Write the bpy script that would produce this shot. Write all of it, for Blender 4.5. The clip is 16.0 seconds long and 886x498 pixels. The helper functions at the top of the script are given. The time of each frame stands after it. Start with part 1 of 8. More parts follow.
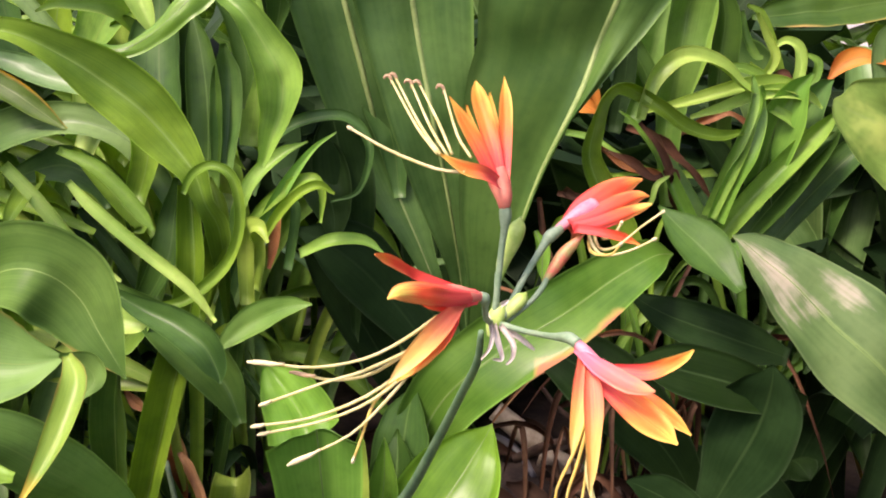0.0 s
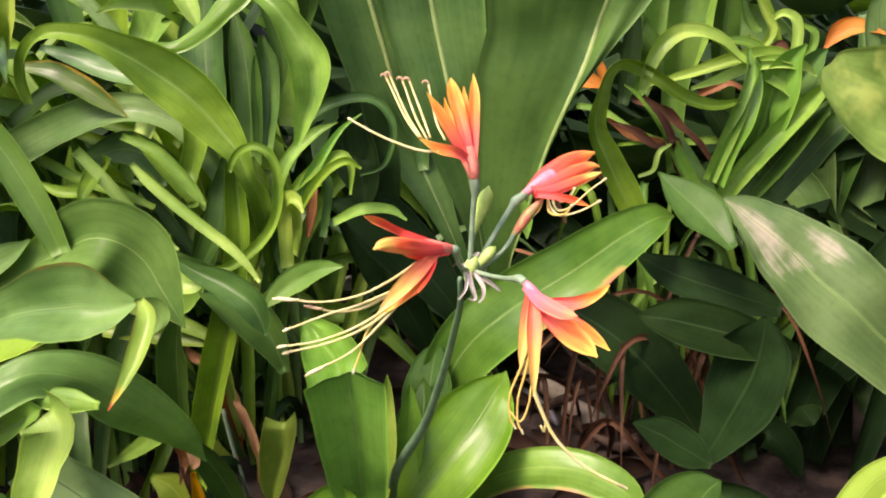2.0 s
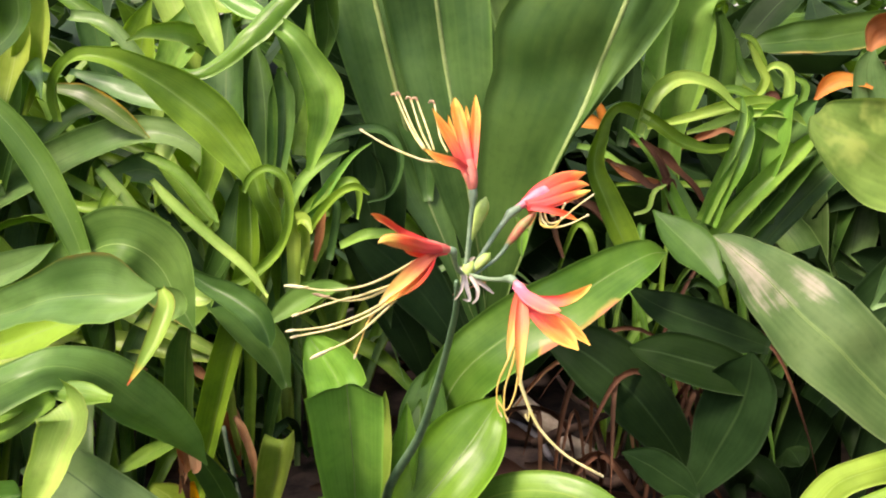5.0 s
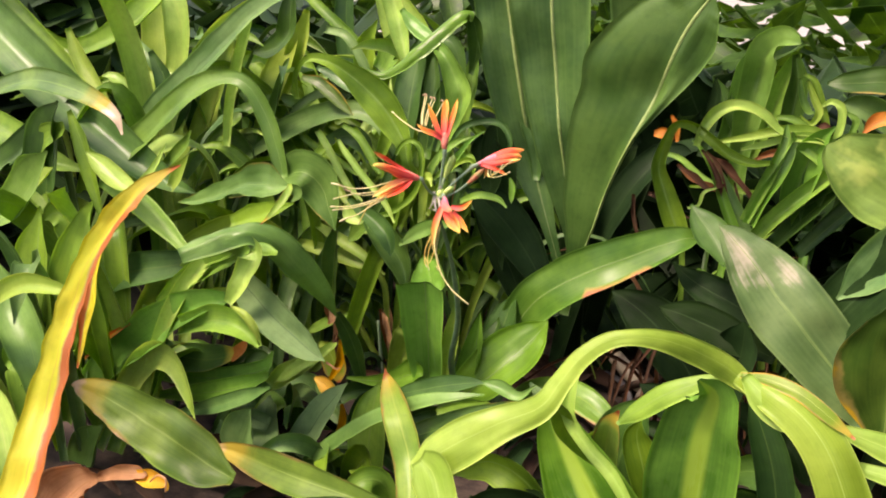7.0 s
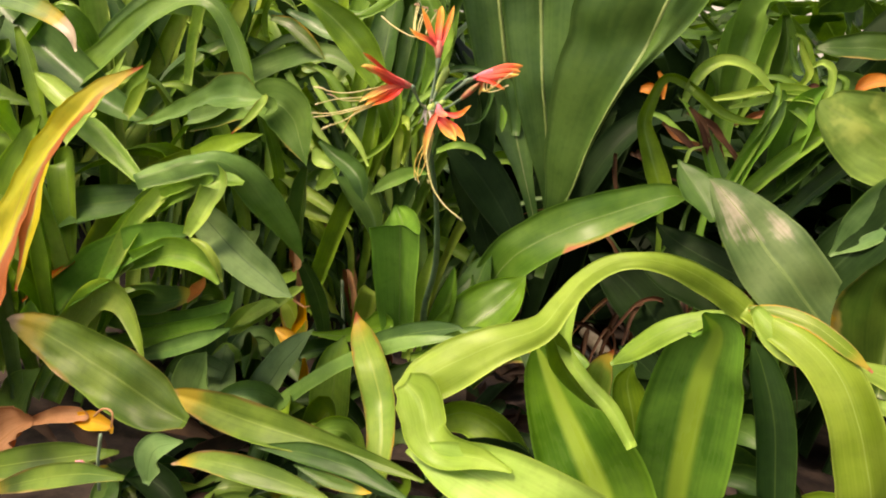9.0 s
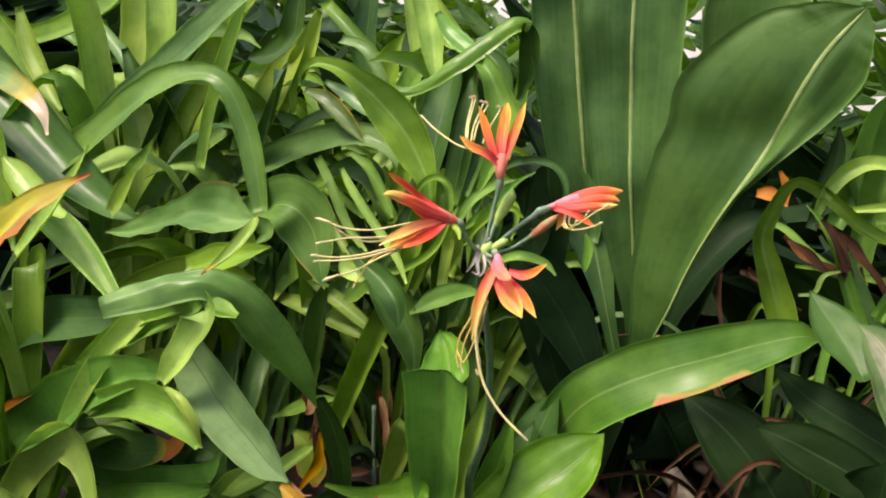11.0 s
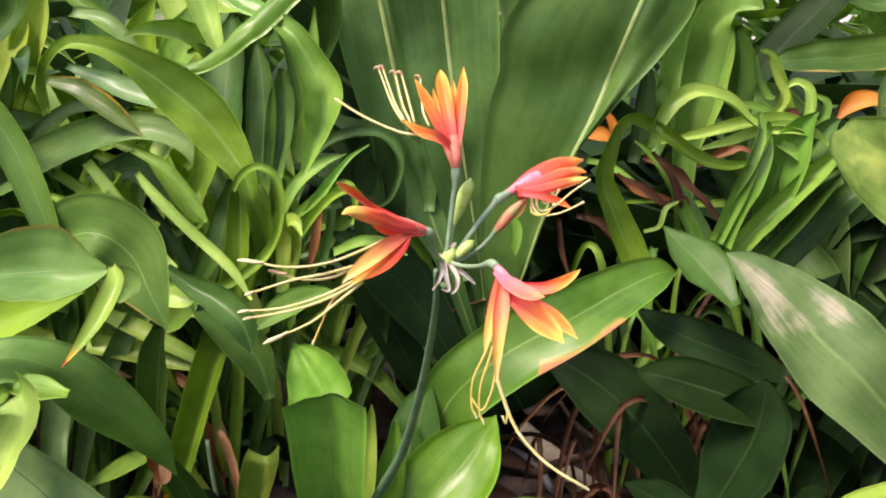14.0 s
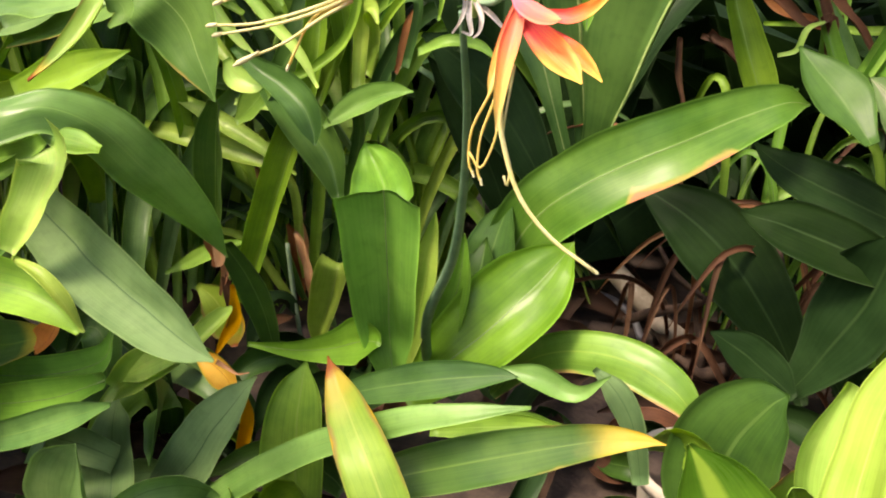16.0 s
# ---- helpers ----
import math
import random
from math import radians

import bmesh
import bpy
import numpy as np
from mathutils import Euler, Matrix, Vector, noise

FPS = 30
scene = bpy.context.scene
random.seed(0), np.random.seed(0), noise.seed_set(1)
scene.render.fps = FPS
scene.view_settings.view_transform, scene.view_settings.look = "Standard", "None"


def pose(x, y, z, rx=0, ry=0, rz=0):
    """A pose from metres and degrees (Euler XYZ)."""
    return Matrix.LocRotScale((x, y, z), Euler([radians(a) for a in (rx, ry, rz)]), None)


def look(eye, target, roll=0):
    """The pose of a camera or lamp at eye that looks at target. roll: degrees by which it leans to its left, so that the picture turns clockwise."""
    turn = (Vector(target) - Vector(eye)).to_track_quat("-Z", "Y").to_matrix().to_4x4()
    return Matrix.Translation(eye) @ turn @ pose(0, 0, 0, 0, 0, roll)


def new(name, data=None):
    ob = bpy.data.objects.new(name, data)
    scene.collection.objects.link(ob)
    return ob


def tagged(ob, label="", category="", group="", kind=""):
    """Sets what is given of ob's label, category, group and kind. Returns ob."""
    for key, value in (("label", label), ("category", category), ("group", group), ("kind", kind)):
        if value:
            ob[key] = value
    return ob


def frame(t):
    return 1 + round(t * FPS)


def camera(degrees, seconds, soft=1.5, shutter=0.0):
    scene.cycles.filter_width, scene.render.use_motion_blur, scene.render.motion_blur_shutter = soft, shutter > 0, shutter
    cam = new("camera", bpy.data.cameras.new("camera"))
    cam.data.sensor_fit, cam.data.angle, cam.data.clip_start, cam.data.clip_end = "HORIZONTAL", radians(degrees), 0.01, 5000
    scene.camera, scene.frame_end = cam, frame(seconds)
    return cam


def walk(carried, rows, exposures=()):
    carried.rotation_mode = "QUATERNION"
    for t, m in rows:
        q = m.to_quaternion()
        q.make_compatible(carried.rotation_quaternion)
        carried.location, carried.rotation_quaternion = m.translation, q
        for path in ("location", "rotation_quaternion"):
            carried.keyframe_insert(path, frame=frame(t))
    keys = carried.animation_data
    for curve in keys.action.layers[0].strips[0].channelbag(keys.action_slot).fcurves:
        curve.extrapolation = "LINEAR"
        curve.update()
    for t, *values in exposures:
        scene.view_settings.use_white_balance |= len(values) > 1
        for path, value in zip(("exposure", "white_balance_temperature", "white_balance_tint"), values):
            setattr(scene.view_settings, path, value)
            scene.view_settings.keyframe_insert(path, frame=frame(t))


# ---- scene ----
cam = camera(57.31, 16.0, soft=1.95)
PATH = [
    (0, (0.01715, -0.25160, 0.42476), (-0.04732, 0.22690, 0.29481), 2.737),
    (0.5, (0.01826, -0.24180, 0.41667), (-0.04865, 0.23591, 0.28508), 2.948),
    (1, (0.04649, -0.25649, 0.41831), (-0.03681, 0.22004, 0.29189), 1.026),
    (1.5, (0.04001, -0.28753, 0.43510), (-0.04354, 0.18463, 0.29341), 1.137),
    (2, (0.05264, -0.31385, 0.44084), (-0.04087, 0.15435, 0.29238), 0.615),
    (2.5, (0.04365, -0.28517, 0.43427), (-0.04234, 0.18295, 0.28107), 1.159),
    (3, (0.03874, -0.26483, 0.43335), (-0.04181, 0.20449, 0.28087), 1.835),
    (3.2, (0.03989, -0.25650, 0.42950), (-0.04020, 0.21279, 0.27669), 1.305),
    (5.3, (0.07432, -0.36245, 0.43009), (-0.03395, 0.11167, 0.31393), 3.468),
    (5.5, (0.09482, -0.37372, 0.42693), (-0.03364, 0.09504, 0.30962), 4.147),
    (6, (0.19764, -0.42876, 0.42849), (0.00510, 0.01363, 0.29727), 6.212),
    (6.5, (0.29765, -0.48782, 0.44971), (0.05751, -0.07283, 0.30790), 6.445),
    (7, (0.35047, -0.54152, 0.46133), (0.09382, -0.13219, 0.33258), 6.188),
    (7.5, (0.36037, -0.59744, 0.45213), (0.12043, -0.17230, 0.34403), 5.901),
    (8, (0.37647, -0.59779, 0.43803), (0.16837, -0.15582, 0.33145), 6.458),
    (8.5, (0.34534, -0.56659, 0.39574), (0.13742, -0.12834, 0.27447), 7.921),
    (9, (0.31472, -0.52382, 0.38014), (0.08393, -0.09665, 0.26071), 9.289),
    (9.5, (0.28919, -0.48172, 0.39884), (0.01639, -0.07409, 0.30182), 10.928),
    (12, (0.13214, -0.30084, 0.41106), (-0.11969, 0.12089, 0.31763), 9.012),
    (12.2, (0.11498, -0.29684, 0.41064), (-0.11229, 0.13596, 0.31639), 7.785),
    (12.4, (0.09781, -0.29285, 0.41021), (-0.08908, 0.15888, 0.31249), 6.558),
    (12.5, (0.08923, -0.29085, 0.41000), (-0.07486, 0.17160, 0.31400), 5.944),
    (13, (0.08578, -0.29869, 0.41934), (-0.00413, 0.18411, 0.32543), 3.747),
    (13.5, (0.08735, -0.31748, 0.41648), (0.00897, 0.16853, 0.32899), 3.312),
    (14, (0.07261, -0.31419, 0.40349), (-0.03832, 0.16319, 0.30447), 4.375),
    (14.5, (0.05721, -0.29809, 0.37907), (-0.05948, 0.17295, 0.25864), 5.469),
    (15, (0.06090, -0.27936, 0.36718), (-0.06214, 0.17937, 0.21091), 6.822),
    (15.5, (0.08094, -0.27210, 0.36383), (-0.07048, 0.16815, 0.18149), 7.567),
    (16, (0.10822, -0.26173, 0.35841), (-0.06677, 0.16681, 0.16939), 7.070),
]
walk(cam, [(t, look(eye, target, roll)) for t, eye, target, roll in PATH], [(0, 1.31, 7050, 35), (3, 1.34, 7350, 29), (5.5, 1.40, 7300, 28), (7, 1.27, 7700, 28), (9, 1.02, 8750, 23), (9.6, 1.14, 8500, 19), (12, 0.95, 6600, 22), (12.6, 1.10, 6650, 23), (13.4, 1.22, 6800, 24), (14.5, 1.32, 7250, 30), (16, 1.53, 7700, 22)])

# ---- light: bright overcast garden, soft sun from the upper left ----
world = bpy.data.worlds.new("sky")
scene.world = world
world.use_nodes = True
wn, wl = world.node_tree.nodes, world.node_tree.links
sky = wn.new("ShaderNodeTexSky")
sky.sky_type = "NISHITA"
sky.sun_disc = False
sky.sun_elevation, sky.sun_rotation = radians(56), radians(223)
sky.air_density, sky.dust_density = 1.0, 3.0
wl.new(sky.outputs["Color"], wn["Background"].inputs["Color"])
wn["Background"].inputs["Strength"].default_value = 0.15
sun_data = bpy.data.lights.new("sun", "SUN")
sun_data.energy, sun_data.angle, sun_data.color = 2.0, radians(15), (1.0, 0.95, 0.86)
sun = new("sun", sun_data)
sun.matrix_world = look((-0.76, -0.66, 1.85), (0, 0.15, 0.2))


# ---- materials ----
class Nodes:
    """A short way to wire a node material."""

    def __init__(self, name):
        self.mat = bpy.data.materials.new(name)
        self.mat.use_nodes = True
        self.tree = self.mat.node_tree
        self.bsdf = self.tree.nodes["Principled BSDF"]
        self.out = self.tree.nodes["Material Output"]

    def add(self, kind, props=(), **inputs):
        n = self.tree.nodes.new("ShaderNode" + kind)
        for key, value in dict(props).items():
            setattr(n, key, value)
        for key, value in inputs.items():
            self.put(n.inputs[key.replace("_", " ")], value)
        return n

    def put(self, socket, value):
        if isinstance(value, bpy.types.NodeSocket):
            self.tree.links.new(value, socket)
        else:
            socket.default_value = value

    def math(self, op, a, b=0.0, c=0.0):
        n = self.add("Math", {"operation": op})
        for s, v in zip(n.inputs, (a, b, c)):
            self.put(s, v)
        return n.outputs[0]

    def mix(self, fac, a, b):
        n = self.add("Mix", {"data_type": "RGBA"})
        self.put(n.inputs[0], fac)
        self.put(n.inputs[6], a if isinstance(a, bpy.types.NodeSocket) else (*a, 1))
        self.put(n.inputs[7], b if isinstance(b, bpy.types.NodeSocket) else (*b, 1))
        return n.outputs[2]

    def noise(self, scale, detail=3.0, vector=None, rough=0.55):
        n = self.add("TexNoise", Scale=scale, Detail=detail, Roughness=rough)
        if vector is not None:
            self.put(n.inputs["Vector"], vector)
        return n.outputs["Fac"]

    def ramp(self, fac, lo, hi):
        n = self.add("MapRange", {"interpolation_type": "SMOOTHSTEP"})
        for s, v in zip(n.inputs, (fac, lo, hi, 0.0, 1.0)):
            self.put(s, v)
        return n.outputs[0]


def leaf_material(name, deep, light, rib, rough=0.38, veins=26.0, rib_width=0.05, edge=None, edge_from=0.75, tip=None, tip_from=0.85,
                  blotch=None, blotch_from=0.62, relief=0.2, glow=0.3, side=0.0, span=None, shine=0.34, spots=(), quilt=0.0):
    """A leaf: parallel veins along it, a midrib, mottling at two scales, and where given a withered edge, tip or pale blotches."""
    k = Nodes(name)
    uv = k.add("UVMap").outputs[0]
    sep = k.add("SeparateXYZ", Vector=uv)
    across, along = sep.outputs[0], sep.outputs[1]
    centre = k.math("ABSOLUTE", k.math("MULTIPLY_ADD", across, 2.0, -1.0))
    place = k.add("TexCoord").outputs["Object"]
    rnd = k.add("ObjectInfo").outputs["Random"]
    big = k.noise(16.0, 3.0, place)
    fine = k.noise(160.0, 4.0, place)
    stretched = k.add("Mapping", Scale=(veins, 2.2, 1.0), Vector=uv).outputs[0]
    streak = k.noise(1.0, 3.0, stretched, 0.6)
    fibre = k.math("SINE", k.math("MULTIPLY", k.math("MULTIPLY_ADD", k.noise(9.0, 2.0, place), 0.05, across), veins * 6.0))
    mottled = k.math("ADD", k.math("MULTIPLY", big, 0.78), k.math("MULTIPLY_ADD", fibre, 0.012, k.math("MULTIPLY", streak, 0.22)))
    col = k.mix(k.ramp(mottled, 0.32, 0.68), deep, light)
    hue = k.add("HueSaturation", Hue=k.math("MULTIPLY_ADD", rnd, 0.016, 0.496), Saturation=k.math("MULTIPLY_ADD", rnd, -0.12, 1.05),
                Value=k.math("MULTIPLY_ADD", rnd, 0.32, 0.86), Color=col).outputs[0]
    col = k.mix(k.math("MULTIPLY", k.ramp(fine, 0.45, 0.75), 0.18), hue, tuple(c * 0.55 for c in deep))
    ribbed = k.math("SUBTRACT", 1.0, k.ramp(centre, rib_width * 0.4, rib_width))
    col = k.mix(k.math("MULTIPLY", ribbed, 0.85), col, rib)
    col = k.mix(k.math("MULTIPLY", k.ramp(centre, 0.93, 0.985), 0.55), col, tuple(min(0.8, c * 1.55 + 0.02) for c in light))
    rag = k.math("MULTIPLY_ADD", k.noise(38.0, 4.0, place), 0.5, -0.25)
    rag2 = k.math("MULTIPLY_ADD", k.noise(14.0, 2.0, place), 0.9, -0.45)
    if blotch:
        col = k.mix(k.math("MULTIPLY", k.ramp(k.noise(24.0, 3.0, place), blotch_from, blotch_from + 0.16), 0.6), col, blotch)
    for u, v, du, dv in spots:
        away = k.math("ADD", k.math("POWER", k.math("DIVIDE", k.math("SUBTRACT", across, u), du), 2.0), k.math("POWER", k.math("DIVIDE", k.math("SUBTRACT", along, v), dv), 2.0))
        pale = k.math("SUBTRACT", 1.0, k.ramp(k.math("ADD", away, k.math("ADD", k.math("MULTIPLY", rag, 9.0), k.math("MULTIPLY_ADD", streak, 4.0, -2.0))), -0.4, 1.8))
        col = k.mix(k.math("MULTIPLY", pale, 0.72), col, (0.58, 0.52, 0.40))
    if edge:
        lip = centre if not side else k.math("MULTIPLY_ADD", across, 2.0 * side, -side)
        worn = k.math("ADD", k.math("ADD", lip, rag), rag2)
        if span:
            inside = k.math("MULTIPLY", k.ramp(along, span[0] - 0.08, span[0]), k.math("SUBTRACT", 1.0, k.ramp(along, span[1], span[1] + 0.08)))
            worn = k.math("ADD", worn, k.math("MULTIPLY_ADD", inside, 0.9, -0.75))
        col = k.mix(k.ramp(worn, edge_from - 0.16, edge_from), col, (0.37, 0.31, 0.08))
        col = k.mix(k.ramp(worn, edge_from, edge_from + 0.1), col, edge)
    if tip:
        end = k.math("ADD", along, k.math("MULTIPLY", rag, 0.35))
        col = k.mix(k.ramp(end, tip_from - 0.16, tip_from - 0.02), col, (0.5, 0.42, 0.06))
        col = k.mix(k.ramp(end, tip_from, tip_from + 0.05), col, tip)
    height = k.math("ADD", k.math("MULTIPLY_ADD", fibre, 0.02, k.math("MULTIPLY", streak, 0.4)), k.math("MULTIPLY", fine, 0.3))
    if quilt:
        height = k.math("ADD", height, k.math("MULTIPLY", k.noise(46.0, 2.0, place), quilt))
    bump = k.add("Bump", Strength=relief, Distance=0.0012, Height=height).outputs[0]
    k.put(k.bsdf.inputs["Base Color"], col)
    k.put(k.bsdf.inputs["Roughness"], k.math("ADD", k.math("MULTIPLY_ADD", big, 0.24, rough - 0.16), k.math("MULTIPLY", streak, 0.06)))
    k.bsdf.inputs["Specular IOR Level"].default_value = shine
    k.put(k.bsdf.inputs["Normal"], bump)
    thin = k.add("BsdfTranslucent", Color=k.add("HueSaturation", Hue=0.485, Saturation=1.1, Value=1.5, Color=col).outputs[0], Normal=bump)
    both = k.add("MixShader", Fac=glow)
    k.tree.links.new(k.bsdf.outputs[0], both.inputs[1])
    k.tree.links.new(thin.outputs[0], both.inputs[2])
    k.tree.links.new(both.outputs[0], k.out.inputs["Surface"])
    return k.mat


def plain_material(name, a, b, rough=0.7, scale=60.0, relief=0.3, metal=0.0, glow=0.0):
    """A mottled surface between two colours, with a fine relief."""
    k = Nodes(name)
    place = k.add("TexCoord").outputs["Object"]
    n1, n2 = k.noise(scale, 4.0, place), k.noise(scale * 6, 3.0, place)
    f = k.math("ADD", k.math("MULTIPLY", n1, 0.7), k.math("MULTIPLY", n2, 0.3))
    col = k.mix(k.ramp(f, 0.35, 0.65), a, b)
    k.put(k.bsdf.inputs["Base Color"], col)
    k.put(k.bsdf.inputs["Roughness"], k.math("MULTIPLY_ADD", n2, 0.2, rough - 0.1))
    k.bsdf.inputs["Metallic"].default_value = metal
    k.put(k.bsdf.inputs["Normal"], k.add("Bump", Strength=relief, Distance=0.002, Height=f).outputs[0])
    if glow:
        thin = k.add("BsdfTranslucent", Color=col)
        both = k.add("MixShader", Fac=glow)
        k.tree.links.new(k.bsdf.outputs[0], both.inputs[1])
        k.tree.links.new(thin.outputs[0], both.inputs[2])
        k.tree.links.new(both.outputs[0], k.out.inputs["Surface"])
    return k.mat


TAN, BEIGE, RUST, GOLD = (0.55, 0.30, 0.16), (0.60, 0.44, 0.24), (0.42, 0.13, 0.035), (0.62, 0.42, 0.03)
STRAP = leaf_material("strap_green", (0.095, 0.22, 0.022), (0.26, 0.45, 0.05), (0.22, 0.37, 0.07), 0.44)
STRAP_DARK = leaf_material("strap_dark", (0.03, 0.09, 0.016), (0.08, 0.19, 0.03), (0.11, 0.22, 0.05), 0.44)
STRAP_PALE = leaf_material("strap_pale", (0.22, 0.38, 0.05), (0.42, 0.58, 0.11), (0.40, 0.52, 0.12), 0.4, veins=18, rib_width=0.03)
ARCH_PALE = leaf_material("pale_lime", (0.215, 0.38, 0.043), (0.375, 0.55, 0.095), (0.38, 0.54, 0.11), 0.42, veins=18, rib_width=0.03)
BROAD = leaf_material("broad_dark", (0.048, 0.128, 0.02), (0.11, 0.225, 0.04), (0.30, 0.40, 0.12), 0.42, veins=16, rib_width=0.026, relief=0.4, quilt=1.2)
GLOSSY = leaf_material("glossy_green", (0.09, 0.24, 0.022), (0.19, 0.40, 0.045), (0.26, 0.44, 0.09), 0.34, veins=20, rib_width=0.03)
FRESH = leaf_material("fresh_green", (0.10, 0.23, 0.035), (0.20, 0.37, 0.07), (0.2, 0.36, 0.08), 0.36, veins=28, rib_width=0.03)
FLAP = leaf_material("drooping_green", (0.085, 0.19, 0.035), (0.18, 0.33, 0.07), (0.27, 0.42, 0.12), 0.4, veins=28, rib_width=0.02, glow=0.35, shine=0.14, edge=(0.58, 0.36, 0.16), edge_from=1.05, side=1.0)
FLAP_UNDER = leaf_material("underside_green", (0.09, 0.2, 0.035), (0.19, 0.34, 0.07), (0.24, 0.38, 0.1), 0.42, veins=30, rib_width=0.02, glow=0.4, edge=(0.52, 0.55, 0.2), edge_from=1.1)
MID = leaf_material("mid_green", (0.055, 0.15, 0.03), (0.14, 0.28, 0.06), (0.16, 0.3, 0.07), 0.36, veins=28, rib_width=0.03)
COOL = leaf_material("cool_green", (0.095, 0.215, 0.055), (0.215, 0.37, 0.115), (0.10, 0.21, 0.06), 0.38, veins=30, rib_width=0.03)
MATTE = leaf_material("matte_grey_green", (0.095, 0.185, 0.06), (0.185, 0.30, 0.105), (0.07, 0.14, 0.05), 0.56, veins=30, rib_width=0.035, shine=0.16)
# DARK, GLOOM and SHADE hold the shade among the plants in their base colour
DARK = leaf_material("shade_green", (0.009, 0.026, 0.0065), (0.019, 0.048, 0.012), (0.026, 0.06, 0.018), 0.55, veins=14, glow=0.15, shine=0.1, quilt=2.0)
GLOOM = leaf_material("undergrowth_shade_green", (0.0075, 0.022, 0.005), (0.017, 0.043, 0.010), (0.028, 0.06, 0.018), 0.5, veins=14, glow=0.15, quilt=2.0, shine=0.06)
SHADE = leaf_material("shaded_deep_green", (0.013, 0.038, 0.009), (0.032, 0.076, 0.02), (0.045, 0.095, 0.03), 0.42, veins=14, quilt=1.5, shine=0.12)
GOLD_SIDE = leaf_material("yellow_edged_green", (0.05, 0.13, 0.02), (0.13, 0.235, 0.04), (0.16, 0.26, 0.06), 0.4, edge=GOLD, edge_from=0.9, side=-1.0)
GOLD_EDGED = leaf_material("yellow_margined_green", (0.05, 0.13, 0.02), (0.13, 0.235, 0.04), (0.2, 0.3, 0.07), 0.4, edge=GOLD, edge_from=0.93, quilt=1.0)
LIME = leaf_material("lime_yellowing", (0.26, 0.36, 0.03), (0.46, 0.50, 0.05), (0.5, 0.5, 0.08), 0.42, edge=GOLD, edge_from=0.95, tip=GOLD, tip_from=0.9)
SCORCHED = leaf_material("sun_scorched_green", (0.075, 0.155, 0.045), (0.16, 0.26, 0.085), (0.2, 0.32, 0.1), 0.44, veins=14, quilt=1.5, shine=0.3, spots=((0.40, 0.83, 0.22, 0.13), (0.80, 0.69, 0.13, 0.08)))
STRIPED = leaf_material("lime_striped_green", (0.055, 0.18, 0.014), (0.16, 0.36, 0.035), (0.36, 0.56, 0.07), 0.3, veins=22, rib_width=0.3)
SPOTTED = leaf_material("blotched_green", (0.10, 0.2, 0.035), (0.22, 0.36, 0.075), (0.2, 0.32, 0.08), 0.44, shine=0.3, blotch=(0.46, 0.56, 0.14), blotch_from=0.48, veins=14, quilt=1.5)
PATCHED = leaf_material("tan_patched_green", (0.06, 0.175, 0.022), (0.135, 0.295, 0.044), (0.18, 0.34, 0.065), 0.34, edge=(0.50, 0.22, 0.11), edge_from=1.08, side=1.0, span=(0.55, 0.76))
SIDE_BROWN = leaf_material("brown_edged_green", (0.09, 0.22, 0.02), (0.20, 0.37, 0.04), (0.24, 0.4, 0.06), 0.36, edge=TAN, edge_from=0.98, side=1.0)
SIDE_DULL = leaf_material("dull_brown_edged_green", (0.045, 0.12, 0.02), (0.09, 0.19, 0.035), (0.11, 0.2, 0.05), 0.45, edge=TAN, edge_from=0.98, side=1.0)
EDGED = leaf_material("withered_edge_green", (0.085, 0.18, 0.028), (0.21, 0.34, 0.055), (0.24, 0.36, 0.08), 0.42, edge=BEIGE, edge_from=1.06, tip=BEIGE, tip_from=0.92)
TIPPED = leaf_material("brown_tipped_green", (0.06, 0.16, 0.03), (0.16, 0.30, 0.06), (0.2, 0.34, 0.08), 0.38, tip=RUST, tip_from=0.9)
YELLOWED = leaf_material("yellowed_green", (0.14, 0.28, 0.03), (0.30, 0.43, 0.05), (0.34, 0.45, 0.08), 0.38, edge=GOLD, edge_from=1.0, tip=RUST, tip_from=0.93)
YELLOW = leaf_material("yellow_dying", (0.46, 0.50, 0.02), (0.70, 0.62, 0.05), (0.5, 0.45, 0.05), 0.45, edge=RUST, edge_from=0.36, side=1.0, tip=RUST, tip_from=0.95)
GOLD_TIPPED = leaf_material("yellow_tipped_green", (0.045, 0.12, 0.024), (0.11, 0.22, 0.045), (0.13, 0.24, 0.05), 0.4, edge=GOLD, edge_from=1.08, tip=GOLD, tip_from=0.91)
DRY = leaf_material("dry_brown", (0.30, 0.13, 0.05), (0.58, 0.33, 0.17), (0.4, 0.2, 0.08), 0.65, relief=0.6)
CRISP = leaf_material("crisp_brown", (0.20, 0.06, 0.02), (0.48, 0.19, 0.06), (0.3, 0.12, 0.04), 0.6, relief=0.9)
RUSTY = leaf_material("rusty_brown", (0.32, 0.12, 0.04), (0.60, 0.28, 0.10), (0.4, 0.16, 0.05), 0.6, relief=0.9)
LITTER = leaf_material("leaf_litter", (0.025, 0.013, 0.008), (0.085, 0.045, 0.026), (0.05, 0.025, 0.012), 0.8, relief=0.6)
ORANGE = leaf_material("dry_orange", (0.45, 0.13, 0.015), (0.68, 0.27, 0.03), (0.4, 0.13, 0.03), 0.55, relief=0.5)
DEAD = leaf_material("dead_brown", (0.06, 0.027, 0.013), (0.22, 0.10, 0.05), (0.1, 0.05, 0.02), 0.75, relief=0.6)
BLEACHED = leaf_material("bleached_tip_green", (0.08, 0.19, 0.04), (0.2, 0.35, 0.08), (0.2, 0.36, 0.08), 0.38, tip=(0.62, 0.52, 0.36), tip_from=0.86)
GOLDEN = leaf_material("golden_dead", (0.62, 0.34, 0.02), (0.80, 0.48, 0.03), (0.6, 0.3, 0.03), 0.45)
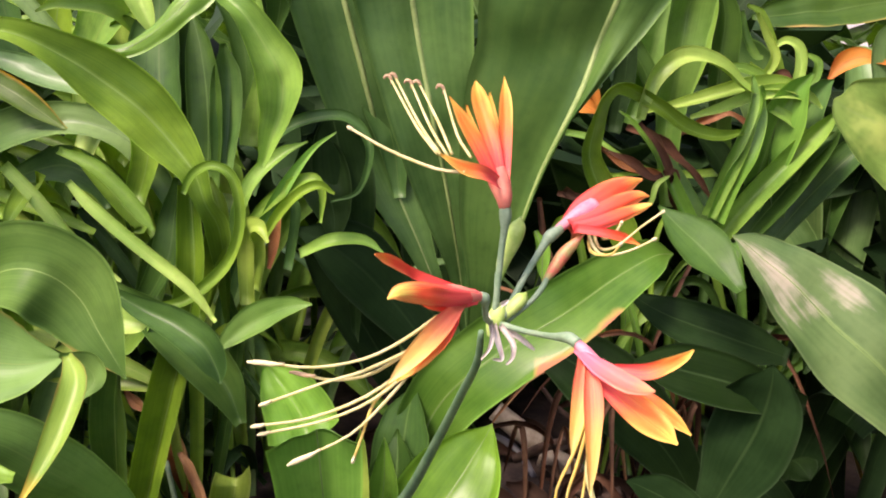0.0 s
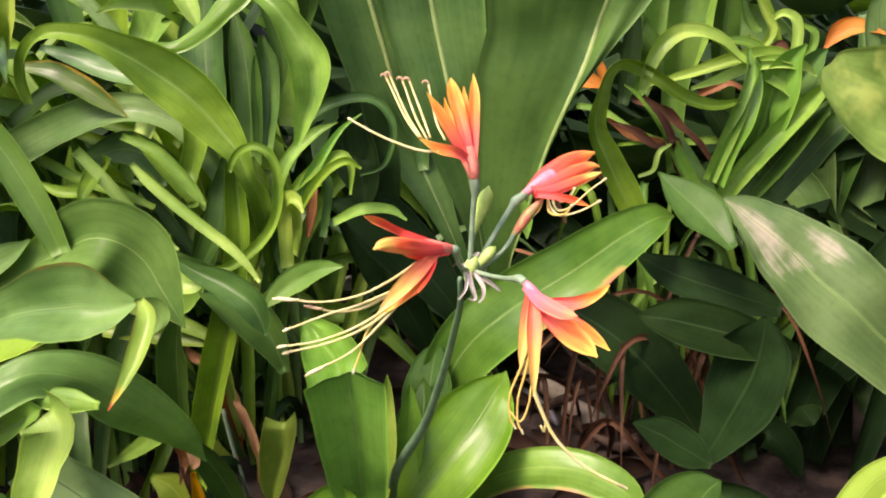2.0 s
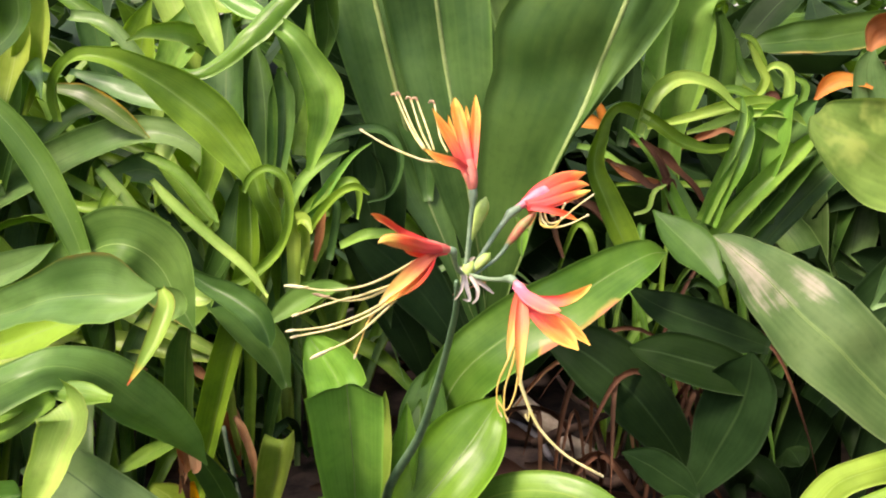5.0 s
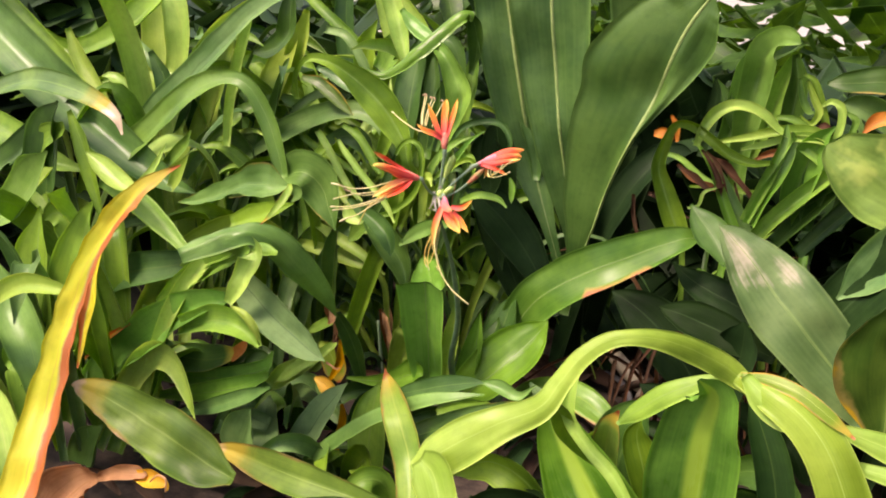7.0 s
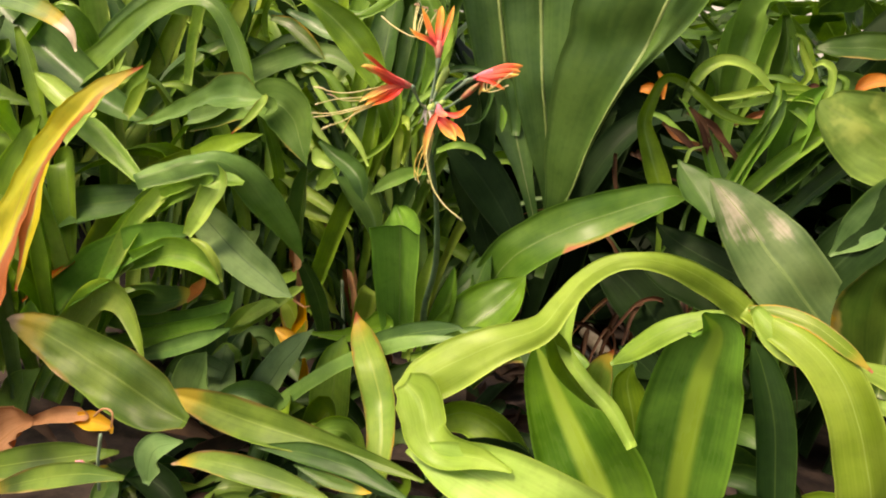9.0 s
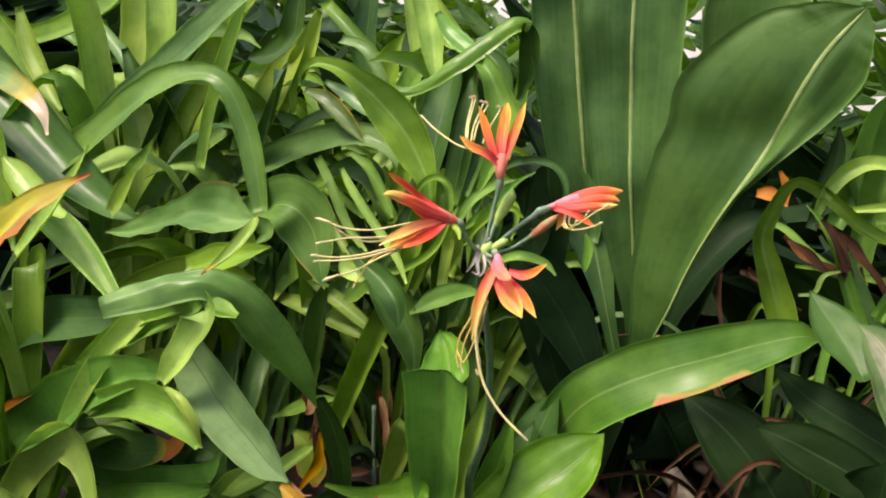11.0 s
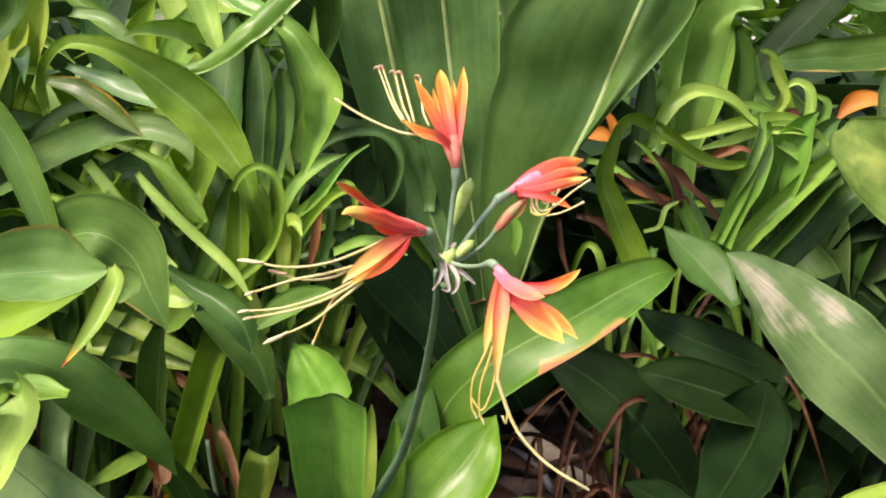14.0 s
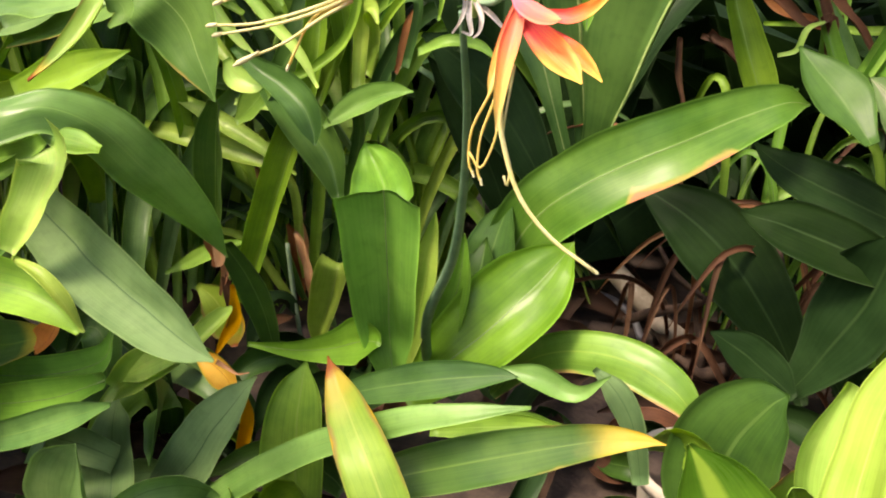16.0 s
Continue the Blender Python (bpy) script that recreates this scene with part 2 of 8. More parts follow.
CANE = plain_material("pale_cane", (0.30, 0.25, 0.17), (0.46, 0.40, 0.29), 0.6, 50.0, 0.4)
GREY = plain_material("grey_plastic", (0.14, 0.145, 0.15), (0.2, 0.2, 0.21), 0.55, 50.0, 0.2)
STONE = plain_material("grey_stone", (0.22, 0.21, 0.2), (0.4, 0.39, 0.37), 0.85, 60.0, 0.7)
POT = plain_material("pale_pot", (0.46, 0.42, 0.33), (0.58, 0.54, 0.45), 0.6, 40.0, 0.3)
ROOT = plain_material("dry_root", (0.035, 0.02, 0.012), (0.095, 0.058, 0.036), 0.85, 120.0, 0.6)
SOIL = plain_material("soil", (0.022, 0.015, 0.011), (0.075, 0.052, 0.038), 0.9, 40.0, 0.9)
WALL = plain_material("plaster", (0.62, 0.60, 0.56), (0.74, 0.72, 0.69), 0.8, 3.0, 0.2)

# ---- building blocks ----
FACE = Vector((0.12, -0.84, 0.53))  # leaves turn their upper face roughly towards the camera, on the open, light side


def glide(a, b, c, d, f):
    """Catmull-Rom between b and c, for numbers and vectors."""
    return 0.5 * (2 * b + (c - a) * f + (2 * a - 5 * b + 4 * c - d) * f * f + (3 * b - a - 3 * c + d) * f * f * f)


def spine(points, steps):
    """Places, tangents and radii or widths along a smooth line through (x, y, z, width) rows."""
    rows = [(Vector(p[:3]), p[3]) for p in points]
    rows = [(2 * rows[0][0] - rows[1][0], rows[0][1])] + rows + [(2 * rows[-1][0] - rows[-2][0], rows[-1][1])]
    line = []
    for i in range(len(points) - 1):
        for s in range(steps):
            f = s / steps
            q = [rows[i + n] for n in range(4)]
            line.append((glide(*(r[0] for r in q), f), max(glide(*(r[1] for r in q), f), 0.0004)))
    line.append((Vector(points[-1][:3]), max(points[-1][3], 0.0004)))
    out = []
    for i, (p, w) in enumerate(line):
        t = line[min(i + 1, len(line) - 1)][0] - line[max(i - 1, 0)][0]
        out.append((p, t.normalized(), w))
    return out


def turns(points, steps):
    """Degrees by which a blade is turned along its line, from the rows' optional fifth value."""
    rows = [p[4] if len(p) > 4 else 0.0 for p in points]
    rows = [rows[0]] + rows + [rows[-1]]
    out = [glide(*rows[i:i + 4], s / steps) for i in range(len(points) - 1) for s in range(steps)]
    return out + [rows[-1]]


def mesh_object(name, verts, faces, material, parent=None, uvs=None, label=""):
    me = bpy.data.meshes.new(name)
    me.from_pydata(verts, [], faces)
    me.materials.append(material)
    me.polygons.foreach_set("use_smooth", [True] * len(me.polygons))
    if uvs is not None:
        layer = me.uv_layers.new(name="UVMap")
        loops = np.empty(len(me.loops), dtype=np.int32)
        me.loops.foreach_get("vertex_index", loops)
        layer.data.foreach_set("uv", np.asarray(uvs, dtype=np.float32)[loops].ravel())
    me.update()
    ob = new(name, me)
    if parent is not None:
        ob.parent = parent
        ob.matrix_parent_inverse = parent.matrix_world.inverted()
    if label:
        ob["label"] = label
    return ob


def blade_mesh(points, channel=0.12, twist=0.0, wave=0.014, groove=0.02, thick=0.0006, steps=5, columns=8, seed=0, turn=0.0, bulge=0.05, fold=0.0, pleat=0.004, lean=0.0):
    """Vertices, faces and uvs of a leaf blade along a line: two skins, a channelled section, a keel folded by fold, a wavy edge,
    uneven bulges, and a twist in degrees that grows by turn along the leaf."""
    rng = random.Random(seed)
    ph, fr = rng.uniform(0, 6.3), rng.uniform(0.8, 1.3)
    line = spine(points, steps)
    bent = turns(points, steps)
    n, c = len(line), columns + 1
    verts, uvs, last = [], [], None
    length = [0.0]
    for i in range(1, n):
        length.append(length[-1] + (line[i][0] - line[i - 1][0]).length)
    swell = max(0.022, 0.55 * max(w for _, _, w in line))
    frames = []
    for i, (p, t, w) in enumerate(line):
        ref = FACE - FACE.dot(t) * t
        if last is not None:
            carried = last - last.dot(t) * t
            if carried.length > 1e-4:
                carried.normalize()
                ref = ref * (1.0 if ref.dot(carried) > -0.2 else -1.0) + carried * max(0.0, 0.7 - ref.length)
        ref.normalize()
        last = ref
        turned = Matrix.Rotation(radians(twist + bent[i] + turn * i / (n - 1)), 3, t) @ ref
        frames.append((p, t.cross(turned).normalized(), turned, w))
    for skin in (0, 1):
        for i, (p, s, nn, w) in enumerate(frames):
            v = length[i] / length[-1]
            for j in range(c):
                a = 2 * j / columns - 1
                lift = channel * w * (a * a - 0.3) - groove * w * math.exp(-((a / 0.16) ** 2))
                lift += wave * w * a * a * math.sin(ph + fr * length[i] / max(0.02, w) * 3.0 + (1.3 if a > 0 else 0))
                lift += 0.012 * w * math.sin(ph * 3 + a * 7 + v * 17) + fold * w * (abs(a) - 0.5) + pleat * w * math.cos(a * 8.5 + ph)
                lift += bulge * w * noise.noise(Vector((a * 1.1, length[i] / swell, seed * 1.7)))
                lift += bulge * 0.35 * w * noise.noise(Vector((a * 3.2, length[i] / swell * 1.6, seed * 2.3)))
                lift -= skin * thick * (1 - 0.75 * a * a)
                half = w / 2 * (1 - min(0.95, lean * (1 - v)) * math.copysign(1, a))
                verts.append(p + s * (a * half) + nn * lift)
                uvs.append((j / columns, v))
    faces = []
    for i in range(n - 1):
        for j in range(columns):
            q = i * c + j
            faces.append((q, q + 1, q + c + 1, q + c))
            q += n * c
            faces.append((q, q + c, q + c + 1, q + 1))
    rim = [i * c for i in range(n)] + [(n - 1) * c + j for j in range(1, c)] + [i * c + columns for i in range(n - 2, -1, -1)]
    rim += [j for j in range(columns - 1, 0, -1)]
    m = n * c
    for a, b in zip(rim, rim[1:] + rim[:1]):
        faces.append((a, a + m, b + m, b))
    return verts, faces, uvs


count = 0


MIDRIB = plain_material("pale_midrib", (0.22, 0.34, 0.09), (0.34, 0.46, 0.15), 0.45, 90.0, 0.1, glow=0.1)
DEEP_MIDRIB = plain_material("green_midrib", (0.12, 0.22, 0.05), (0.19, 0.31, 0.08), 0.45, 90.0, 0.1, glow=0.1)
RIBBED = {"broad_dark": (MIDRIB, 0.032), "tan_patched_green": (DEEP_MIDRIB, 0.009), "glossy_green": (DEEP_MIDRIB, 0.009), "sun_scorched_green": (DEEP_MIDRIB, 0.009)}


def midrib(owner, verts, rows, columns, widths, material, share):
    """The raised rib along the middle of a leaf's upper face, tapering with the blade."""
    c, sides, rib, faces = columns + 1, 6, [], []
    middle = [verts[i * c + columns // 2] for i in range(rows)]
    for i, p in enumerate(middle):
        t = (middle[min(i + 1, rows - 1)] - middle[max(i - 1, 0)]).normalized()
        s = verts[i * c + columns // 2 + 1] - verts[i * c + columns // 2 - 1]
        s = (s - s.dot(t) * t).normalized()
        n = s.cross(t)
        r = min(0.0026, max(0.0003, share * widths[i]))
        for j in range(sides):
            h = 2 * math.pi * j / sides
            rib.append(p + s * (math.cos(h) * r) + n * (math.sin(h) * r * 0.7))
    for i in range(rows - 1):
        for j in range(sides):
            q, q2 = i * sides + j, i * sides + (j + 1) % sides
            faces.append((q, q2, q2 + sides, q + sides))
    faces += [tuple(range(sides - 1, -1, -1)), tuple(range(len(rib) - sides, len(rib)))]
    return mesh_object("midrib", rib, faces, material, owner)


def leaf(plant, material, points, label="", **shape):
    """One leaf of a plant, with a raised midrib where its kind has one."""
    global count
    count += 1
    verts, faces, uvs = blade_mesh(points, seed=count, **shape)
    ob = mesh_object("leaf", verts, faces, material, plant, uvs, label)
    if material.name in RIBBED:
        columns = shape.get("columns", 8)
        widths = [w for _, _, w in spine(points, shape.get("steps", 5))]
        midrib(ob, verts, len(widths), columns, widths, *RIBBED[material.name])
    return ob


def tube_mesh(points, sides=8, steps=4):
    """Vertices and faces of a round stem along (x, y, z, radius) rows, closed at both ends."""
    line = spine(points, steps)
    verts, faces, last = [], [], Vector((0.3, -0.7, 0.64))
    for p, t, r in line:
        a = last - last.dot(t) * t
        a.normalize()
        last = a
        b = t.cross(a)
        for j in range(sides):
            h = 2 * math.pi * j / sides
            verts.append(p + (a * math.cos(h) + b * math.sin(h)) * r)
    for i in range(len(line) - 1):
        for j in range(sides):
            q, q2 = i * sides + j, i * sides + (j + 1) % sides
            faces.append((q, q2, q2 + sides, q + sides))
    faces.append(tuple(range(sides - 1, -1, -1)))
    faces.append(tuple(range(len(verts) - sides, len(verts))))
    return verts, faces


def tube(name, material, points, parent, label="", sides=8, steps=4):
    verts, faces = tube_mesh(points, sides, steps)
    return mesh_object(name, verts, faces, material, parent, None, label)


def plant(name, place, label, category="plant", group=""):
    """The Empty at the base of a plant, which carries its leaves."""
    ob = new(name)
    ob.empty_display_size = 0.02
    ob.matrix_world = pose(*place)
    return tagged(ob, label, category, group)


# ---- ground and backdrop ----
gv, gf = [], []
NG = 60
for i in range(NG + 1):
    for j in range(NG + 1):
        x, y = (i / NG - 0.5), (j / NG - 0.5)
        x, y = math.copysign(abs(x * 2) ** 3, x) * 300, math.copysign(abs(y * 2) ** 3, y) * 300 + 0.3
        h = 0.012 * noise.noise(Vector((x * 9, y * 9, 0))) + 0.006 * noise.noise(Vector((x * 31, y * 31, 2)))
        gv.append((x, y, -0.045 + h))
for i in range(NG):
    for j in range(NG):
        q = i * (NG + 1) + j
        gf.append((q, q + NG + 1, q + NG + 2, q + 1))
tagged(mesh_object("ground", gv, gf, SOIL), "dark damp garden soil with leaf litter", "ground", kind="structure")


# ---- flowers ----
def petal_material(name, base, middle, tip, rim, tip_from=0.74):
    """A petal: flushed at its base, shading to the tip, with a paler rim and fine lengthwise veins."""
    k = Nodes(name)
    uv = k.add("UVMap").outputs[0]
    sep = k.add("SeparateXYZ", Vector=uv)
    centre = k.math("ABSOLUTE", k.math("MULTIPLY_ADD", sep.outputs[0], 2.0, -1.0))
    streak = k.noise(1.0, 3.0, k.add("Mapping", Scale=(22, 1.5, 1), Vector=uv).outputs[0])
    place = k.add("TexCoord").outputs["Object"]
    big = k.noise(90.0, 3.0, place)
    v = k.math("ADD", sep.outputs[1], k.math("MULTIPLY_ADD", streak, 0.3, -0.15))
    col = k.mix(k.ramp(v, 0.18, 0.7), base, middle)
    col = k.mix(k.ramp(v, tip_from, tip_from + 0.22), col, tip)
    lip = k.math("ADD", k.math("MULTIPLY", centre, k.ramp(v, 0.2, 0.8)), k.math("MULTIPLY_ADD", big, 0.4, -0.2))
    col = k.mix(k.math("MULTIPLY", k.ramp(lip, 0.42, 0.85), 0.85), col, rim)
    col = k.mix(k.math("MULTIPLY", k.ramp(streak, 0.5, 0.7), 0.35), col, rim)
    k.put(k.bsdf.inputs["Base Color"], col)
    k.bsdf.inputs["Roughness"].default_value = 0.42
    k.bsdf.inputs["Specular IOR Level"].default_value = 0.25
    k.put(k.bsdf.inputs["Normal"], k.add("Bump", Strength=0.3, Distance=0.0006, Height=streak).outputs[0])
    thin = k.add("BsdfTranslucent", Color=col)
    both = k.add("MixShader", Fac=0.22)
    k.tree.links.new(k.bsdf.outputs[0], both.inputs[1])
    k.tree.links.new(thin.outputs[0], both.inputs[2])
    k.tree.links.new(both.outputs[0], k.out.inputs["Surface"])
    return k.mat


RED_PETAL = petal_material("red_petal", (0.93, 0.11, 0.10), (0.93, 0.12, 0.05), (0.93, 0.42, 0.08), (0.93, 0.28, 0.09))
ORANGE_PETAL = petal_material("orange_petal", (0.93, 0.13, 0.12), (0.93, 0.27, 0.05), (0.93, 0.55, 0.09), (0.94, 0.6, 0.14), 0.76)
PINK_PETAL = petal_material("pink_petal", (0.9, 0.2, 0.27), (0.93, 0.22, 0.17), (0.90, 0.36, 0.14), (0.90, 0.28, 0.16))
CREAM_PETAL = petal_material("cream_petal", (0.9, 0.24, 0.14), (0.88, 0.52, 0.14), (0.82, 0.68, 0.25), (0.86, 0.66, 0.2))
GOLD_PETAL = petal_material("yellow_tipped_petal", (0.93, 0.11, 0.10), (0.93, 0.13, 0.05), (0.90, 0.78, 0.16), (0.93, 0.36, 0.09), 0.68)
THROAT_RED = plain_material("flower_throat", (0.82, 0.2, 0.15), (0.88, 0.34, 0.22), 0.45, 120.0, 0.1, glow=0.2)
THROAT_PINK = plain_material("pink_flower_throat", (0.84, 0.2, 0.28), (0.88, 0.36, 0.38), 0.45, 120.0, 0.1, glow=0.2)
FILAMENT = plain_material("cream_filament", (0.72, 0.66, 0.24), (0.82, 0.76, 0.40), 0.45, 150.0, 0.05, glow=0.25)
YELLOW_FILAMENT = plain_material("yellow_filament", (0.74, 0.54, 0.10), (0.82, 0.66, 0.2), 0.45, 150.0, 0.05, glow=0.25)
ANTHER = plain_material("pale_anther", (0.60, 0.54, 0.26), (0.72, 0.66, 0.38), 0.7, 300.0, 0.4)
BROWN_ANTHER = plain_material("spent_anther", (0.34, 0.22, 0.12), (0.5, 0.36, 0.2), 0.8, 300.0, 0.4)
STALK = plain_material("bluish_stalk", (0.075, 0.165, 0.08), (0.13, 0.235, 0.12), 0.45, 90.0, 0.1)
PEDICEL = plain_material("grey_green_pedicel", (0.17, 0.29, 0.16), (0.29, 0.41, 0.25), 0.45, 120.0, 0.1, glow=0.1)
BUD = plain_material("green_bud", (0.34, 0.54, 0.10), (0.52, 0.68, 0.2), 0.45, 120.0, 0.1, glow=0.06)
BUD_RED = plain_material("red_green_bud", (0.66, 0.13, 0.09), (0.40, 0.36, 0.12), 0.45, 160.0, 0.1, glow=0.2)
BRACT = plain_material("papery_bract", (0.60, 0.54, 0.45), (0.80, 0.76, 0.68), 0.7, 200.0, 0.4, glow=0.3)


def petal(flower, material, points, channel=0.25, **shape):
    global count
    count += 1
    verts, faces, uvs = blade_mesh(points, channel, thick=0.0005, groove=0.03, wave=0.05, bulge=0.12, pleat=0.02, columns=8, steps=6, seed=count, **shape)
    return mesh_object("petal", verts, faces, material, flower, uvs)


def papery(name, material, points, parent, **shape):
    """A small dry curled strip."""
    global count
    count += 1
    verts, faces, uvs = blade_mesh(points, 0.5, thick=0.0003, wave=0.25, columns=4, steps=4, seed=count, **shape)
    return mesh_object(name, verts, faces, material, parent, uvs)

# ---- plants ----
broad_plant = plant("broad_leaved_plant", (-0.05, 0.42, -0.04), "tall plant with broad dark green leaves and pale midribs", "plant")
leaf(broad_plant, BROAD, [(-0.0472, 0.4200, 0.1613, 0.0114), (-0.0577, 0.4200, 0.2238, 0.0206), (-0.0704, 0.4000, 0.3022, 0.0547), (-0.0865, 0.3900, 0.3747, 0.0732), (-0.1037, 0.3800, 0.4677, 0.0929), (-0.1147, 0.3700, 0.5475, 0.0931), (-0.1179, 0.3500, 0.6157, 0.0538), (-0.1174, 0.3400, 0.6494, 0.0026)], channel=0.06, wave=0.02, groove=0.035, bulge=0.09, columns=14)
leaf(broad_plant, BROAD, [(-0.0547, 0.4100, 0.1613, 0.0103), (-0.0865, 0.4000, 0.2403, 0.0204), (-0.1203, 0.4000, 0.3167, 0.0564), (-0.1462, 0.3850, 0.4144, 0.0802), (-0.1664, 0.3750, 0.4943, 0.0837), (-0.1842, 0.3600, 0.5745, 0.0672), (-0.1962, 0.3500, 0.6300, 0.0028)], channel=0.06, wave=0.02, groove=0.035, bulge=0.09, columns=14)
leaf(broad_plant, BROAD, [(-0.0375, 0.4000, 0.1217, 0.0120), (-0.0247, 0.3850, 0.2083, 0.0217), (-0.0123, 0.3750, 0.2526, 0.0425), (-0.0031, 0.3700, 0.2904, 0.0556), (0.0094, 0.3650, 0.3301, 0.0712), (0.0328, 0.3600, 0.3892, 0.0936), (0.0469, 0.3600, 0.4363, 0.1207), (0.0614, 0.3600, 0.4828, 0.1090), (0.0729, 0.3570, 0.5060, 0.0756), (0.0817, 0.3550, 0.5204, 0.0407), (0.0871, 0.3550, 0.5299, 0.0038)], channel=0.04, wave=0.02, groove=0.03, lean=2.3, bulge=0.09, columns=14, twist=8)
leaf(broad_plant, COOL, [(-0.0257, 0.5200, 0.3863, 0.0232), (-0.0275, 0.5100, 0.4500, 0.0846), (-0.0293, 0.5000, 0.5004, 0.1100), (-0.0309, 0.4900, 0.5485, 0.1076), (-0.0332, 0.4800, 0.6085, 0.0628), (-0.0359, 0.4800, 0.6410, 0.0031)], channel=0.06, groove=0.03, twist=-20)
leaf(broad_plant, DARK, [(-0.0532, 0.4000, 0.1172, 0.0075), (-0.0859, 0.3900, 0.1733, 0.0373), (-0.1160, 0.3800, 0.2139, 0.0564), (-0.1481, 0.3600, 0.2513, 0.0536), (-0.1831, 0.3500, 0.2680, 0.0047)], channel=0.1, groove=0.04, twist=10)
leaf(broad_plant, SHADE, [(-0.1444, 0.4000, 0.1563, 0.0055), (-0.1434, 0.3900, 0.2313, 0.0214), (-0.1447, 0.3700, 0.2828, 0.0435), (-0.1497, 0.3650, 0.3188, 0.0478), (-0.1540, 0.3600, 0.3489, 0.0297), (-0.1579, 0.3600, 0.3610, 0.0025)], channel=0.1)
leaf(broad_plant, DARK, [(-0.1021, 0.4200, 0.0842, 0.0056), (-0.1184, 0.4100, 0.1330, 0.0330), (-0.1453, 0.4000, 0.1844, 0.0405), (-0.1708, 0.3900, 0.2232, 0.0266), (-0.1896, 0.3800, 0.2453, 0.0021)], channel=0.12, groove=0.04)
lily = plant("flowering_bulb_plant", (-0.10, 0.27, -0.04), "bulb plant with orange-red flowers on a tall bluish stalk", "flower")
leaf(lily, PATCHED, [(-0.0695, 0.3100, 0.0565, 0.0141), (-0.0687, 0.3150, 0.1134, 0.0438), (-0.0508, 0.3150, 0.1553, 0.0565), (-0.0122, 0.3200, 0.1935, 0.0602), (0.0302, 0.3300, 0.2225, 0.0551), (0.0690, 0.3600, 0.2463, 0.0449), (0.0991, 0.3800, 0.2617, 0.0288), (0.1159, 0.3950, 0.2610, 0.0014)], "long green leaf with a tan withered lower edge", channel=0.08, twist=0.0)
leaf(lily, GLOSSY, [(-0.1049, 0.2200, 0.0154, 0.0240), (-0.0769, 0.2250, 0.0576, 0.0505), (-0.0518, 0.2400, 0.0913, 0.0670), (-0.0334, 0.2600, 0.1174, 0.0644), (-0.0221, 0.2750, 0.1343, 0.0402), (-0.0161, 0.2800, 0.1451, 0.0165), (-0.0131, 0.2830, 0.1521, 0.0009)], channel=0.06, groove=0.02, fold=0.08, pleat=0.012, twist=-10)
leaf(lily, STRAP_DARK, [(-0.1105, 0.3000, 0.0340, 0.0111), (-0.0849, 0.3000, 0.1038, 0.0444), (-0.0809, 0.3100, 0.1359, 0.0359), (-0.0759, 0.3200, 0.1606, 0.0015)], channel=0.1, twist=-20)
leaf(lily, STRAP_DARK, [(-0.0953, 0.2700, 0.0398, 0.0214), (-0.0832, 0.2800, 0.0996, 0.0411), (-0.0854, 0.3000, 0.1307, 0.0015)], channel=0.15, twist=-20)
leaf(lily, SIDE_BROWN, [(-0.0582, 0.2900, 0.0005, 0.0094), (-0.0297, 0.2700, 0.0514, 0.0262), (0.0046, 0.2600, 0.0778, 0.0310), (0.0466, 0.2500, 0.0888, 0.0334), (0.0808, 0.2400, 0.0838, 0.0285), (0.0985, 0.2350, 0.0720, 0.0132), (0.1062, 0.2350, 0.0643, 0.0011)], channel=-0.1)
arch_plant = plant("arching_pale_plant", (0.22, 0.06, -0.04), "plant with pale lime arching strap leaves and upright glossy ones", "plant")
leaf(arch_plant, STRAP, [(0.1366, -0.0300, 0.2113, 0.0061), (0.1417, -0.0200, 0.1967, 0.0162), (0.1462, -0.0050, 0.1760, 0.0151), (0.1620, 0.0100, 0.1555, 0.0082), (0.1800, 0.0200, 0.1456, 0.0012)], channel=0.3)
leaf(arch_plant, ARCH_PALE, [(0.2502, 0.0500, 0.2430, 0.0080), (0.2660, 0.0450, 0.2347, 0.0238), (0.2861, 0.0400, 0.2284, 0.0257), (0.3074, 0.0400, 0.2258, 0.0114)], channel=-0.3)
leaf(arch_plant, ARCH_PALE, [(0.2756, 0.0560, 0.2221, 0.0032), (0.2553, 0.0620, 0.2295, 0.0123), (0.2352, 0.0550, 0.2428, 0.0204), (0.2147, 0.0300, 0.2578, 0.0201), (0.1968, 0.0100, 0.2655, 0.0156), (0.1791, -0.0020, 0.2656, 0.0124), (0.1634, -0.0100, 0.2594, 0.0132), (0.1524, -0.0250, 0.2474, 0.0149), (0.1485, -0.0480, 0.2339, 0.0160), (0.1452, -0.0680, 0.2212, 0.0194), (0.1274, -0.0880, 0.2104, 0.0256), (0.1052, -0.1000, 0.1921, 0.0333), (0.0883, -0.1100, 0.1763, 0.0290), (0.0770, -0.1150, 0.1668, 0.0090)], channel=-0.06, fold=-0.08, bulge=0.07)
leaf(arch_plant, ARCH_PALE, [(0.0816, -0.1140, 0.1759, 0.0141), (0.0941, -0.1180, 0.1725, 0.0294), (0.1032, -0.1220, 0.1628, 0.0280), (0.1105, -0.1260, 0.1543, 0.0261), (0.1261, -0.1300, 0.1516, 0.0220), (0.1499, -0.1340, 0.1586, 0.0129), (0.1713, -0.1380, 0.1611, 0.0025)], channel=0.1, fold=0.1, bulge=0.08)
leaf(arch_plant, ARCH_PALE, [(0.0991, -0.1280, 0.1428, 0.0069), (0.1290, -0.1330, 0.1458, 0.0279), (0.1611, -0.1380, 0.1493, 0.0413), (0.1967, -0.1430, 0.1485, 0.0473), (0.2260, -0.1350, 0.1412, 0.0450)], channel=0.05, fold=0.08, bulge=0.08)
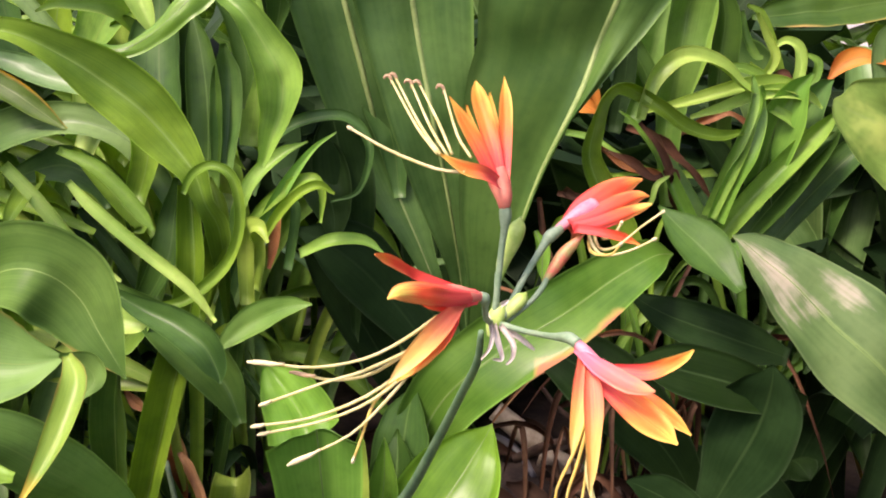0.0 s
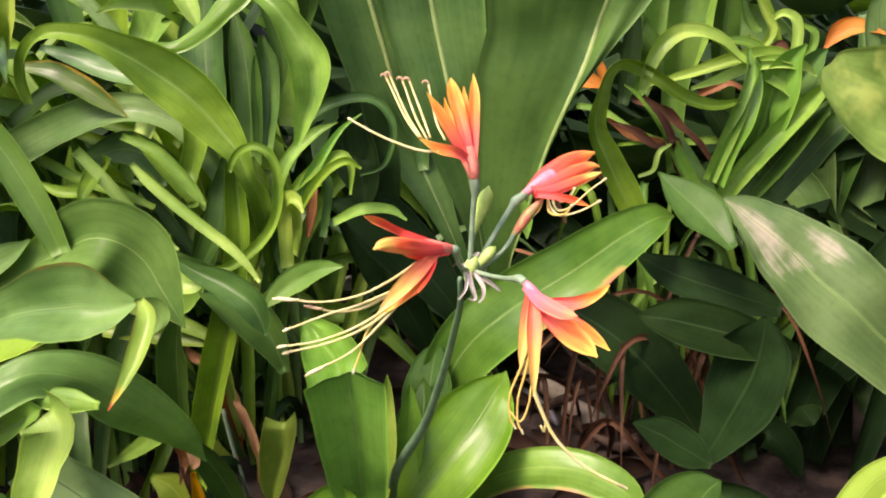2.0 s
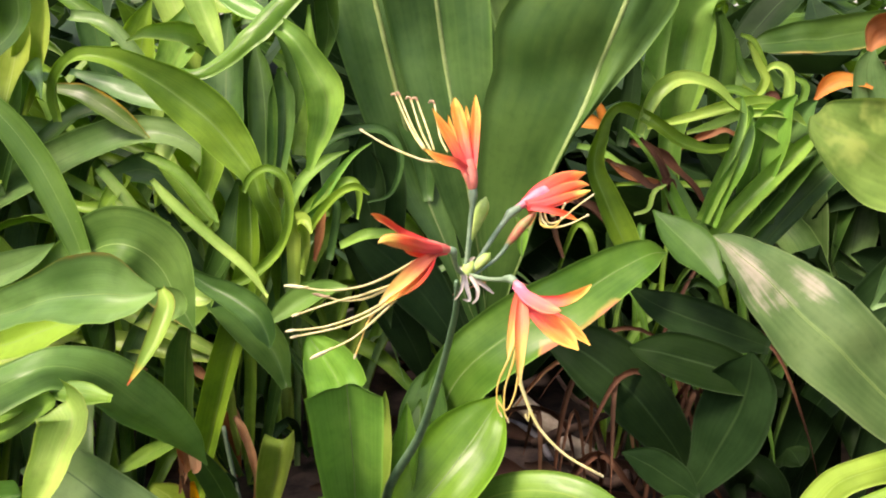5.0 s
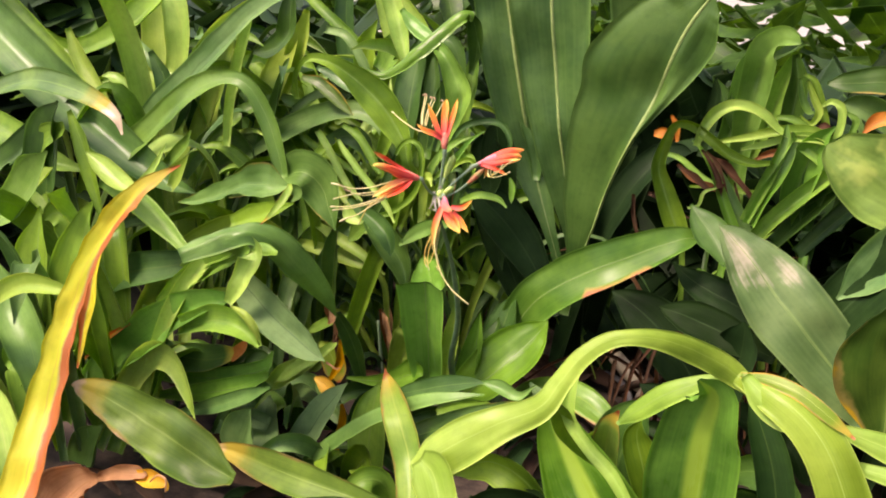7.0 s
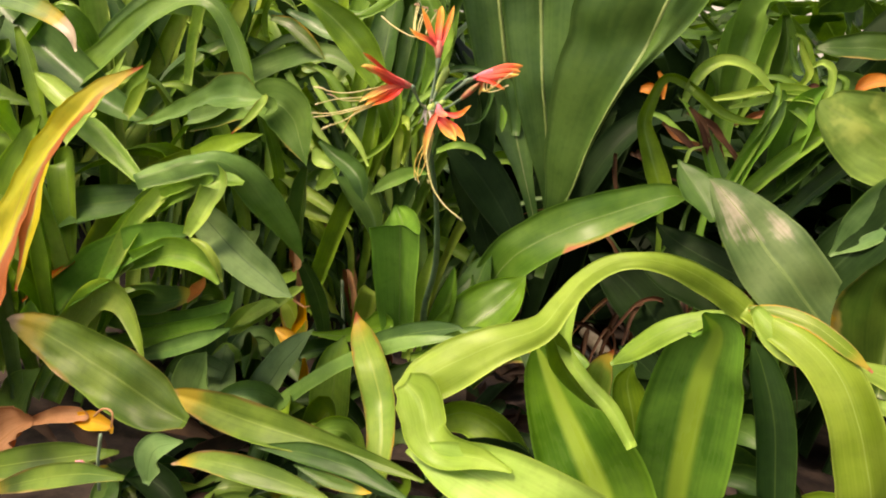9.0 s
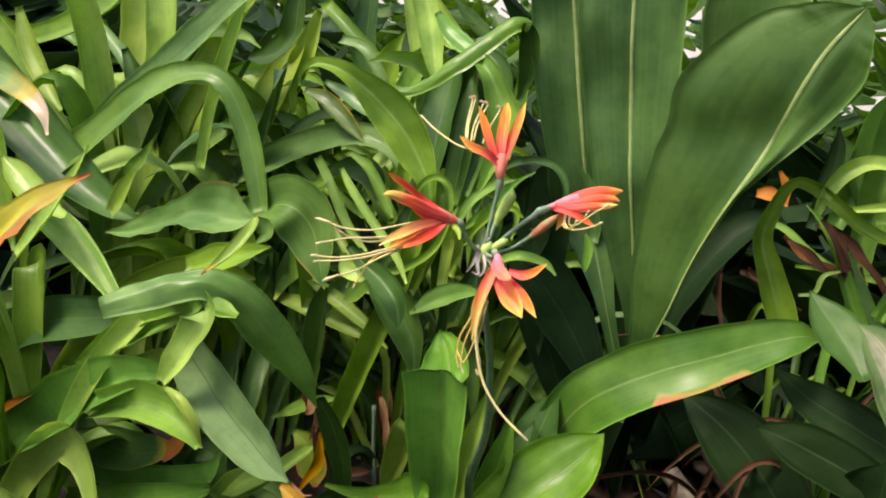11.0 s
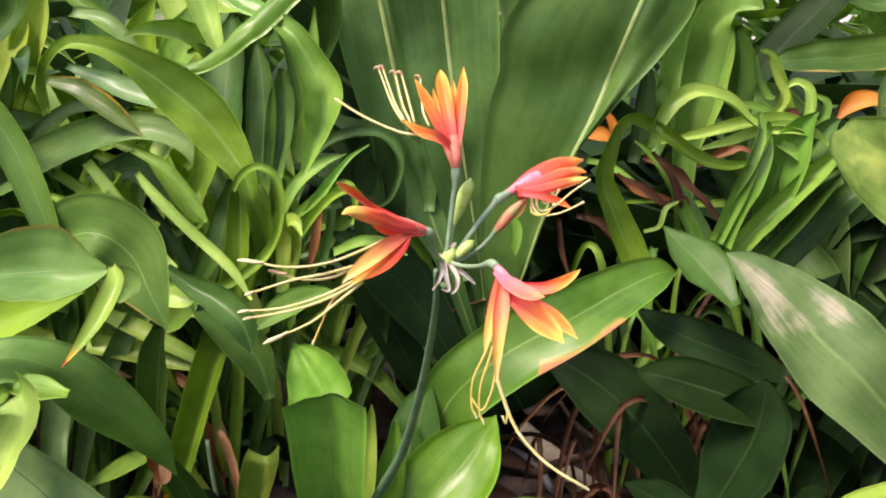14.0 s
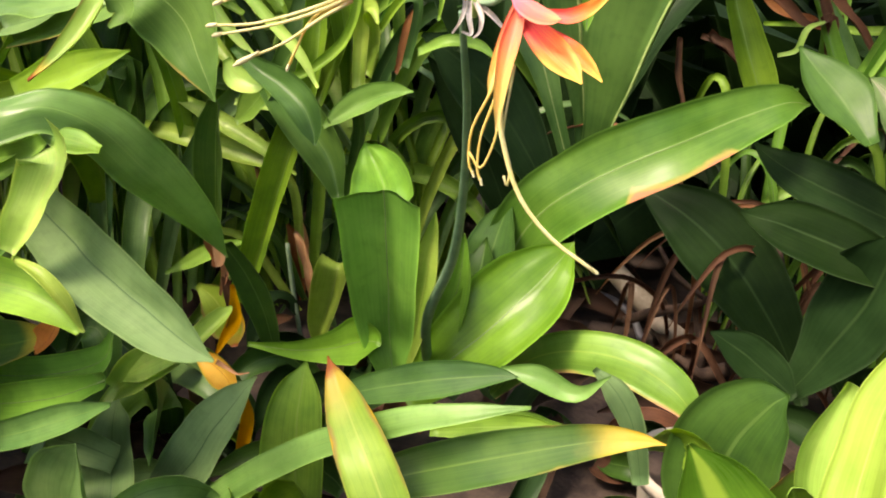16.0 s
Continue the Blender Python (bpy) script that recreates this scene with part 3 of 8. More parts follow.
leaf(arch_plant, ARCH_PALE, [(0.2411, 0.0600, 0.2369, 0.0110), (0.2725, 0.0450, 0.2376, 0.0295), (0.3015, 0.0350, 0.2267, 0.0318), (0.3233, 0.0300, 0.2031, 0.0333), (0.3406, 0.0300, 0.1665, 0.0369), (0.3570, 0.0350, 0.1187, 0.0391), (0.3686, 0.0400, 0.0795, 0.0344)], channel=-0.04, fold=-0.14, bulge=0.07)
leaf(arch_plant, YELLOWED, [(0.2461, 0.0550, 0.2407, 0.0042), (0.2663, 0.0500, 0.2451, 0.0101), (0.2886, 0.0450, 0.2440, 0.0110), (0.3118, 0.0400, 0.2351, 0.0095), (0.3291, 0.0400, 0.2255, 0.0015)], channel=-0.1)
leaf(arch_plant, STRIPED, [(0.2152, 0.0200, 0.0148, 0.0501), (0.1880, 0.0250, 0.0710, 0.0776), (0.1578, 0.0300, 0.1080, 0.0702), (0.1308, 0.0350, 0.1384, 0.0497), (0.1145, 0.0370, 0.1602, 0.0305), (0.1033, 0.0380, 0.1727, 0.0026)], channel=0.06, groove=0.03, fold=0.1)
leaf(arch_plant, STRIPED, [(0.2380, 0.0800, -0.0078, 0.0500), (0.2279, 0.0750, 0.0663, 0.0664), (0.2247, 0.0700, 0.1296, 0.0733), (0.2258, 0.0650, 0.1843, 0.0630), (0.2290, 0.0600, 0.2152, 0.0384), (0.2187, 0.0500, 0.2291, 0.0040)], channel=0.14, groove=0.03, twist=-10)
leaf(arch_plant, STRAP, [(0.2303, 0.0700, 0.2298, 0.0027), (0.2189, 0.0640, 0.2232, 0.0126), (0.1958, 0.0550, 0.2078, 0.0190), (0.1752, 0.0540, 0.1857, 0.0162), (0.1609, 0.0540, 0.1693, 0.0028)], channel=-0.1, twist=10)
leaf(arch_plant, YELLOWED, [(0.1488, 0.0900, 0.0766, 0.0189), (0.1471, 0.0800, 0.1204, 0.0240), (0.1539, 0.0600, 0.1605, 0.0200), (0.1608, 0.0550, 0.1806, 0.0018)], channel=0.1)
leaf(arch_plant, STRAP_DARK, [(0.2987, 0.1000, 0.0676, 0.0260), (0.2804, 0.1000, 0.1457, 0.0290), (0.2609, 0.1000, 0.1891, 0.0214), (0.2482, 0.1000, 0.2075, 0.0022)], channel=0.15)
leaf(arch_plant, STRAP, [(0.1913, 0.1000, 0.0696, 0.0139), (0.1764, 0.1000, 0.1148, 0.0276), (0.1658, 0.1000, 0.1411, 0.0230), (0.1666, 0.1000, 0.1588, 0.0018)], channel=0.15)
leaf(arch_plant, ARCH_PALE, [(0.3170, 0.0600, 0.2211, 0.0093), (0.3495, 0.0600, 0.2184, 0.0204), (0.3794, 0.0600, 0.2122, 0.0202), (0.4050, 0.0600, 0.1839, 0.0200), (0.4322, 0.0600, 0.1368, 0.0222)], channel=-0.1)
leaf(arch_plant, ARCH_PALE, [(0.3347, 0.0500, 0.2022, 0.0090), (0.3656, 0.0500, 0.2031, 0.0154), (0.4011, 0.0500, 0.2040, 0.0216), (0.4384, 0.0500, 0.2024, 0.0212), (0.4744, 0.0500, 0.1887, 0.0125)], channel=-0.1)
shade_plant = plant("shaded_undergrowth_plant", (0.16, 0.40, -0.04), "low plant with dark broad leaves in the shade", "plant")
leaf(shade_plant, SHADE, [(0.2436, 0.3300, 0.1583, 0.0292), (0.2774, 0.3250, 0.2340, 0.0597), (0.3134, 0.3150, 0.2967, 0.0582), (0.3446, 0.3050, 0.3511, 0.0342), (0.3830, 0.3000, 0.3960, 0.0027)], channel=0.1, twist=-20)
# DARK and GLOOM leaves: the dimness near the soil is part of their colour
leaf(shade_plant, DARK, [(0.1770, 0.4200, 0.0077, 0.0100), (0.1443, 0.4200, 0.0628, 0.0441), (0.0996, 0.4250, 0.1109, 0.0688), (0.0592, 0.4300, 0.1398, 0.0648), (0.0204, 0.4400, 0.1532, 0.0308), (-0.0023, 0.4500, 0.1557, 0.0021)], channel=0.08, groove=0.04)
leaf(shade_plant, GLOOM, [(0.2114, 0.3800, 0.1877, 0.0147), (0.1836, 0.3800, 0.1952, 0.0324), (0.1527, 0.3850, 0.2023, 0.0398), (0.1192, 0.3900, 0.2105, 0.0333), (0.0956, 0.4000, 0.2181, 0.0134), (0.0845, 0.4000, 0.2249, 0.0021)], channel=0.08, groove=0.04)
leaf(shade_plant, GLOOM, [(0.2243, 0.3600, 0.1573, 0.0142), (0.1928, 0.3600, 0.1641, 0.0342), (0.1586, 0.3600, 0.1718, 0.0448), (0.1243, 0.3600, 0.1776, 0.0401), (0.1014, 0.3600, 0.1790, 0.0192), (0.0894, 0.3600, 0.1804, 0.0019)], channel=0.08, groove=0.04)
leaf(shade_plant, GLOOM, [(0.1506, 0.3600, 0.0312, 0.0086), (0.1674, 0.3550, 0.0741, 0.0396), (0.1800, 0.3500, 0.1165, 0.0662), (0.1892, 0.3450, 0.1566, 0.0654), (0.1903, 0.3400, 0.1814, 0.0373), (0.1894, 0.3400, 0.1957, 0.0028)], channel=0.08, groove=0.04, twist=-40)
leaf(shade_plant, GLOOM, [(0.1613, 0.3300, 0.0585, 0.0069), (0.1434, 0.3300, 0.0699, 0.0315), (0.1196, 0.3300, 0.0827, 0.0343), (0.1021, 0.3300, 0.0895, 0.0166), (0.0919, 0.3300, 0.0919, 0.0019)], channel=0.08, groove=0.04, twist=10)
leaf(shade_plant, STRAP_DARK, [(0.1302, 0.2000, -0.0009, 0.0223), (0.1212, 0.2000, 0.0450, 0.0650), (0.1253, 0.2000, 0.0852, 0.0664), (0.1377, 0.2000, 0.1143, 0.0410), (0.1465, 0.2000, 0.1254, 0.0020)], channel=0.08, groove=0.04, twist=-20)
leaf(shade_plant, STRAP_DARK, [(0.1590, 0.3400, 0.2510, 0.0099), (0.1364, 0.3600, 0.2727, 0.0382), (0.1158, 0.3700, 0.2882, 0.0285), (0.0980, 0.3800, 0.3020, 0.0021)], channel=0.1)
corner_plant = plant("withering_corner_plant", (0.30, 0.45, -0.04), "tall leafy plant with yellowing and dried orange leaves", "plant")
leaf(corner_plant, ORANGE, [(0.3696, 0.2700, 0.2065, 0.0092), (0.3797, 0.2700, 0.2292, 0.0378), (0.3943, 0.2700, 0.2508, 0.0456), (0.4064, 0.2750, 0.2526, 0.0263), (0.4181, 0.2800, 0.2445, 0.0054)], channel=0.2, wave=0.12, bulge=0.2, twist=-10)
curly_clump = plant("curly_strap_clump", (0.12, 0.46, -0.04), "clump of thin curling strap leaves with dead brown ones among them", "plant")
leaf(curly_clump, STRAP, [(0.1500, 0.4800, 0.4053, 0.0063), (0.1682, 0.4800, 0.4054, 0.0096), (0.1845, 0.4800, 0.3985, 0.0103), (0.1962, 0.4800, 0.3902, 0.0051)], channel=0.2)
leaf(curly_clump, STRAP, [(0.1738, 0.4600, 0.3865, 0.0050), (0.1880, 0.4600, 0.3760, 0.0087), (0.2072, 0.4600, 0.3659, 0.0101), (0.2266, 0.4700, 0.3507, 0.0080)], channel=0.2)
leaf(curly_clump, STRAP_DARK, [(0.1811, 0.4600, 0.2606, 0.0223), (0.2083, 0.4650, 0.3029, 0.0319), (0.2372, 0.4700, 0.3473, 0.0269), (0.2521, 0.4700, 0.3694, 0.0031)], channel=0.2, twist=-30)
leaf(curly_clump, STRAP_DARK, [(0.2055, 0.4800, 0.2502, 0.0174), (0.2399, 0.4850, 0.3024, 0.0254), (0.2722, 0.4900, 0.3425, 0.0234), (0.2903, 0.4900, 0.3599, 0.0030)], channel=0.2, twist=-20)
leaf(curly_clump, TIPPED, [(0.1569, 0.4500, 0.2604, 0.0139), (0.1360, 0.4500, 0.2883, 0.0161), (0.1178, 0.4500, 0.3164, 0.0126), (0.1005, 0.4550, 0.3358, 0.0081), (0.0815, 0.4600, 0.3538, 0.0023)], channel=0.2)
leaf(curly_clump, STRAP, [(0.1675, 0.5000, 0.4574, 0.0041), (0.1798, 0.5000, 0.4506, 0.0077), (0.1929, 0.5000, 0.4253, 0.0092), (0.2045, 0.5000, 0.3964, 0.0086)], channel=0.2)
leaf(curly_clump, STRAP, [(0.1638, 0.5000, 0.4530, 0.0035), (0.1701, 0.5000, 0.4320, 0.0073), (0.1797, 0.5000, 0.4165, 0.0084), (0.1867, 0.5000, 0.4147, 0.0033)], channel=0.2)
leaf(curly_clump, STRAP, [(0.2214, 0.5000, 0.3856, 0.0057), (0.2314, 0.5000, 0.3981, 0.0071), (0.2318, 0.5000, 0.4132, 0.0075), (0.2212, 0.5000, 0.4200, 0.0036)], channel=0.2, twist=-10)
leaf(curly_clump, STRAP, [(0.1598, 0.4900, 0.3144, 0.0084), (0.1331, 0.4900, 0.3106, 0.0073), (0.1057, 0.4900, 0.3106, 0.0061), (0.0648, 0.4800, 0.3064, 0.0036)], channel=0.2)
leaf(curly_clump, STRAP, [(0.0231, 0.4800, 0.3424, 0.0070), (0.0485, 0.4800, 0.3376, 0.0082), (0.0774, 0.4800, 0.3203, 0.0082), (0.1111, 0.4800, 0.3102, 0.0054)], channel=0.2, twist=-10)
leaf(curly_clump, STRAP_PALE, [(0.0839, 0.4200, 0.2890, 0.0035), (0.0961, 0.4200, 0.2953, 0.0043), (0.0998, 0.4200, 0.3112, 0.0048), (0.1105, 0.4300, 0.3179, 0.0023)], channel=0.2, twist=-10)
leaf(curly_clump, DEAD, [(0.0829, 0.4400, 0.3586, 0.0034), (0.0972, 0.4400, 0.3424, 0.0057), (0.1103, 0.4400, 0.3224, 0.0067), (0.1144, 0.4400, 0.3106, 0.0022)], channel=0.4, wave=0.3)
leaf(curly_clump, CRISP, [(0.0531, 0.4500, 0.3344, 0.0039), (0.0782, 0.4500, 0.3186, 0.0079), (0.1024, 0.4500, 0.3135, 0.0078), (0.1156, 0.4500, 0.3114, 0.0026)], channel=0.4, wave=0.3, twist=-10)
leaf(curly_clump, DEAD, [(0.0751, 0.4700, 0.3514, 0.0055), (0.1084, 0.4700, 0.3376, 0.0095), (0.1373, 0.4700, 0.3126, 0.0067), (0.1552, 0.4700, 0.2921, 0.0027)], channel=0.4, wave=0.3, twist=-10)
leaf(curly_clump, DEAD, [(0.0256, 0.4600, 0.2937, 0.0064), (0.0487, 0.4600, 0.2790, 0.0089), (0.0750, 0.4600, 0.2562, 0.0038)], channel=0.4, wave=0.3, twist=-10)
leaf(curly_clump, DEAD, [(0.1926, 0.4900, 0.3971, 0.0035), (0.2025, 0.4900, 0.4020, 0.0089), (0.2104, 0.4900, 0.3961, 0.0033)], channel=0.3)
leaf(curly_clump, DEAD, [(0.0051, 0.4500, 0.2880, 0.0044), (0.0097, 0.4500, 0.2606, 0.0055), (0.0198, 0.4500, 0.2334, 0.0034)], channel=0.4, wave=0.3)
leaf(curly_clump, DEAD, [(0.1303, 0.4700, 0.2733, 0.0033), (0.1310, 0.4700, 0.2955, 0.0045), (0.1205, 0.4700, 0.3221, 0.0023)], channel=0.4, wave=0.3)
leaf(curly_clump, ORANGE, [(0.0246, 0.4300, 0.3688, 0.0082), (0.0359, 0.4300, 0.3706, 0.0154), (0.0492, 0.4300, 0.3653, 0.0035)], channel=0.2)
leaf(curly_clump, ORANGE, [(0.0354, 0.4500, 0.3926, 0.0034), (0.0443, 0.4500, 0.3800, 0.0088), (0.0483, 0.4500, 0.3618, 0.0033)], channel=0.2)
leaf(curly_clump, STRAP_DARK, [(0.1072, 0.5200, 0.3611, 0.0098), (0.0930, 0.5200, 0.3943, 0.0186), (0.0738, 0.5200, 0.4213, 0.0189), (0.0580, 0.5200, 0.4428, 0.0038)], channel=0.2)
leaf(curly_clump, DARK, [(0.0667, 0.5000, 0.3427, 0.0118), (0.0714, 0.5000, 0.3880, 0.0197), (0.0714, 0.5000, 0.4211, 0.0147), (0.0669, 0.5000, 0.4426, 0.0028)], channel=0.2, twist=-20)
leaf(curly_clump, DARK, [(0.1772, 0.4900, 0.3019, 0.0123), (0.1584, 0.4900, 0.3282, 0.0247), (0.1435, 0.4900, 0.3437, 0.0125), (0.1347, 0.4900, 0.3513, 0.0025)], channel=0.2)
strap_clump = plant("strap_leaved_clump", (-0.26, 0.36, -0.04), "dense clump of curling green strap leaves", "plant")
long_blades = plant("long_bladed_clump", (-0.42, 0.20, -0.04), "clump of long arching green strap leaves", "plant")
leaf(long_blades, FRESH, [(-0.5263, 0.0500, 0.2467, 0.0374), (-0.4425, 0.0700, 0.3250, 0.0382), (-0.3932, 0.0800, 0.3685, 0.0327), (-0.3517, 0.0900, 0.3874, 0.0179), (-0.3212, 0.0950, 0.3818, 0.0170), (-0.2959, 0.1000, 0.3504, 0.0200), (-0.2766, 0.1000, 0.3150, 0.0184), (-0.2665, 0.1000, 0.2891, 0.0136)], channel=0.15)
leaf(long_blades, COOL, [(-0.7249, 0.2500, 0.1103, 0.0194), (-0.6550, 0.2700, 0.1799, 0.0462), (-0.5600, 0.2800, 0.2452, 0.0499), (-0.4745, 0.2900, 0.2921, 0.0419), (-0.4047, 0.3000, 0.3304, 0.0356), (-0.3478, 0.3050, 0.3484, 0.0271), (-0.3067, 0.3100, 0.3406, 0.0212), (-0.2780, 0.3100, 0.3134, 0.0176), (-0.2539, 0.3100, 0.2712, 0.0115)], channel=0.2)
leaf(long_blades, STRAP_PALE, [(-0.6516, 0.3000, 0.1918, 0.0600), (-0.6370, 0.3000, 0.2742, 0.0741), (-0.6345, 0.3200, 0.3591, 0.0821), (-0.6286, 0.3400, 0.4190, 0.0618), (-0.5841, 0.3500, 0.4801, 0.0110)], channel=0.3)
leaf(long_blades, STRAP_PALE, [(-0.7193, 0.3000, 0.3131, 0.0340), (-0.7535, 0.3200, 0.4038, 0.0597), (-0.7735, 0.3300, 0.4964, 0.0607), (-0.7760, 0.3300, 0.5610, 0.0048)], channel=0.3)
leaf(long_blades, STRAP_PALE, [(-0.5028, 0.3000, 0.2986, 0.0275), (-0.5013, 0.3200, 0.3709, 0.0465), (-0.4970, 0.3400, 0.4264, 0.0314), (-0.4930, 0.3400, 0.4530, 0.0032)], channel=0.25)
leaf(long_blades, BLEACHED, [(-0.6774, 0.0000, 0.3310, 0.0273), (-0.5809, 0.0000, 0.3573, 0.0295), (-0.5044, 0.0000, 0.3580, 0.0264), (-0.4483, 0.0000, 0.3488, 0.0184), (-0.4188, 0.0000, 0.3368, 0.0113), (-0.4080, 0.0000, 0.3195, 0.0028)], "leaf with a bleached tan tip", channel=0.15)
folded_plant = plant("drooping_folded_leaf_plant", (-0.25, 0.04, -0.04), "plant with drooping folded leaves and withered tips", "plant")
leaf(folded_plant, STRAP, [(-0.4447, 0.0000, 0.2624, 0.0138), (-0.4153, 0.0150, 0.2505, 0.0264), (-0.3728, 0.0200, 0.2298, 0.0227), (-0.3160, 0.0200, 0.2015, 0.0086)], channel=-0.2, twist=-20)
leaf(folded_plant, STRAP_DARK, [(-0.5371, 0.0000, 0.0751, 0.0368), (-0.4531, 0.0200, 0.1439, 0.0446), (-0.3776, 0.0400, 0.1730, 0.0354), (-0.3076, 0.0600, 0.1932, 0.0041)], channel=0.1)
lance_plant = plant("lance_leaved_plant", (-0.06, 0.06, -0.04), "low plant with lance-shaped leaves, some yellow-tipped", "plant")
leaf(lance_plant, YELLOWED, [(0.0165, -0.0200, 0.0380, 0.0181), (0.0030, 0.0000, 0.0661, 0.0246), (-0.0156, 0.0200, 0.0847, 0.0281), (-0.0358, 0.0300, 0.1076, 0.0287), (-0.0606, 0.0500, 0.1179, 0.0232), (-0.0779, 0.0650, 0.1243, 0.0111), (-0.0863, 0.0700, 0.1329, 0.0006)], channel=0.15)
leaf(lance_plant, FRESH, [(-0.1663, 0.0500, 0.0028, 0.0148), (-0.1210, 0.0500, 0.0516, 0.0171), (-0.0777, 0.0500, 0.0908, 0.0157), (-0.0353, 0.0550, 0.1191, 0.0147), (-0.0017, 0.0600, 0.1347, 0.0099), (0.0288, 0.0700, 0.1439, 0.0017)], channel=-0.1, twist=-10)
leaf(lance_plant, STRAP_DARK, [(-0.1018, 0.1000, 0.0839, 0.0106), (-0.0652, 0.1000, 0.1057, 0.0202), (-0.0280, 0.1000, 0.1245, 0.0208), (0.0004, 0.1000, 0.1366, 0.0093), (0.0119, 0.1000, 0.1397, 0.0009)], channel=0.1, twist=-10)
leaf(lance_plant, GOLD_TIPPED, [(-0.0605, 0.0600, 0.0643, 0.0189), (-0.0155, 0.0600, 0.0944, 0.0266), (0.0245, 0.0600, 0.1204, 0.0251), (0.0627, 0.0600, 0.1440, 0.0158), (0.0820, 0.0600, 0.1525, 0.0077), (0.0942, 0.0600, 0.1550, 0.0005)], channel=0.08, twist=-10)
leaf(lance_plant, STRAP, [(-0.0262, 0.0800, 0.1028, 0.0061), (0.0018, 0.0800, 0.1158, 0.0132), (0.0283, 0.0800, 0.1263, 0.0114), (0.0475, 0.0800, 0.1303, 0.0008)], channel=0.1)
leaf(lance_plant, MATTE, [(-0.1836, 0.0000, 0.0030, 0.0228), (-0.1969, 0.0200, 0.0312, 0.0362), (-0.2261, 0.0500, 0.0392, 0.0321), (-0.2401, 0.0700, 0.0488, 0.0028)], channel=0.12)
leaf(lance_plant, MATTE, [(-0.1934, 0.0500, -0.0098, 0.0299), (-0.1660, 0.0600, 0.0451, 0.0386), (-0.1493, 0.0700, 0.0783, 0.0234), (-0.1394, 0.0800, 0.0955, 0.0012)], channel=0.12, twist=-10)
leaf(lance_plant, STRAP, [(-0.1338, 0.1200, -0.0332, 0.0421), (-0.1431, 0.1300, 0.0135, 0.0457), (-0.1473, 0.1400, 0.0497, 0.0329), (-0.1497, 0.1500, 0.0684, 0.0025)], channel=0.15)
edge_plant = plant("brown_edged_leaf_plant", (-0.25, -0.10, -0.04), "low plant with green leaves withered tan at the edges", "plant")
leaf(edge_plant, EDGED, [(-0.1300, -0.1500, 0.0539, 0.0026), (-0.1738, -0.1600, 0.0326, 0.0199), (-0.2282, -0.1700, 0.0088, 0.0229), (-0.3055, -0.1700, -0.0319, 0.0099)], channel=0.1)
yellow_plant = plant("yellow_dying_leaf_plant", (-0.24, -0.24, -0.04), "plant with one dying yellow leaf among green ones", "plant")
leaf(yellow_plant, STRAP, [(-0.3786, -0.1000, 0.0704, 0.0224), (-0.4071, -0.1000, 0.1259, 0.0471), (-0.4262, -0.0900, 0.1943, 0.0463), (-0.4309, -0.0800, 0.2456, 0.0035)], channel=0.2)
leaf(yellow_plant, STRAP, [(-0.3986, -0.0900, 0.0676, 0.0206), (-0.3784, -0.0900, 0.1311, 0.0479), (-0.3766, -0.0800, 0.1914, 0.0539), (-0.3685, -0.0700, 0.2401, 0.0275), (-0.3558, -0.0700, 0.2646, 0.0041)], channel=0.2)
leaf(yellow_plant, FRESH, [(-0.3520, -0.1300, 0.0636, 0.0202), (-0.3698, -0.1300, 0.1194, 0.0389), (-0.4189, -0.1200, 0.1524, 0.0386), (-0.4549, -0.1200, 0.1881, 0.0126)], channel=0.2, twist=10)
leaf(yellow_plant, STRAP_PALE, [(-0.2752, -0.2000, -0.0157, 0.0389), (-0.2863, -0.2000, 0.0485, 0.0431), (-0.3235, -0.1900, 0.0880, 0.0349), (-0.3642, -0.1800, 0.1147, 0.0035)], channel=0.2, twist=10)
leaf(yellow_plant, FRESH, [(-0.4141, -0.0600, -0.0949, 0.0408), (-0.3830, -0.0600, -0.0224, 0.0506), (-0.3566, -0.0600, 0.0165, 0.0036)], channel=0.2)
leaf(yellow_plant, FRESH, [(-0.5844, -0.0500, 0.1943, 0.0280), (-0.5260, -0.0500, 0.2327, 0.0568), (-0.4928, -0.0500, 0.2648, 0.0498), (-0.4663, -0.0500, 0.2945, 0.0039)], channel=0.2, twist=10)
leaf(yellow_plant, STRAP_DARK, [(-0.5618, 0.0000, 0.1922, 0.0444), (-0.5584, 0.0000, 0.2495, 0.0567), (-0.5483, 0.0000, 0.3061, 0.0541), (-0.5259, 0.0000, 0.3391, 0.0048)], channel=0.2)
leaf(yellow_plant, STRAP, [(-0.4423, 0.0000, 0.2161, 0.0047), (-0.4630, 0.0000, 0.2590, 0.0171), (-0.4838, 0.0000, 0.3020, 0.0182), (-0.5046, 0.0000, 0.3320, 0.0059)], channel=0.2)
leaf(yellow_plant, STRAP_PALE, [(-0.3746, 0.0000, 0.2617, 0.0065), (-0.4129, 0.0000, 0.2677, 0.0219), (-0.4478, 0.0000, 0.2813, 0.0195), (-0.4734, 0.0000, 0.2904, 0.0026)], channel=0.2, twist=10)
leaf(strap_clump, STRAP_PALE, [(-0.4252, 0.4500, 0.5182, 0.0284), (-0.4034, 0.4500, 0.4700, 0.0331), (-0.3776, 0.4400, 0.4211, 0.0299), (-0.3655, 0.4400, 0.3605, 0.0214), (-0.3604, 0.4400, 0.3152, 0.0121)], channel=0.25)
leaf(strap_clump, STRAP_PALE, [(-0.3786, 0.4200, 0.5099, 0.0183), (-0.3585, 0.4200, 0.4847, 0.0273), (-0.3313, 0.4200, 0.4639, 0.0251), (-0.3039, 0.4100, 0.4576, 0.0061)], channel=0.2)
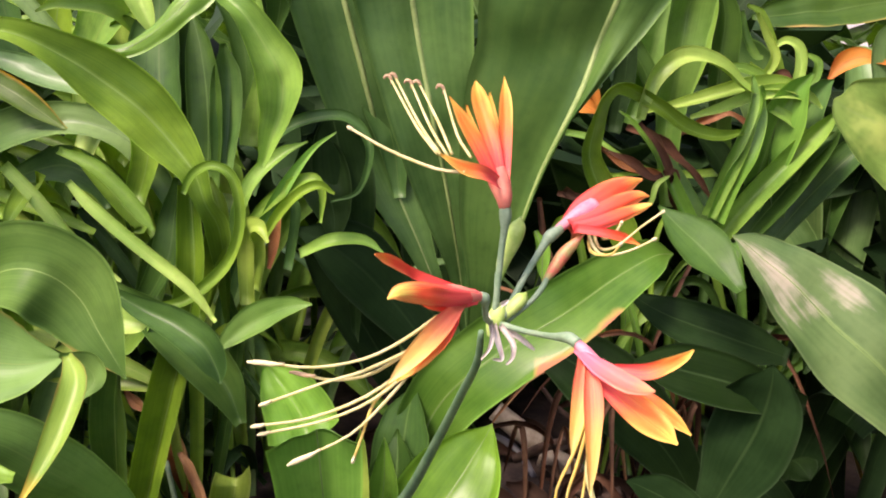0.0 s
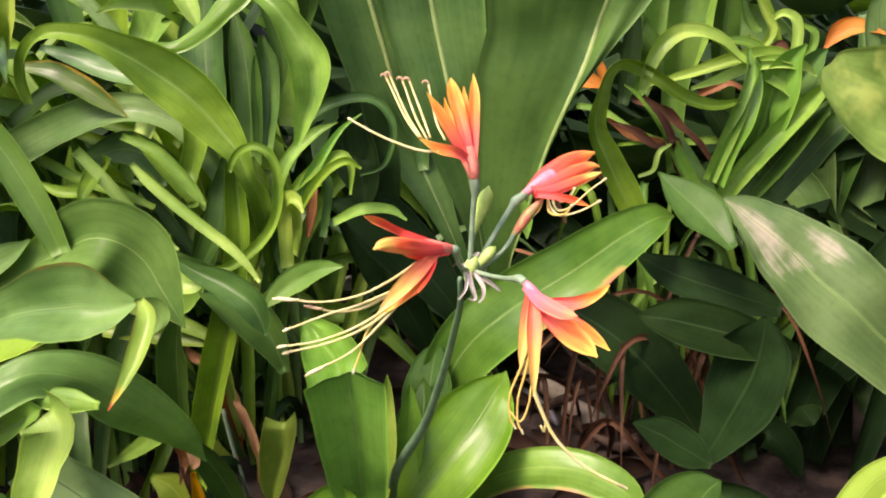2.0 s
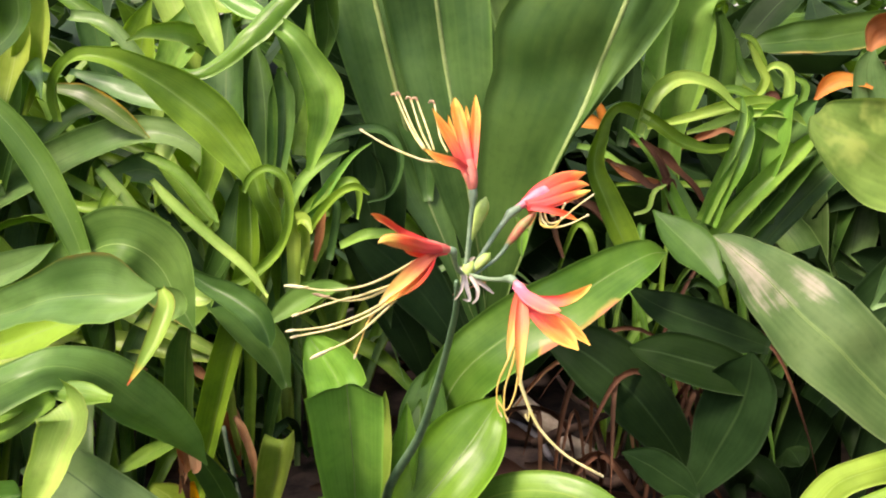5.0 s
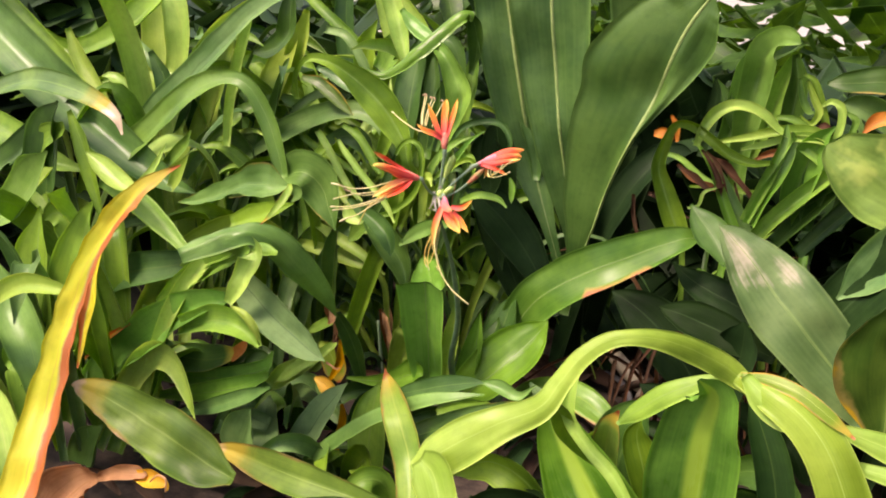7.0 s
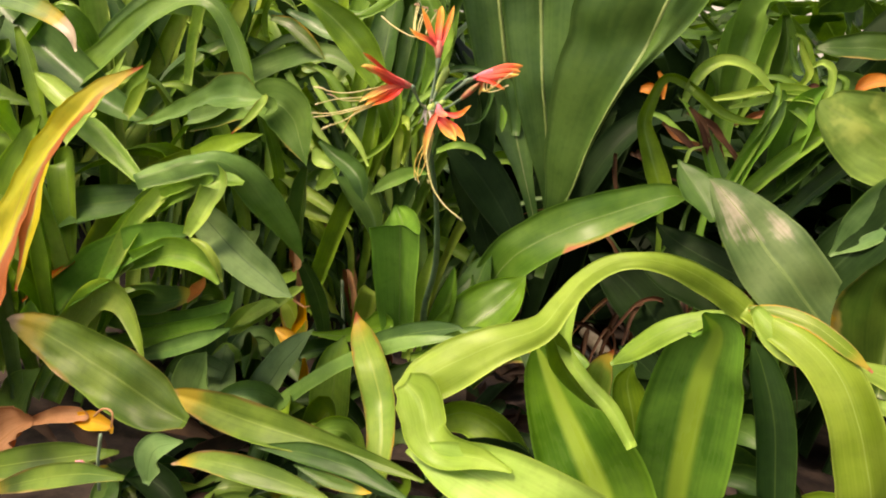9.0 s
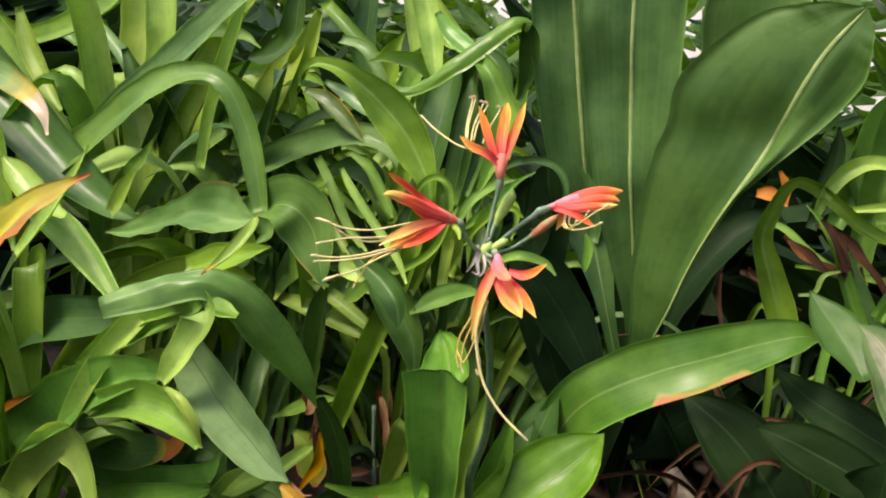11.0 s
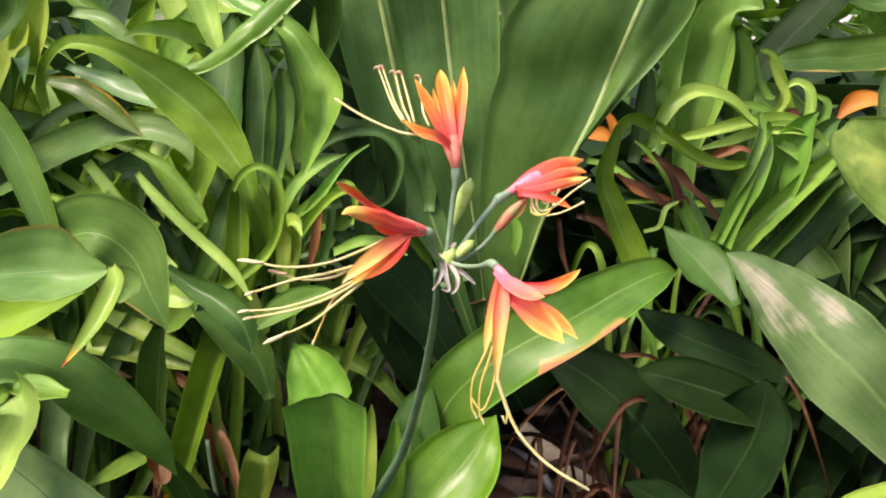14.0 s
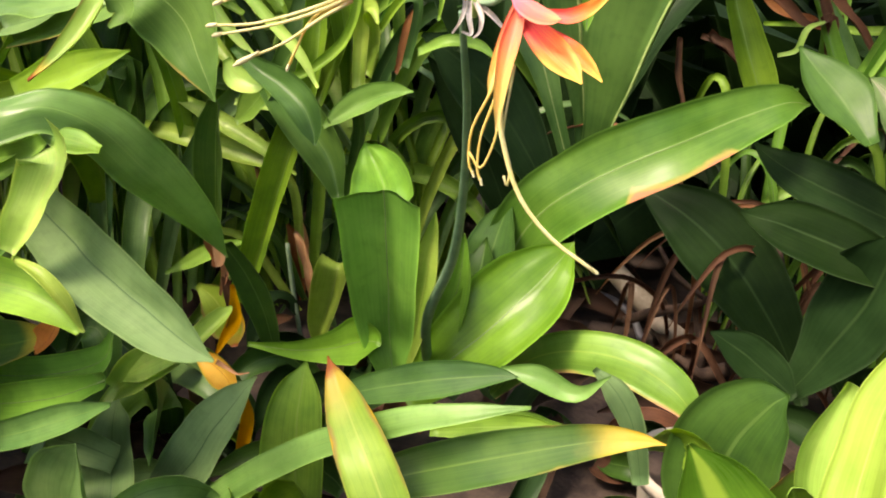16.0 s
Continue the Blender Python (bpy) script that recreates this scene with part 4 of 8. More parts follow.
leaf(strap_clump, STRAP, [(-0.4235, 0.4200, 0.3851, 0.0295), (-0.4199, 0.4200, 0.4289, 0.0372), (-0.4056, 0.4200, 0.4686, 0.0021)], channel=0.2)
leaf(strap_clump, COOL, [(-0.4859, 0.4000, 0.4459, 0.0126), (-0.4498, 0.4000, 0.4423, 0.0138), (-0.4264, 0.4000, 0.4250, 0.0140), (-0.4034, 0.4000, 0.3970, 0.0131), (-0.3922, 0.4000, 0.3655, 0.0045)], channel=0.2)
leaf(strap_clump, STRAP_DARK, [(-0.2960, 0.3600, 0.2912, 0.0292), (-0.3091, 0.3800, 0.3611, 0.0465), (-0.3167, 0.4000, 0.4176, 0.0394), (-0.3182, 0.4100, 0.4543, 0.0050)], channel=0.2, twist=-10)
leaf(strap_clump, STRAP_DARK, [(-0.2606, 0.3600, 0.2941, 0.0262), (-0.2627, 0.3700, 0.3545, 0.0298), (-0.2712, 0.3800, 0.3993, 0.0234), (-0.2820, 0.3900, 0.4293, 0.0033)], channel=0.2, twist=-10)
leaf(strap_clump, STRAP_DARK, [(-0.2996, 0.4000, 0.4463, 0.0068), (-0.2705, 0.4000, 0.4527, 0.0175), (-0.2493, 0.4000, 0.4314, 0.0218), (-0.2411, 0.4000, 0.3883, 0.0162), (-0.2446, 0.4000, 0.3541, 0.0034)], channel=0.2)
leaf(strap_clump, STRAP, [(-0.2460, 0.4200, 0.3202, 0.0185), (-0.2423, 0.4300, 0.3959, 0.0254), (-0.2472, 0.4400, 0.4673, 0.0018)], channel=0.2, twist=-10)
leaf(strap_clump, STRAP, [(-0.2170, 0.3000, 0.2634, 0.0092), (-0.2057, 0.3100, 0.3057, 0.0121), (-0.1856, 0.3200, 0.3298, 0.0108), (-0.1660, 0.3300, 0.3408, 0.0013)], channel=0.25, twist=-10)
leaf(strap_clump, STRAP, [(-0.4303, 0.3600, 0.3146, 0.0097), (-0.3899, 0.3600, 0.3018, 0.0127), (-0.3589, 0.3600, 0.2779, 0.0131), (-0.3381, 0.3600, 0.2531, 0.0134), (-0.3538, 0.3600, 0.2463, 0.0036)], channel=0.25)
leaf(strap_clump, STRAP, [(-0.4570, 0.3800, 0.3297, 0.0080), (-0.4153, 0.3800, 0.3230, 0.0111), (-0.3743, 0.3800, 0.3078, 0.0118), (-0.3398, 0.3800, 0.2793, 0.0107), (-0.3169, 0.3800, 0.2432, 0.0076)], channel=0.25)
leaf(strap_clump, STRAP_DARK, [(-0.4243, 0.3400, 0.2978, 0.0055), (-0.4073, 0.3400, 0.2924, 0.0242), (-0.3907, 0.3400, 0.2782, 0.0206), (-0.3826, 0.3400, 0.2658, 0.0021)], channel=0.15, twist=-10)
leaf(strap_clump, STRAP_PALE, [(-0.4020, 0.3000, 0.2832, 0.0073), (-0.3810, 0.3000, 0.2677, 0.0095), (-0.3426, 0.2900, 0.2388, 0.0101), (-0.3101, 0.2800, 0.2200, 0.0078)], channel=0.2)
leaf(strap_clump, STRAP_PALE, [(-0.3638, 0.2600, 0.3203, 0.0085), (-0.3405, 0.2600, 0.2969, 0.0100), (-0.3142, 0.2600, 0.2661, 0.0100), (-0.2822, 0.2600, 0.2413, 0.0054)], channel=0.25)
leaf(strap_clump, STRAP, [(-0.4283, 0.3000, 0.3016, 0.0096), (-0.3933, 0.3000, 0.2870, 0.0105), (-0.3555, 0.3000, 0.2763, 0.0105), (-0.3234, 0.3000, 0.2652, 0.0052)], channel=0.25, twist=-10)
leaf(strap_clump, STRAP_PALE, [(-0.1872, 0.2600, 0.2337, 0.0100), (-0.1877, 0.2600, 0.2743, 0.0124), (-0.1822, 0.2500, 0.2906, 0.0150), (-0.1724, 0.2450, 0.2945, 0.0094), (-0.1647, 0.2400, 0.2857, 0.0021)], channel=0.2)
leaf(strap_clump, STRAP_DARK, [(-0.2100, 0.3300, 0.2970, 0.0061), (-0.1946, 0.3300, 0.3386, 0.0090), (-0.1675, 0.3300, 0.3569, 0.0098), (-0.1382, 0.3400, 0.3589, 0.0084), (-0.1214, 0.3400, 0.3372, 0.0063), (-0.1291, 0.3400, 0.3047, 0.0043), (-0.1508, 0.3400, 0.2942, 0.0018)], channel=0.25)
leaf(strap_clump, STRAP, [(-0.2352, 0.2800, 0.2111, 0.0190), (-0.2195, 0.2800, 0.2561, 0.0201), (-0.2151, 0.2800, 0.2929, 0.0167), (-0.2263, 0.2900, 0.3160, 0.0040)], channel=0.25, twist=-10)
leaf(strap_clump, STRAP, [(-0.2886, 0.3000, 0.2921, 0.0181), (-0.2775, 0.3000, 0.3304, 0.0213), (-0.2894, 0.3100, 0.3600, 0.0181), (-0.3014, 0.3100, 0.3798, 0.0042)], channel=0.25)
leaf(strap_clump, STRAP, [(-0.3169, 0.3600, 0.0177, 0.0068), (-0.3392, 0.3500, 0.0732, 0.0111), (-0.3868, 0.3400, 0.1728, 0.0116), (-0.4052, 0.3300, 0.1981, 0.0081), (-0.4143, 0.3200, 0.2121, 0.0015)], channel=0.25)
leaf(strap_clump, STRAP, [(-0.3067, 0.3600, 0.0082, 0.0059), (-0.3170, 0.3500, 0.0475, 0.0095), (-0.3421, 0.3400, 0.1170, 0.0098), (-0.3726, 0.3300, 0.1357, 0.0069), (-0.3899, 0.3200, 0.1439, 0.0016)], channel=0.25)
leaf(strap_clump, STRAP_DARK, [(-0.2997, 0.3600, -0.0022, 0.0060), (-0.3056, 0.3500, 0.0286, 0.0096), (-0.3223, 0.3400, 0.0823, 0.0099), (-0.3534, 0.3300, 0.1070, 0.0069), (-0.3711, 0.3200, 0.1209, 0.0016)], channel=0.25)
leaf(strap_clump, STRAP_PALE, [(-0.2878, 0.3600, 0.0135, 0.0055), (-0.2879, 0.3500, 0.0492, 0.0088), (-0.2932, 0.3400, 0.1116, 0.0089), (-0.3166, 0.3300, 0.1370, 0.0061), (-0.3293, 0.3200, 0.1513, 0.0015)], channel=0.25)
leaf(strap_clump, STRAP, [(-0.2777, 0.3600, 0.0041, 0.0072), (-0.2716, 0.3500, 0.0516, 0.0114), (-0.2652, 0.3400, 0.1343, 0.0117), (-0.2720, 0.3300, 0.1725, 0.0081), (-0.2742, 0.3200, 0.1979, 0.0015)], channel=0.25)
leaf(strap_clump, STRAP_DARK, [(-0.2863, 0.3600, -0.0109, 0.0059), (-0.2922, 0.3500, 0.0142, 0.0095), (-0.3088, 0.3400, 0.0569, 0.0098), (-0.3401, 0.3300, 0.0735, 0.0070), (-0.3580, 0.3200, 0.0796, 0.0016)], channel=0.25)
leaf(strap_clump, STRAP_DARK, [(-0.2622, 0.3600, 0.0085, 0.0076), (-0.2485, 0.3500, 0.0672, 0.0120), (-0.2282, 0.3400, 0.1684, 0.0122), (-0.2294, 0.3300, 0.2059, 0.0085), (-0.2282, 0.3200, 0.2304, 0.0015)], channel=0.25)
leaf(strap_clump, STRAP_PALE, [(-0.2920, 0.3600, -0.0251, 0.0051), (-0.3064, 0.3500, -0.0000, 0.0083), (-0.3399, 0.3400, 0.0430, 0.0090), (-0.3676, 0.3300, 0.0522, 0.0068), (-0.3832, 0.3200, 0.0503, 0.0018)], channel=0.25, twist=10)
leaf(long_blades, STRAP_DARK, [(-0.5299, 0.3000, 0.4043, 0.0065), (-0.4936, 0.3000, 0.4137, 0.0363), (-0.4681, 0.3000, 0.4358, 0.0365), (-0.4635, 0.3000, 0.4746, 0.0249), (-0.4646, 0.3000, 0.5112, 0.0040)], channel=0.2)
leaf(long_blades, STRAP_PALE, [(-0.5757, 0.2800, 0.2791, 0.0060), (-0.5422, 0.2800, 0.2897, 0.0071), (-0.5018, 0.2800, 0.2978, 0.0069), (-0.4777, 0.2800, 0.2952, 0.0035)], channel=0.2)
leaf(long_blades, COOL, [(-0.7647, 0.2500, 0.4156, 0.0125), (-0.7226, 0.2500, 0.3953, 0.0159), (-0.6816, 0.2500, 0.3699, 0.0169), (-0.6546, 0.2500, 0.3318, 0.0049)], channel=0.2, twist=-10)
leaf(long_blades, STRAP, [(-0.5032, 0.1200, 0.2507, 0.0069), (-0.4749, 0.1200, 0.2757, 0.0174), (-0.4546, 0.1200, 0.2935, 0.0163), (-0.4423, 0.1200, 0.3140, 0.0027)], channel=0.2, twist=10)
leaf(long_blades, STRAP_PALE, [(-0.3906, 0.0500, 0.2587, 0.0118), (-0.3764, 0.0500, 0.2801, 0.0197), (-0.3618, 0.0500, 0.3027, 0.0017)], channel=0.2, twist=10)
leaf(long_blades, STRAP_DARK, [(-0.6386, 0.2500, 0.2563, 0.0302), (-0.6280, 0.2500, 0.2942, 0.0613), (-0.6133, 0.2500, 0.3317, 0.0495), (-0.6071, 0.2500, 0.3613, 0.0074)], channel=0.2)
leaf(long_blades, STRAP, [(-0.3157, 0.3300, 0.3134, 0.0097), (-0.3022, 0.3300, 0.3319, 0.0123), (-0.2842, 0.3300, 0.3191, 0.0116), (-0.2722, 0.3300, 0.2841, 0.0114), (-0.2821, 0.3300, 0.2658, 0.0039)], channel=0.2)
leaf(long_blades, STRAP_DARK, [(-0.5375, 0.5000, 0.5174, 0.0311), (-0.5332, 0.5000, 0.4576, 0.0352), (-0.5200, 0.5000, 0.3978, 0.0294), (-0.5001, 0.5000, 0.3522, 0.0072)], channel=0.2)
leaf(long_blades, STRAP, [(-0.5703, 0.4500, 0.4933, 0.0163), (-0.5229, 0.4500, 0.4647, 0.0173), (-0.4771, 0.4500, 0.4371, 0.0171), (-0.4094, 0.4400, 0.4062, 0.0064)], channel=0.2)
leaf(long_blades, STRAP, [(-0.3932, 0.4200, 0.3946, 0.0329), (-0.3698, 0.4200, 0.4328, 0.0442), (-0.3680, 0.4300, 0.4690, 0.0020)], channel=0.2)
leaf(long_blades, STRAP_DARK, [(-0.4029, 0.3200, 0.2976, 0.0136), (-0.3620, 0.3200, 0.3117, 0.0302), (-0.3332, 0.3200, 0.3023, 0.0247), (-0.3231, 0.3200, 0.2797, 0.0044)], channel=0.15)
leaf(folded_plant, STRAP_PALE, [(-0.2159, 0.0500, 0.0817, 0.0052), (-0.1967, 0.0500, 0.0984, 0.0207), (-0.1736, 0.0500, 0.1153, 0.0153), (-0.1606, 0.0500, 0.1195, 0.0019)], channel=0.1, twist=-10)
leaf(folded_plant, STRAP_DARK, [(-0.2359, 0.1700, 0.1247, 0.0125), (-0.2256, 0.1800, 0.1016, 0.0199), (-0.2167, 0.1900, 0.0723, 0.0229), (-0.2117, 0.2000, 0.0353, 0.0144)], channel=0.15)
leaf(folded_plant, GOLDEN, [(-0.2512, 0.2000, 0.0771, 0.0038), (-0.2478, 0.2000, 0.0488, 0.0128), (-0.2578, 0.2000, 0.0282, 0.0089), (-0.2680, 0.2000, 0.0069, 0.0020)], channel=0.2)
leaf(folded_plant, YELLOWED, [(-0.3027, 0.2200, 0.0542, 0.0047), (-0.2834, 0.2200, 0.0444, 0.0285), (-0.2694, 0.2200, 0.0227, 0.0294), (-0.2636, 0.2200, 0.0087, 0.0050)], channel=0.1)
leaf(folded_plant, STRAP, [(-0.3645, 0.2500, 0.0353, 0.0032), (-0.3289, 0.2500, 0.0613, 0.0155), (-0.3006, 0.2500, 0.0793, 0.0120), (-0.2787, 0.2500, 0.0901, 0.0029)], channel=0.1)
leaf(lance_plant, GOLDEN, [(-0.2285, 0.1300, 0.0560, 0.0039), (-0.2146, 0.1300, 0.0538, 0.0158), (-0.2007, 0.1300, 0.0450, 0.0179), (-0.1958, 0.1300, 0.0308, 0.0042)], channel=0.3)
leaf(lance_plant, GOLDEN, [(-0.1921, 0.1400, 0.0309, 0.0043), (-0.1882, 0.1400, 0.0136, 0.0105), (-0.1920, 0.1400, -0.0119, 0.0106), (-0.1959, 0.1400, -0.0383, 0.0054)], channel=0.3)
leaf(lance_plant, FRESH, [(-0.0042, 0.1200, 0.1297, 0.0025), (0.0169, 0.1200, 0.1320, 0.0132), (0.0399, 0.1200, 0.1292, 0.0093), (0.0559, 0.1200, 0.1461, 0.0009)], channel=0.2, wave=0.06)
leaf(lance_plant, MATTE, [(0.0450, 0.1300, 0.1418, 0.0031), (0.0597, 0.1300, 0.1315, 0.0144), (0.0728, 0.1300, 0.1129, 0.0132), (0.0833, 0.1300, 0.0806, 0.0096)], channel=-0.15)
leaf(lance_plant, FRESH, [(-0.0386, 0.1000, 0.0965, 0.0064), (-0.0063, 0.1000, 0.1081, 0.0156), (0.0250, 0.1000, 0.1140, 0.0140), (0.0394, 0.1000, 0.1210, 0.0012)], channel=0.1)
leaf(lance_plant, MATTE, [(-0.2592, 0.0300, 0.0352, 0.0069), (-0.2292, 0.0300, 0.0407, 0.0203), (-0.2006, 0.0300, 0.0419, 0.0167)], channel=0.1)
leaf(lily, DRY, [(-0.2442, 0.2000, 0.0980, 0.0026), (-0.2554, 0.2000, 0.1043, 0.0094), (-0.2580, 0.2000, 0.0847, 0.0069), (-0.2627, 0.2000, 0.0641, 0.0020)], channel=0.4, wave=0.1)
tube("stem", PEDICEL, [(-0.2903, 0.3300, 0.0594, 0.0024), (-0.2819, 0.3300, 0.0151, 0.0024), (-0.2698, 0.3300, -0.0358, 0.0024)], lily, sides=6)
leaf(corner_plant, COOL, [(0.3162, 0.5000, 0.3337, 0.0261), (0.2959, 0.5000, 0.3905, 0.0403), (0.2848, 0.5000, 0.4308, 0.0282), (0.2873, 0.5000, 0.4517, 0.0021)], channel=0.15)
leaf(corner_plant, DARK, [(0.1884, 0.8000, 0.4209, 0.0252), (0.2310, 0.8000, 0.4882, 0.0504), (0.2794, 0.8000, 0.5500, 0.0497), (0.3136, 0.8000, 0.6025, 0.0128)], channel=0.1, twist=-20)
leaf(corner_plant, STRAP_DARK, [(0.2927, 0.9000, 0.5641, 0.0084), (0.3499, 0.9000, 0.5513, 0.0318), (0.4025, 0.9000, 0.5624, 0.0028)], channel=0.1)
leaf(corner_plant, FRESH, [(0.3285, 0.9000, 0.6042, 0.0179), (0.2774, 0.9000, 0.5346, 0.0362), (0.2516, 0.9000, 0.4950, 0.0267), (0.2389, 0.9000, 0.4710, 0.0035)], channel=0.1, twist=20)
leaf(corner_plant, DRY, [(0.3046, 0.5200, 0.4390, 0.0055), (0.3201, 0.5200, 0.4187, 0.0083), (0.3392, 0.5200, 0.3975, 0.0042)], channel=0.4, wave=0.1)
leaf(corner_plant, COOL, [(0.3595, 0.4000, 0.3313, 0.0179), (0.3321, 0.4000, 0.3710, 0.0638), (0.3116, 0.4100, 0.4152, 0.0455), (0.2965, 0.4200, 0.4512, 0.0046)], channel=0.1)
leaf(edge_plant, DRY, [(-0.3527, -0.1400, -0.0632, 0.0520), (-0.3188, -0.1300, -0.0240, 0.0561), (-0.3025, -0.1200, -0.0041, 0.0404), (-0.2846, -0.1150, 0.0069, 0.0107)], "crumpled dry brown leaf", channel=0.3, wave=0.15)
leaf(edge_plant, DRY, [(-0.3015, -0.1100, -0.0045, 0.0054), (-0.2734, -0.1050, 0.0124, 0.0135), (-0.2459, -0.1000, 0.0228, 0.0138), (-0.2309, -0.1000, 0.0262, 0.0068)], channel=0.3, wave=0.1)
leaf(edge_plant, GOLDEN, [(-0.2457, -0.1000, 0.0202, 0.0098), (-0.2232, -0.1000, 0.0255, 0.0173), (-0.2028, -0.1000, 0.0286, 0.0087), (-0.1993, -0.1000, 0.0232, 0.0022)], channel=0.3)
leaf(edge_plant, EDGED, [(-0.1223, -0.1600, 0.0610, 0.0033), (-0.1682, -0.1700, 0.0414, 0.0222), (-0.2215, -0.1800, 0.0163, 0.0233), (-0.2983, -0.1800, -0.0269, 0.0097)], channel=0.1)
leaf(edge_plant, COOL, [(-0.0876, -0.1600, 0.0495, 0.0052), (-0.0868, -0.1600, 0.0676, 0.0263), (-0.0798, -0.1600, 0.0815, 0.0218), (-0.0563, -0.1600, 0.0958, 0.0020)], channel=0.1)
leaf(edge_plant, EDGED, [(-0.0637, -0.2000, 0.0816, 0.0036), (-0.1079, -0.2000, 0.0658, 0.0152), (-0.1624, -0.2000, 0.0369, 0.0165), (-0.2163, -0.2000, 0.0029, 0.0044)], channel=0.1)
sprout = plant("seedling_sprout", (-0.16, -0.20, -0.04), "thin seedling stems with a tiny pink floret", "seedling")
tube("stem", PEDICEL, [(-0.0990, -0.1900, 0.0528, 0.0011), (-0.1023, -0.1900, 0.0727, 0.0011), (-0.1010, -0.1900, 0.0943, 0.0011)], sprout, sides=6)
tube("stem", DRY, [(-0.1594, -0.1500, 0.0718, 0.0008), (-0.1500, -0.1500, 0.0816, 0.0008), (-0.1397, -0.1500, 0.0820, 0.0008), (-0.1397, -0.1500, 0.0705, 0.0008)], sprout, sides=6)
tube("floret", THROAT_PINK, [(-0.1275, -0.1900, 0.0564, 0.0006), (-0.1219, -0.1900, 0.0632, 0.0031), (-0.1157, -0.1900, 0.0625, 0.0023), (-0.1129, -0.1900, 0.0586, 0.0006)], sprout, "tiny pink floret", sides=6)
cane = plant("broken_cane", (0.02, 0.55, -0.04), "broken pale cane lying on the soil", "cane")
tube("segment", CANE, [(-0.0273, 0.5800, 0.0175, 0.0114), (-0.0006, 0.5750, 0.0009, 0.0120), (0.0267, 0.5700, -0.0144, 0.0119)], cane, sides=10)
tube("segment", CANE, [(0.0268, 0.5600, -0.0198, 0.0124), (0.0484, 0.5550, -0.0250, 0.0129), (0.0705, 0.5500, -0.0339, 0.0122)], cane, sides=10)
hose = plant("grey_hose", (0.0, 0.6, -0.03), "grey plastic hose on the soil", "hose")
tube("hose_tube", GREY, [(-0.1000, 0.6200, -0.0515, 0.0048), (-0.0620, 0.6100, -0.0306, 0.0047), (-0.0300, 0.6000, -0.0248, 0.0046), (0.0011, 0.5800, -0.0291, 0.0045), (0.0219, 0.5500, -0.0435, 0.0044)], hose, sides=8)
roots = plant("dry_roots", (0.08, 0.52, -0.03), "tangle of dry brown roots", "roots")
tube("root", ROOT, [(-0.0002, 0.5400, -0.0176, 0.0055), (0.0276, 0.5300, 0.0051, 0.0060), (0.0545, 0.5200, 0.0238, 0.0046), (0.0889, 0.5000, 0.0546, 0.0028)], roots, sides=6)
tube("root", ROOT, [(0.0633, 0.5200, 0.0361, 0.0040), (0.0753, 0.5200, 0.0072, 0.0046), (0.0873, 0.5000, -0.0255, 0.0046)], roots, sides=6)
tube("root", ROOT, [(0.0741, 0.5000, 0.0473, 0.0022), (0.0927, 0.5000, 0.0618, 0.0022), (0.1143, 0.5000, 0.0829, 0.0016)], roots, sides=6)
tube("root", ROOT, [(0.0209, 0.5000, 0.0881, 0.0022), (0.0429, 0.5000, 0.0634, 0.0028), (0.0741, 0.5000, 0.0473, 0.0028)], roots, sides=6)
tube("root", ROOT, [(0.0606, 0.5000, -0.0209, 0.0035), (0.0914, 0.5000, -0.0308, 0.0075), (0.1109, 0.5000, -0.0179, 0.0068)], roots, sides=6)
tube("root", ROOT, [(0.0996, 0.4800, 0.0139, 0.0014), (0.1030, 0.4800, 0.0457, 0.0014), (0.1208, 0.4800, 0.0806, 0.0013)], roots, sides=6)
tube("root", ROOT, [(0.1239, 0.4500, 0.1317, 0.0025), (0.1421, 0.4500, 0.0872, 0.0035), (0.1622, 0.4500, 0.0359, 0.0036)], roots, sides=6)
leaf(long_blades, STRAP, [(-0.7986, 0.1500, 0.4011, 0.0117), (-0.7556, 0.1600, 0.3810, 0.0283), (-0.6965, 0.1800, 0.4018, 0.0398), (-0.6487, 0.2000, 0.4425, 0.0488), (-0.5975, 0.2200, 0.4978, 0.0488), (-0.5431, 0.2200, 0.5448, 0.0279)], channel=0.25)
leaf(long_blades, FRESH, [(-1.2306, 0.3000, 0.5459, 0.0747), (-1.0409, 0.3000, 0.4656, 0.0958), (-0.9530, 0.3000, 0.4190, 0.0625), (-0.8765, 0.3000, 0.3783, 0.0057)], channel=0.15, twist=-10)
leaf(long_blades, STRAP_PALE, [(-0.6931, 0.1200, 0.4142, 0.0087), (-0.6683, 0.1200, 0.3783, 0.0217), (-0.6315, 0.1200, 0.3441, 0.0191), (-0.5955, 0.1200, 0.3181, 0.0047)], channel=0.25)
leaf(long_blades, STRAP_DARK, [(-0.6922, 0.2500, 0.3890, 0.0090), (-0.6592, 0.2500, 0.3502, 0.0281), (-0.6453, 0.2500, 0.3094, 0.0286), (-0.6500, 0.2500, 0.2570, 0.0098)], channel=0.25)
leaf(strap_clump, STRAP_PALE, [(-0.4441, 0.3000, 0.1469, 0.0096), (-0.3929, 0.3000, 0.1486, 0.0178), (-0.3233, 0.3000, 0.1465, 0.0184), (-0.2740, 0.3000, 0.1416, 0.0060)], channel=0.2)
leaf(strap_clump, STRAP_PALE, [(-0.3983, 0.3000, 0.1843, 0.0074), (-0.3491, 0.3000, 0.1712, 0.0167), (-0.2953, 0.3000, 0.1545, 0.0123), (-0.2646, 0.3000, 0.1399, 0.0025)], channel=0.2, twist=-10)
leaf(strap_clump, STRAP_PALE, [(-0.3069, 0.2700, 0.1996, 0.0059), (-0.2831, 0.2700, 0.2020, 0.0092), (-0.2559, 0.2700, 0.2014, 0.0024)], channel=0.2)
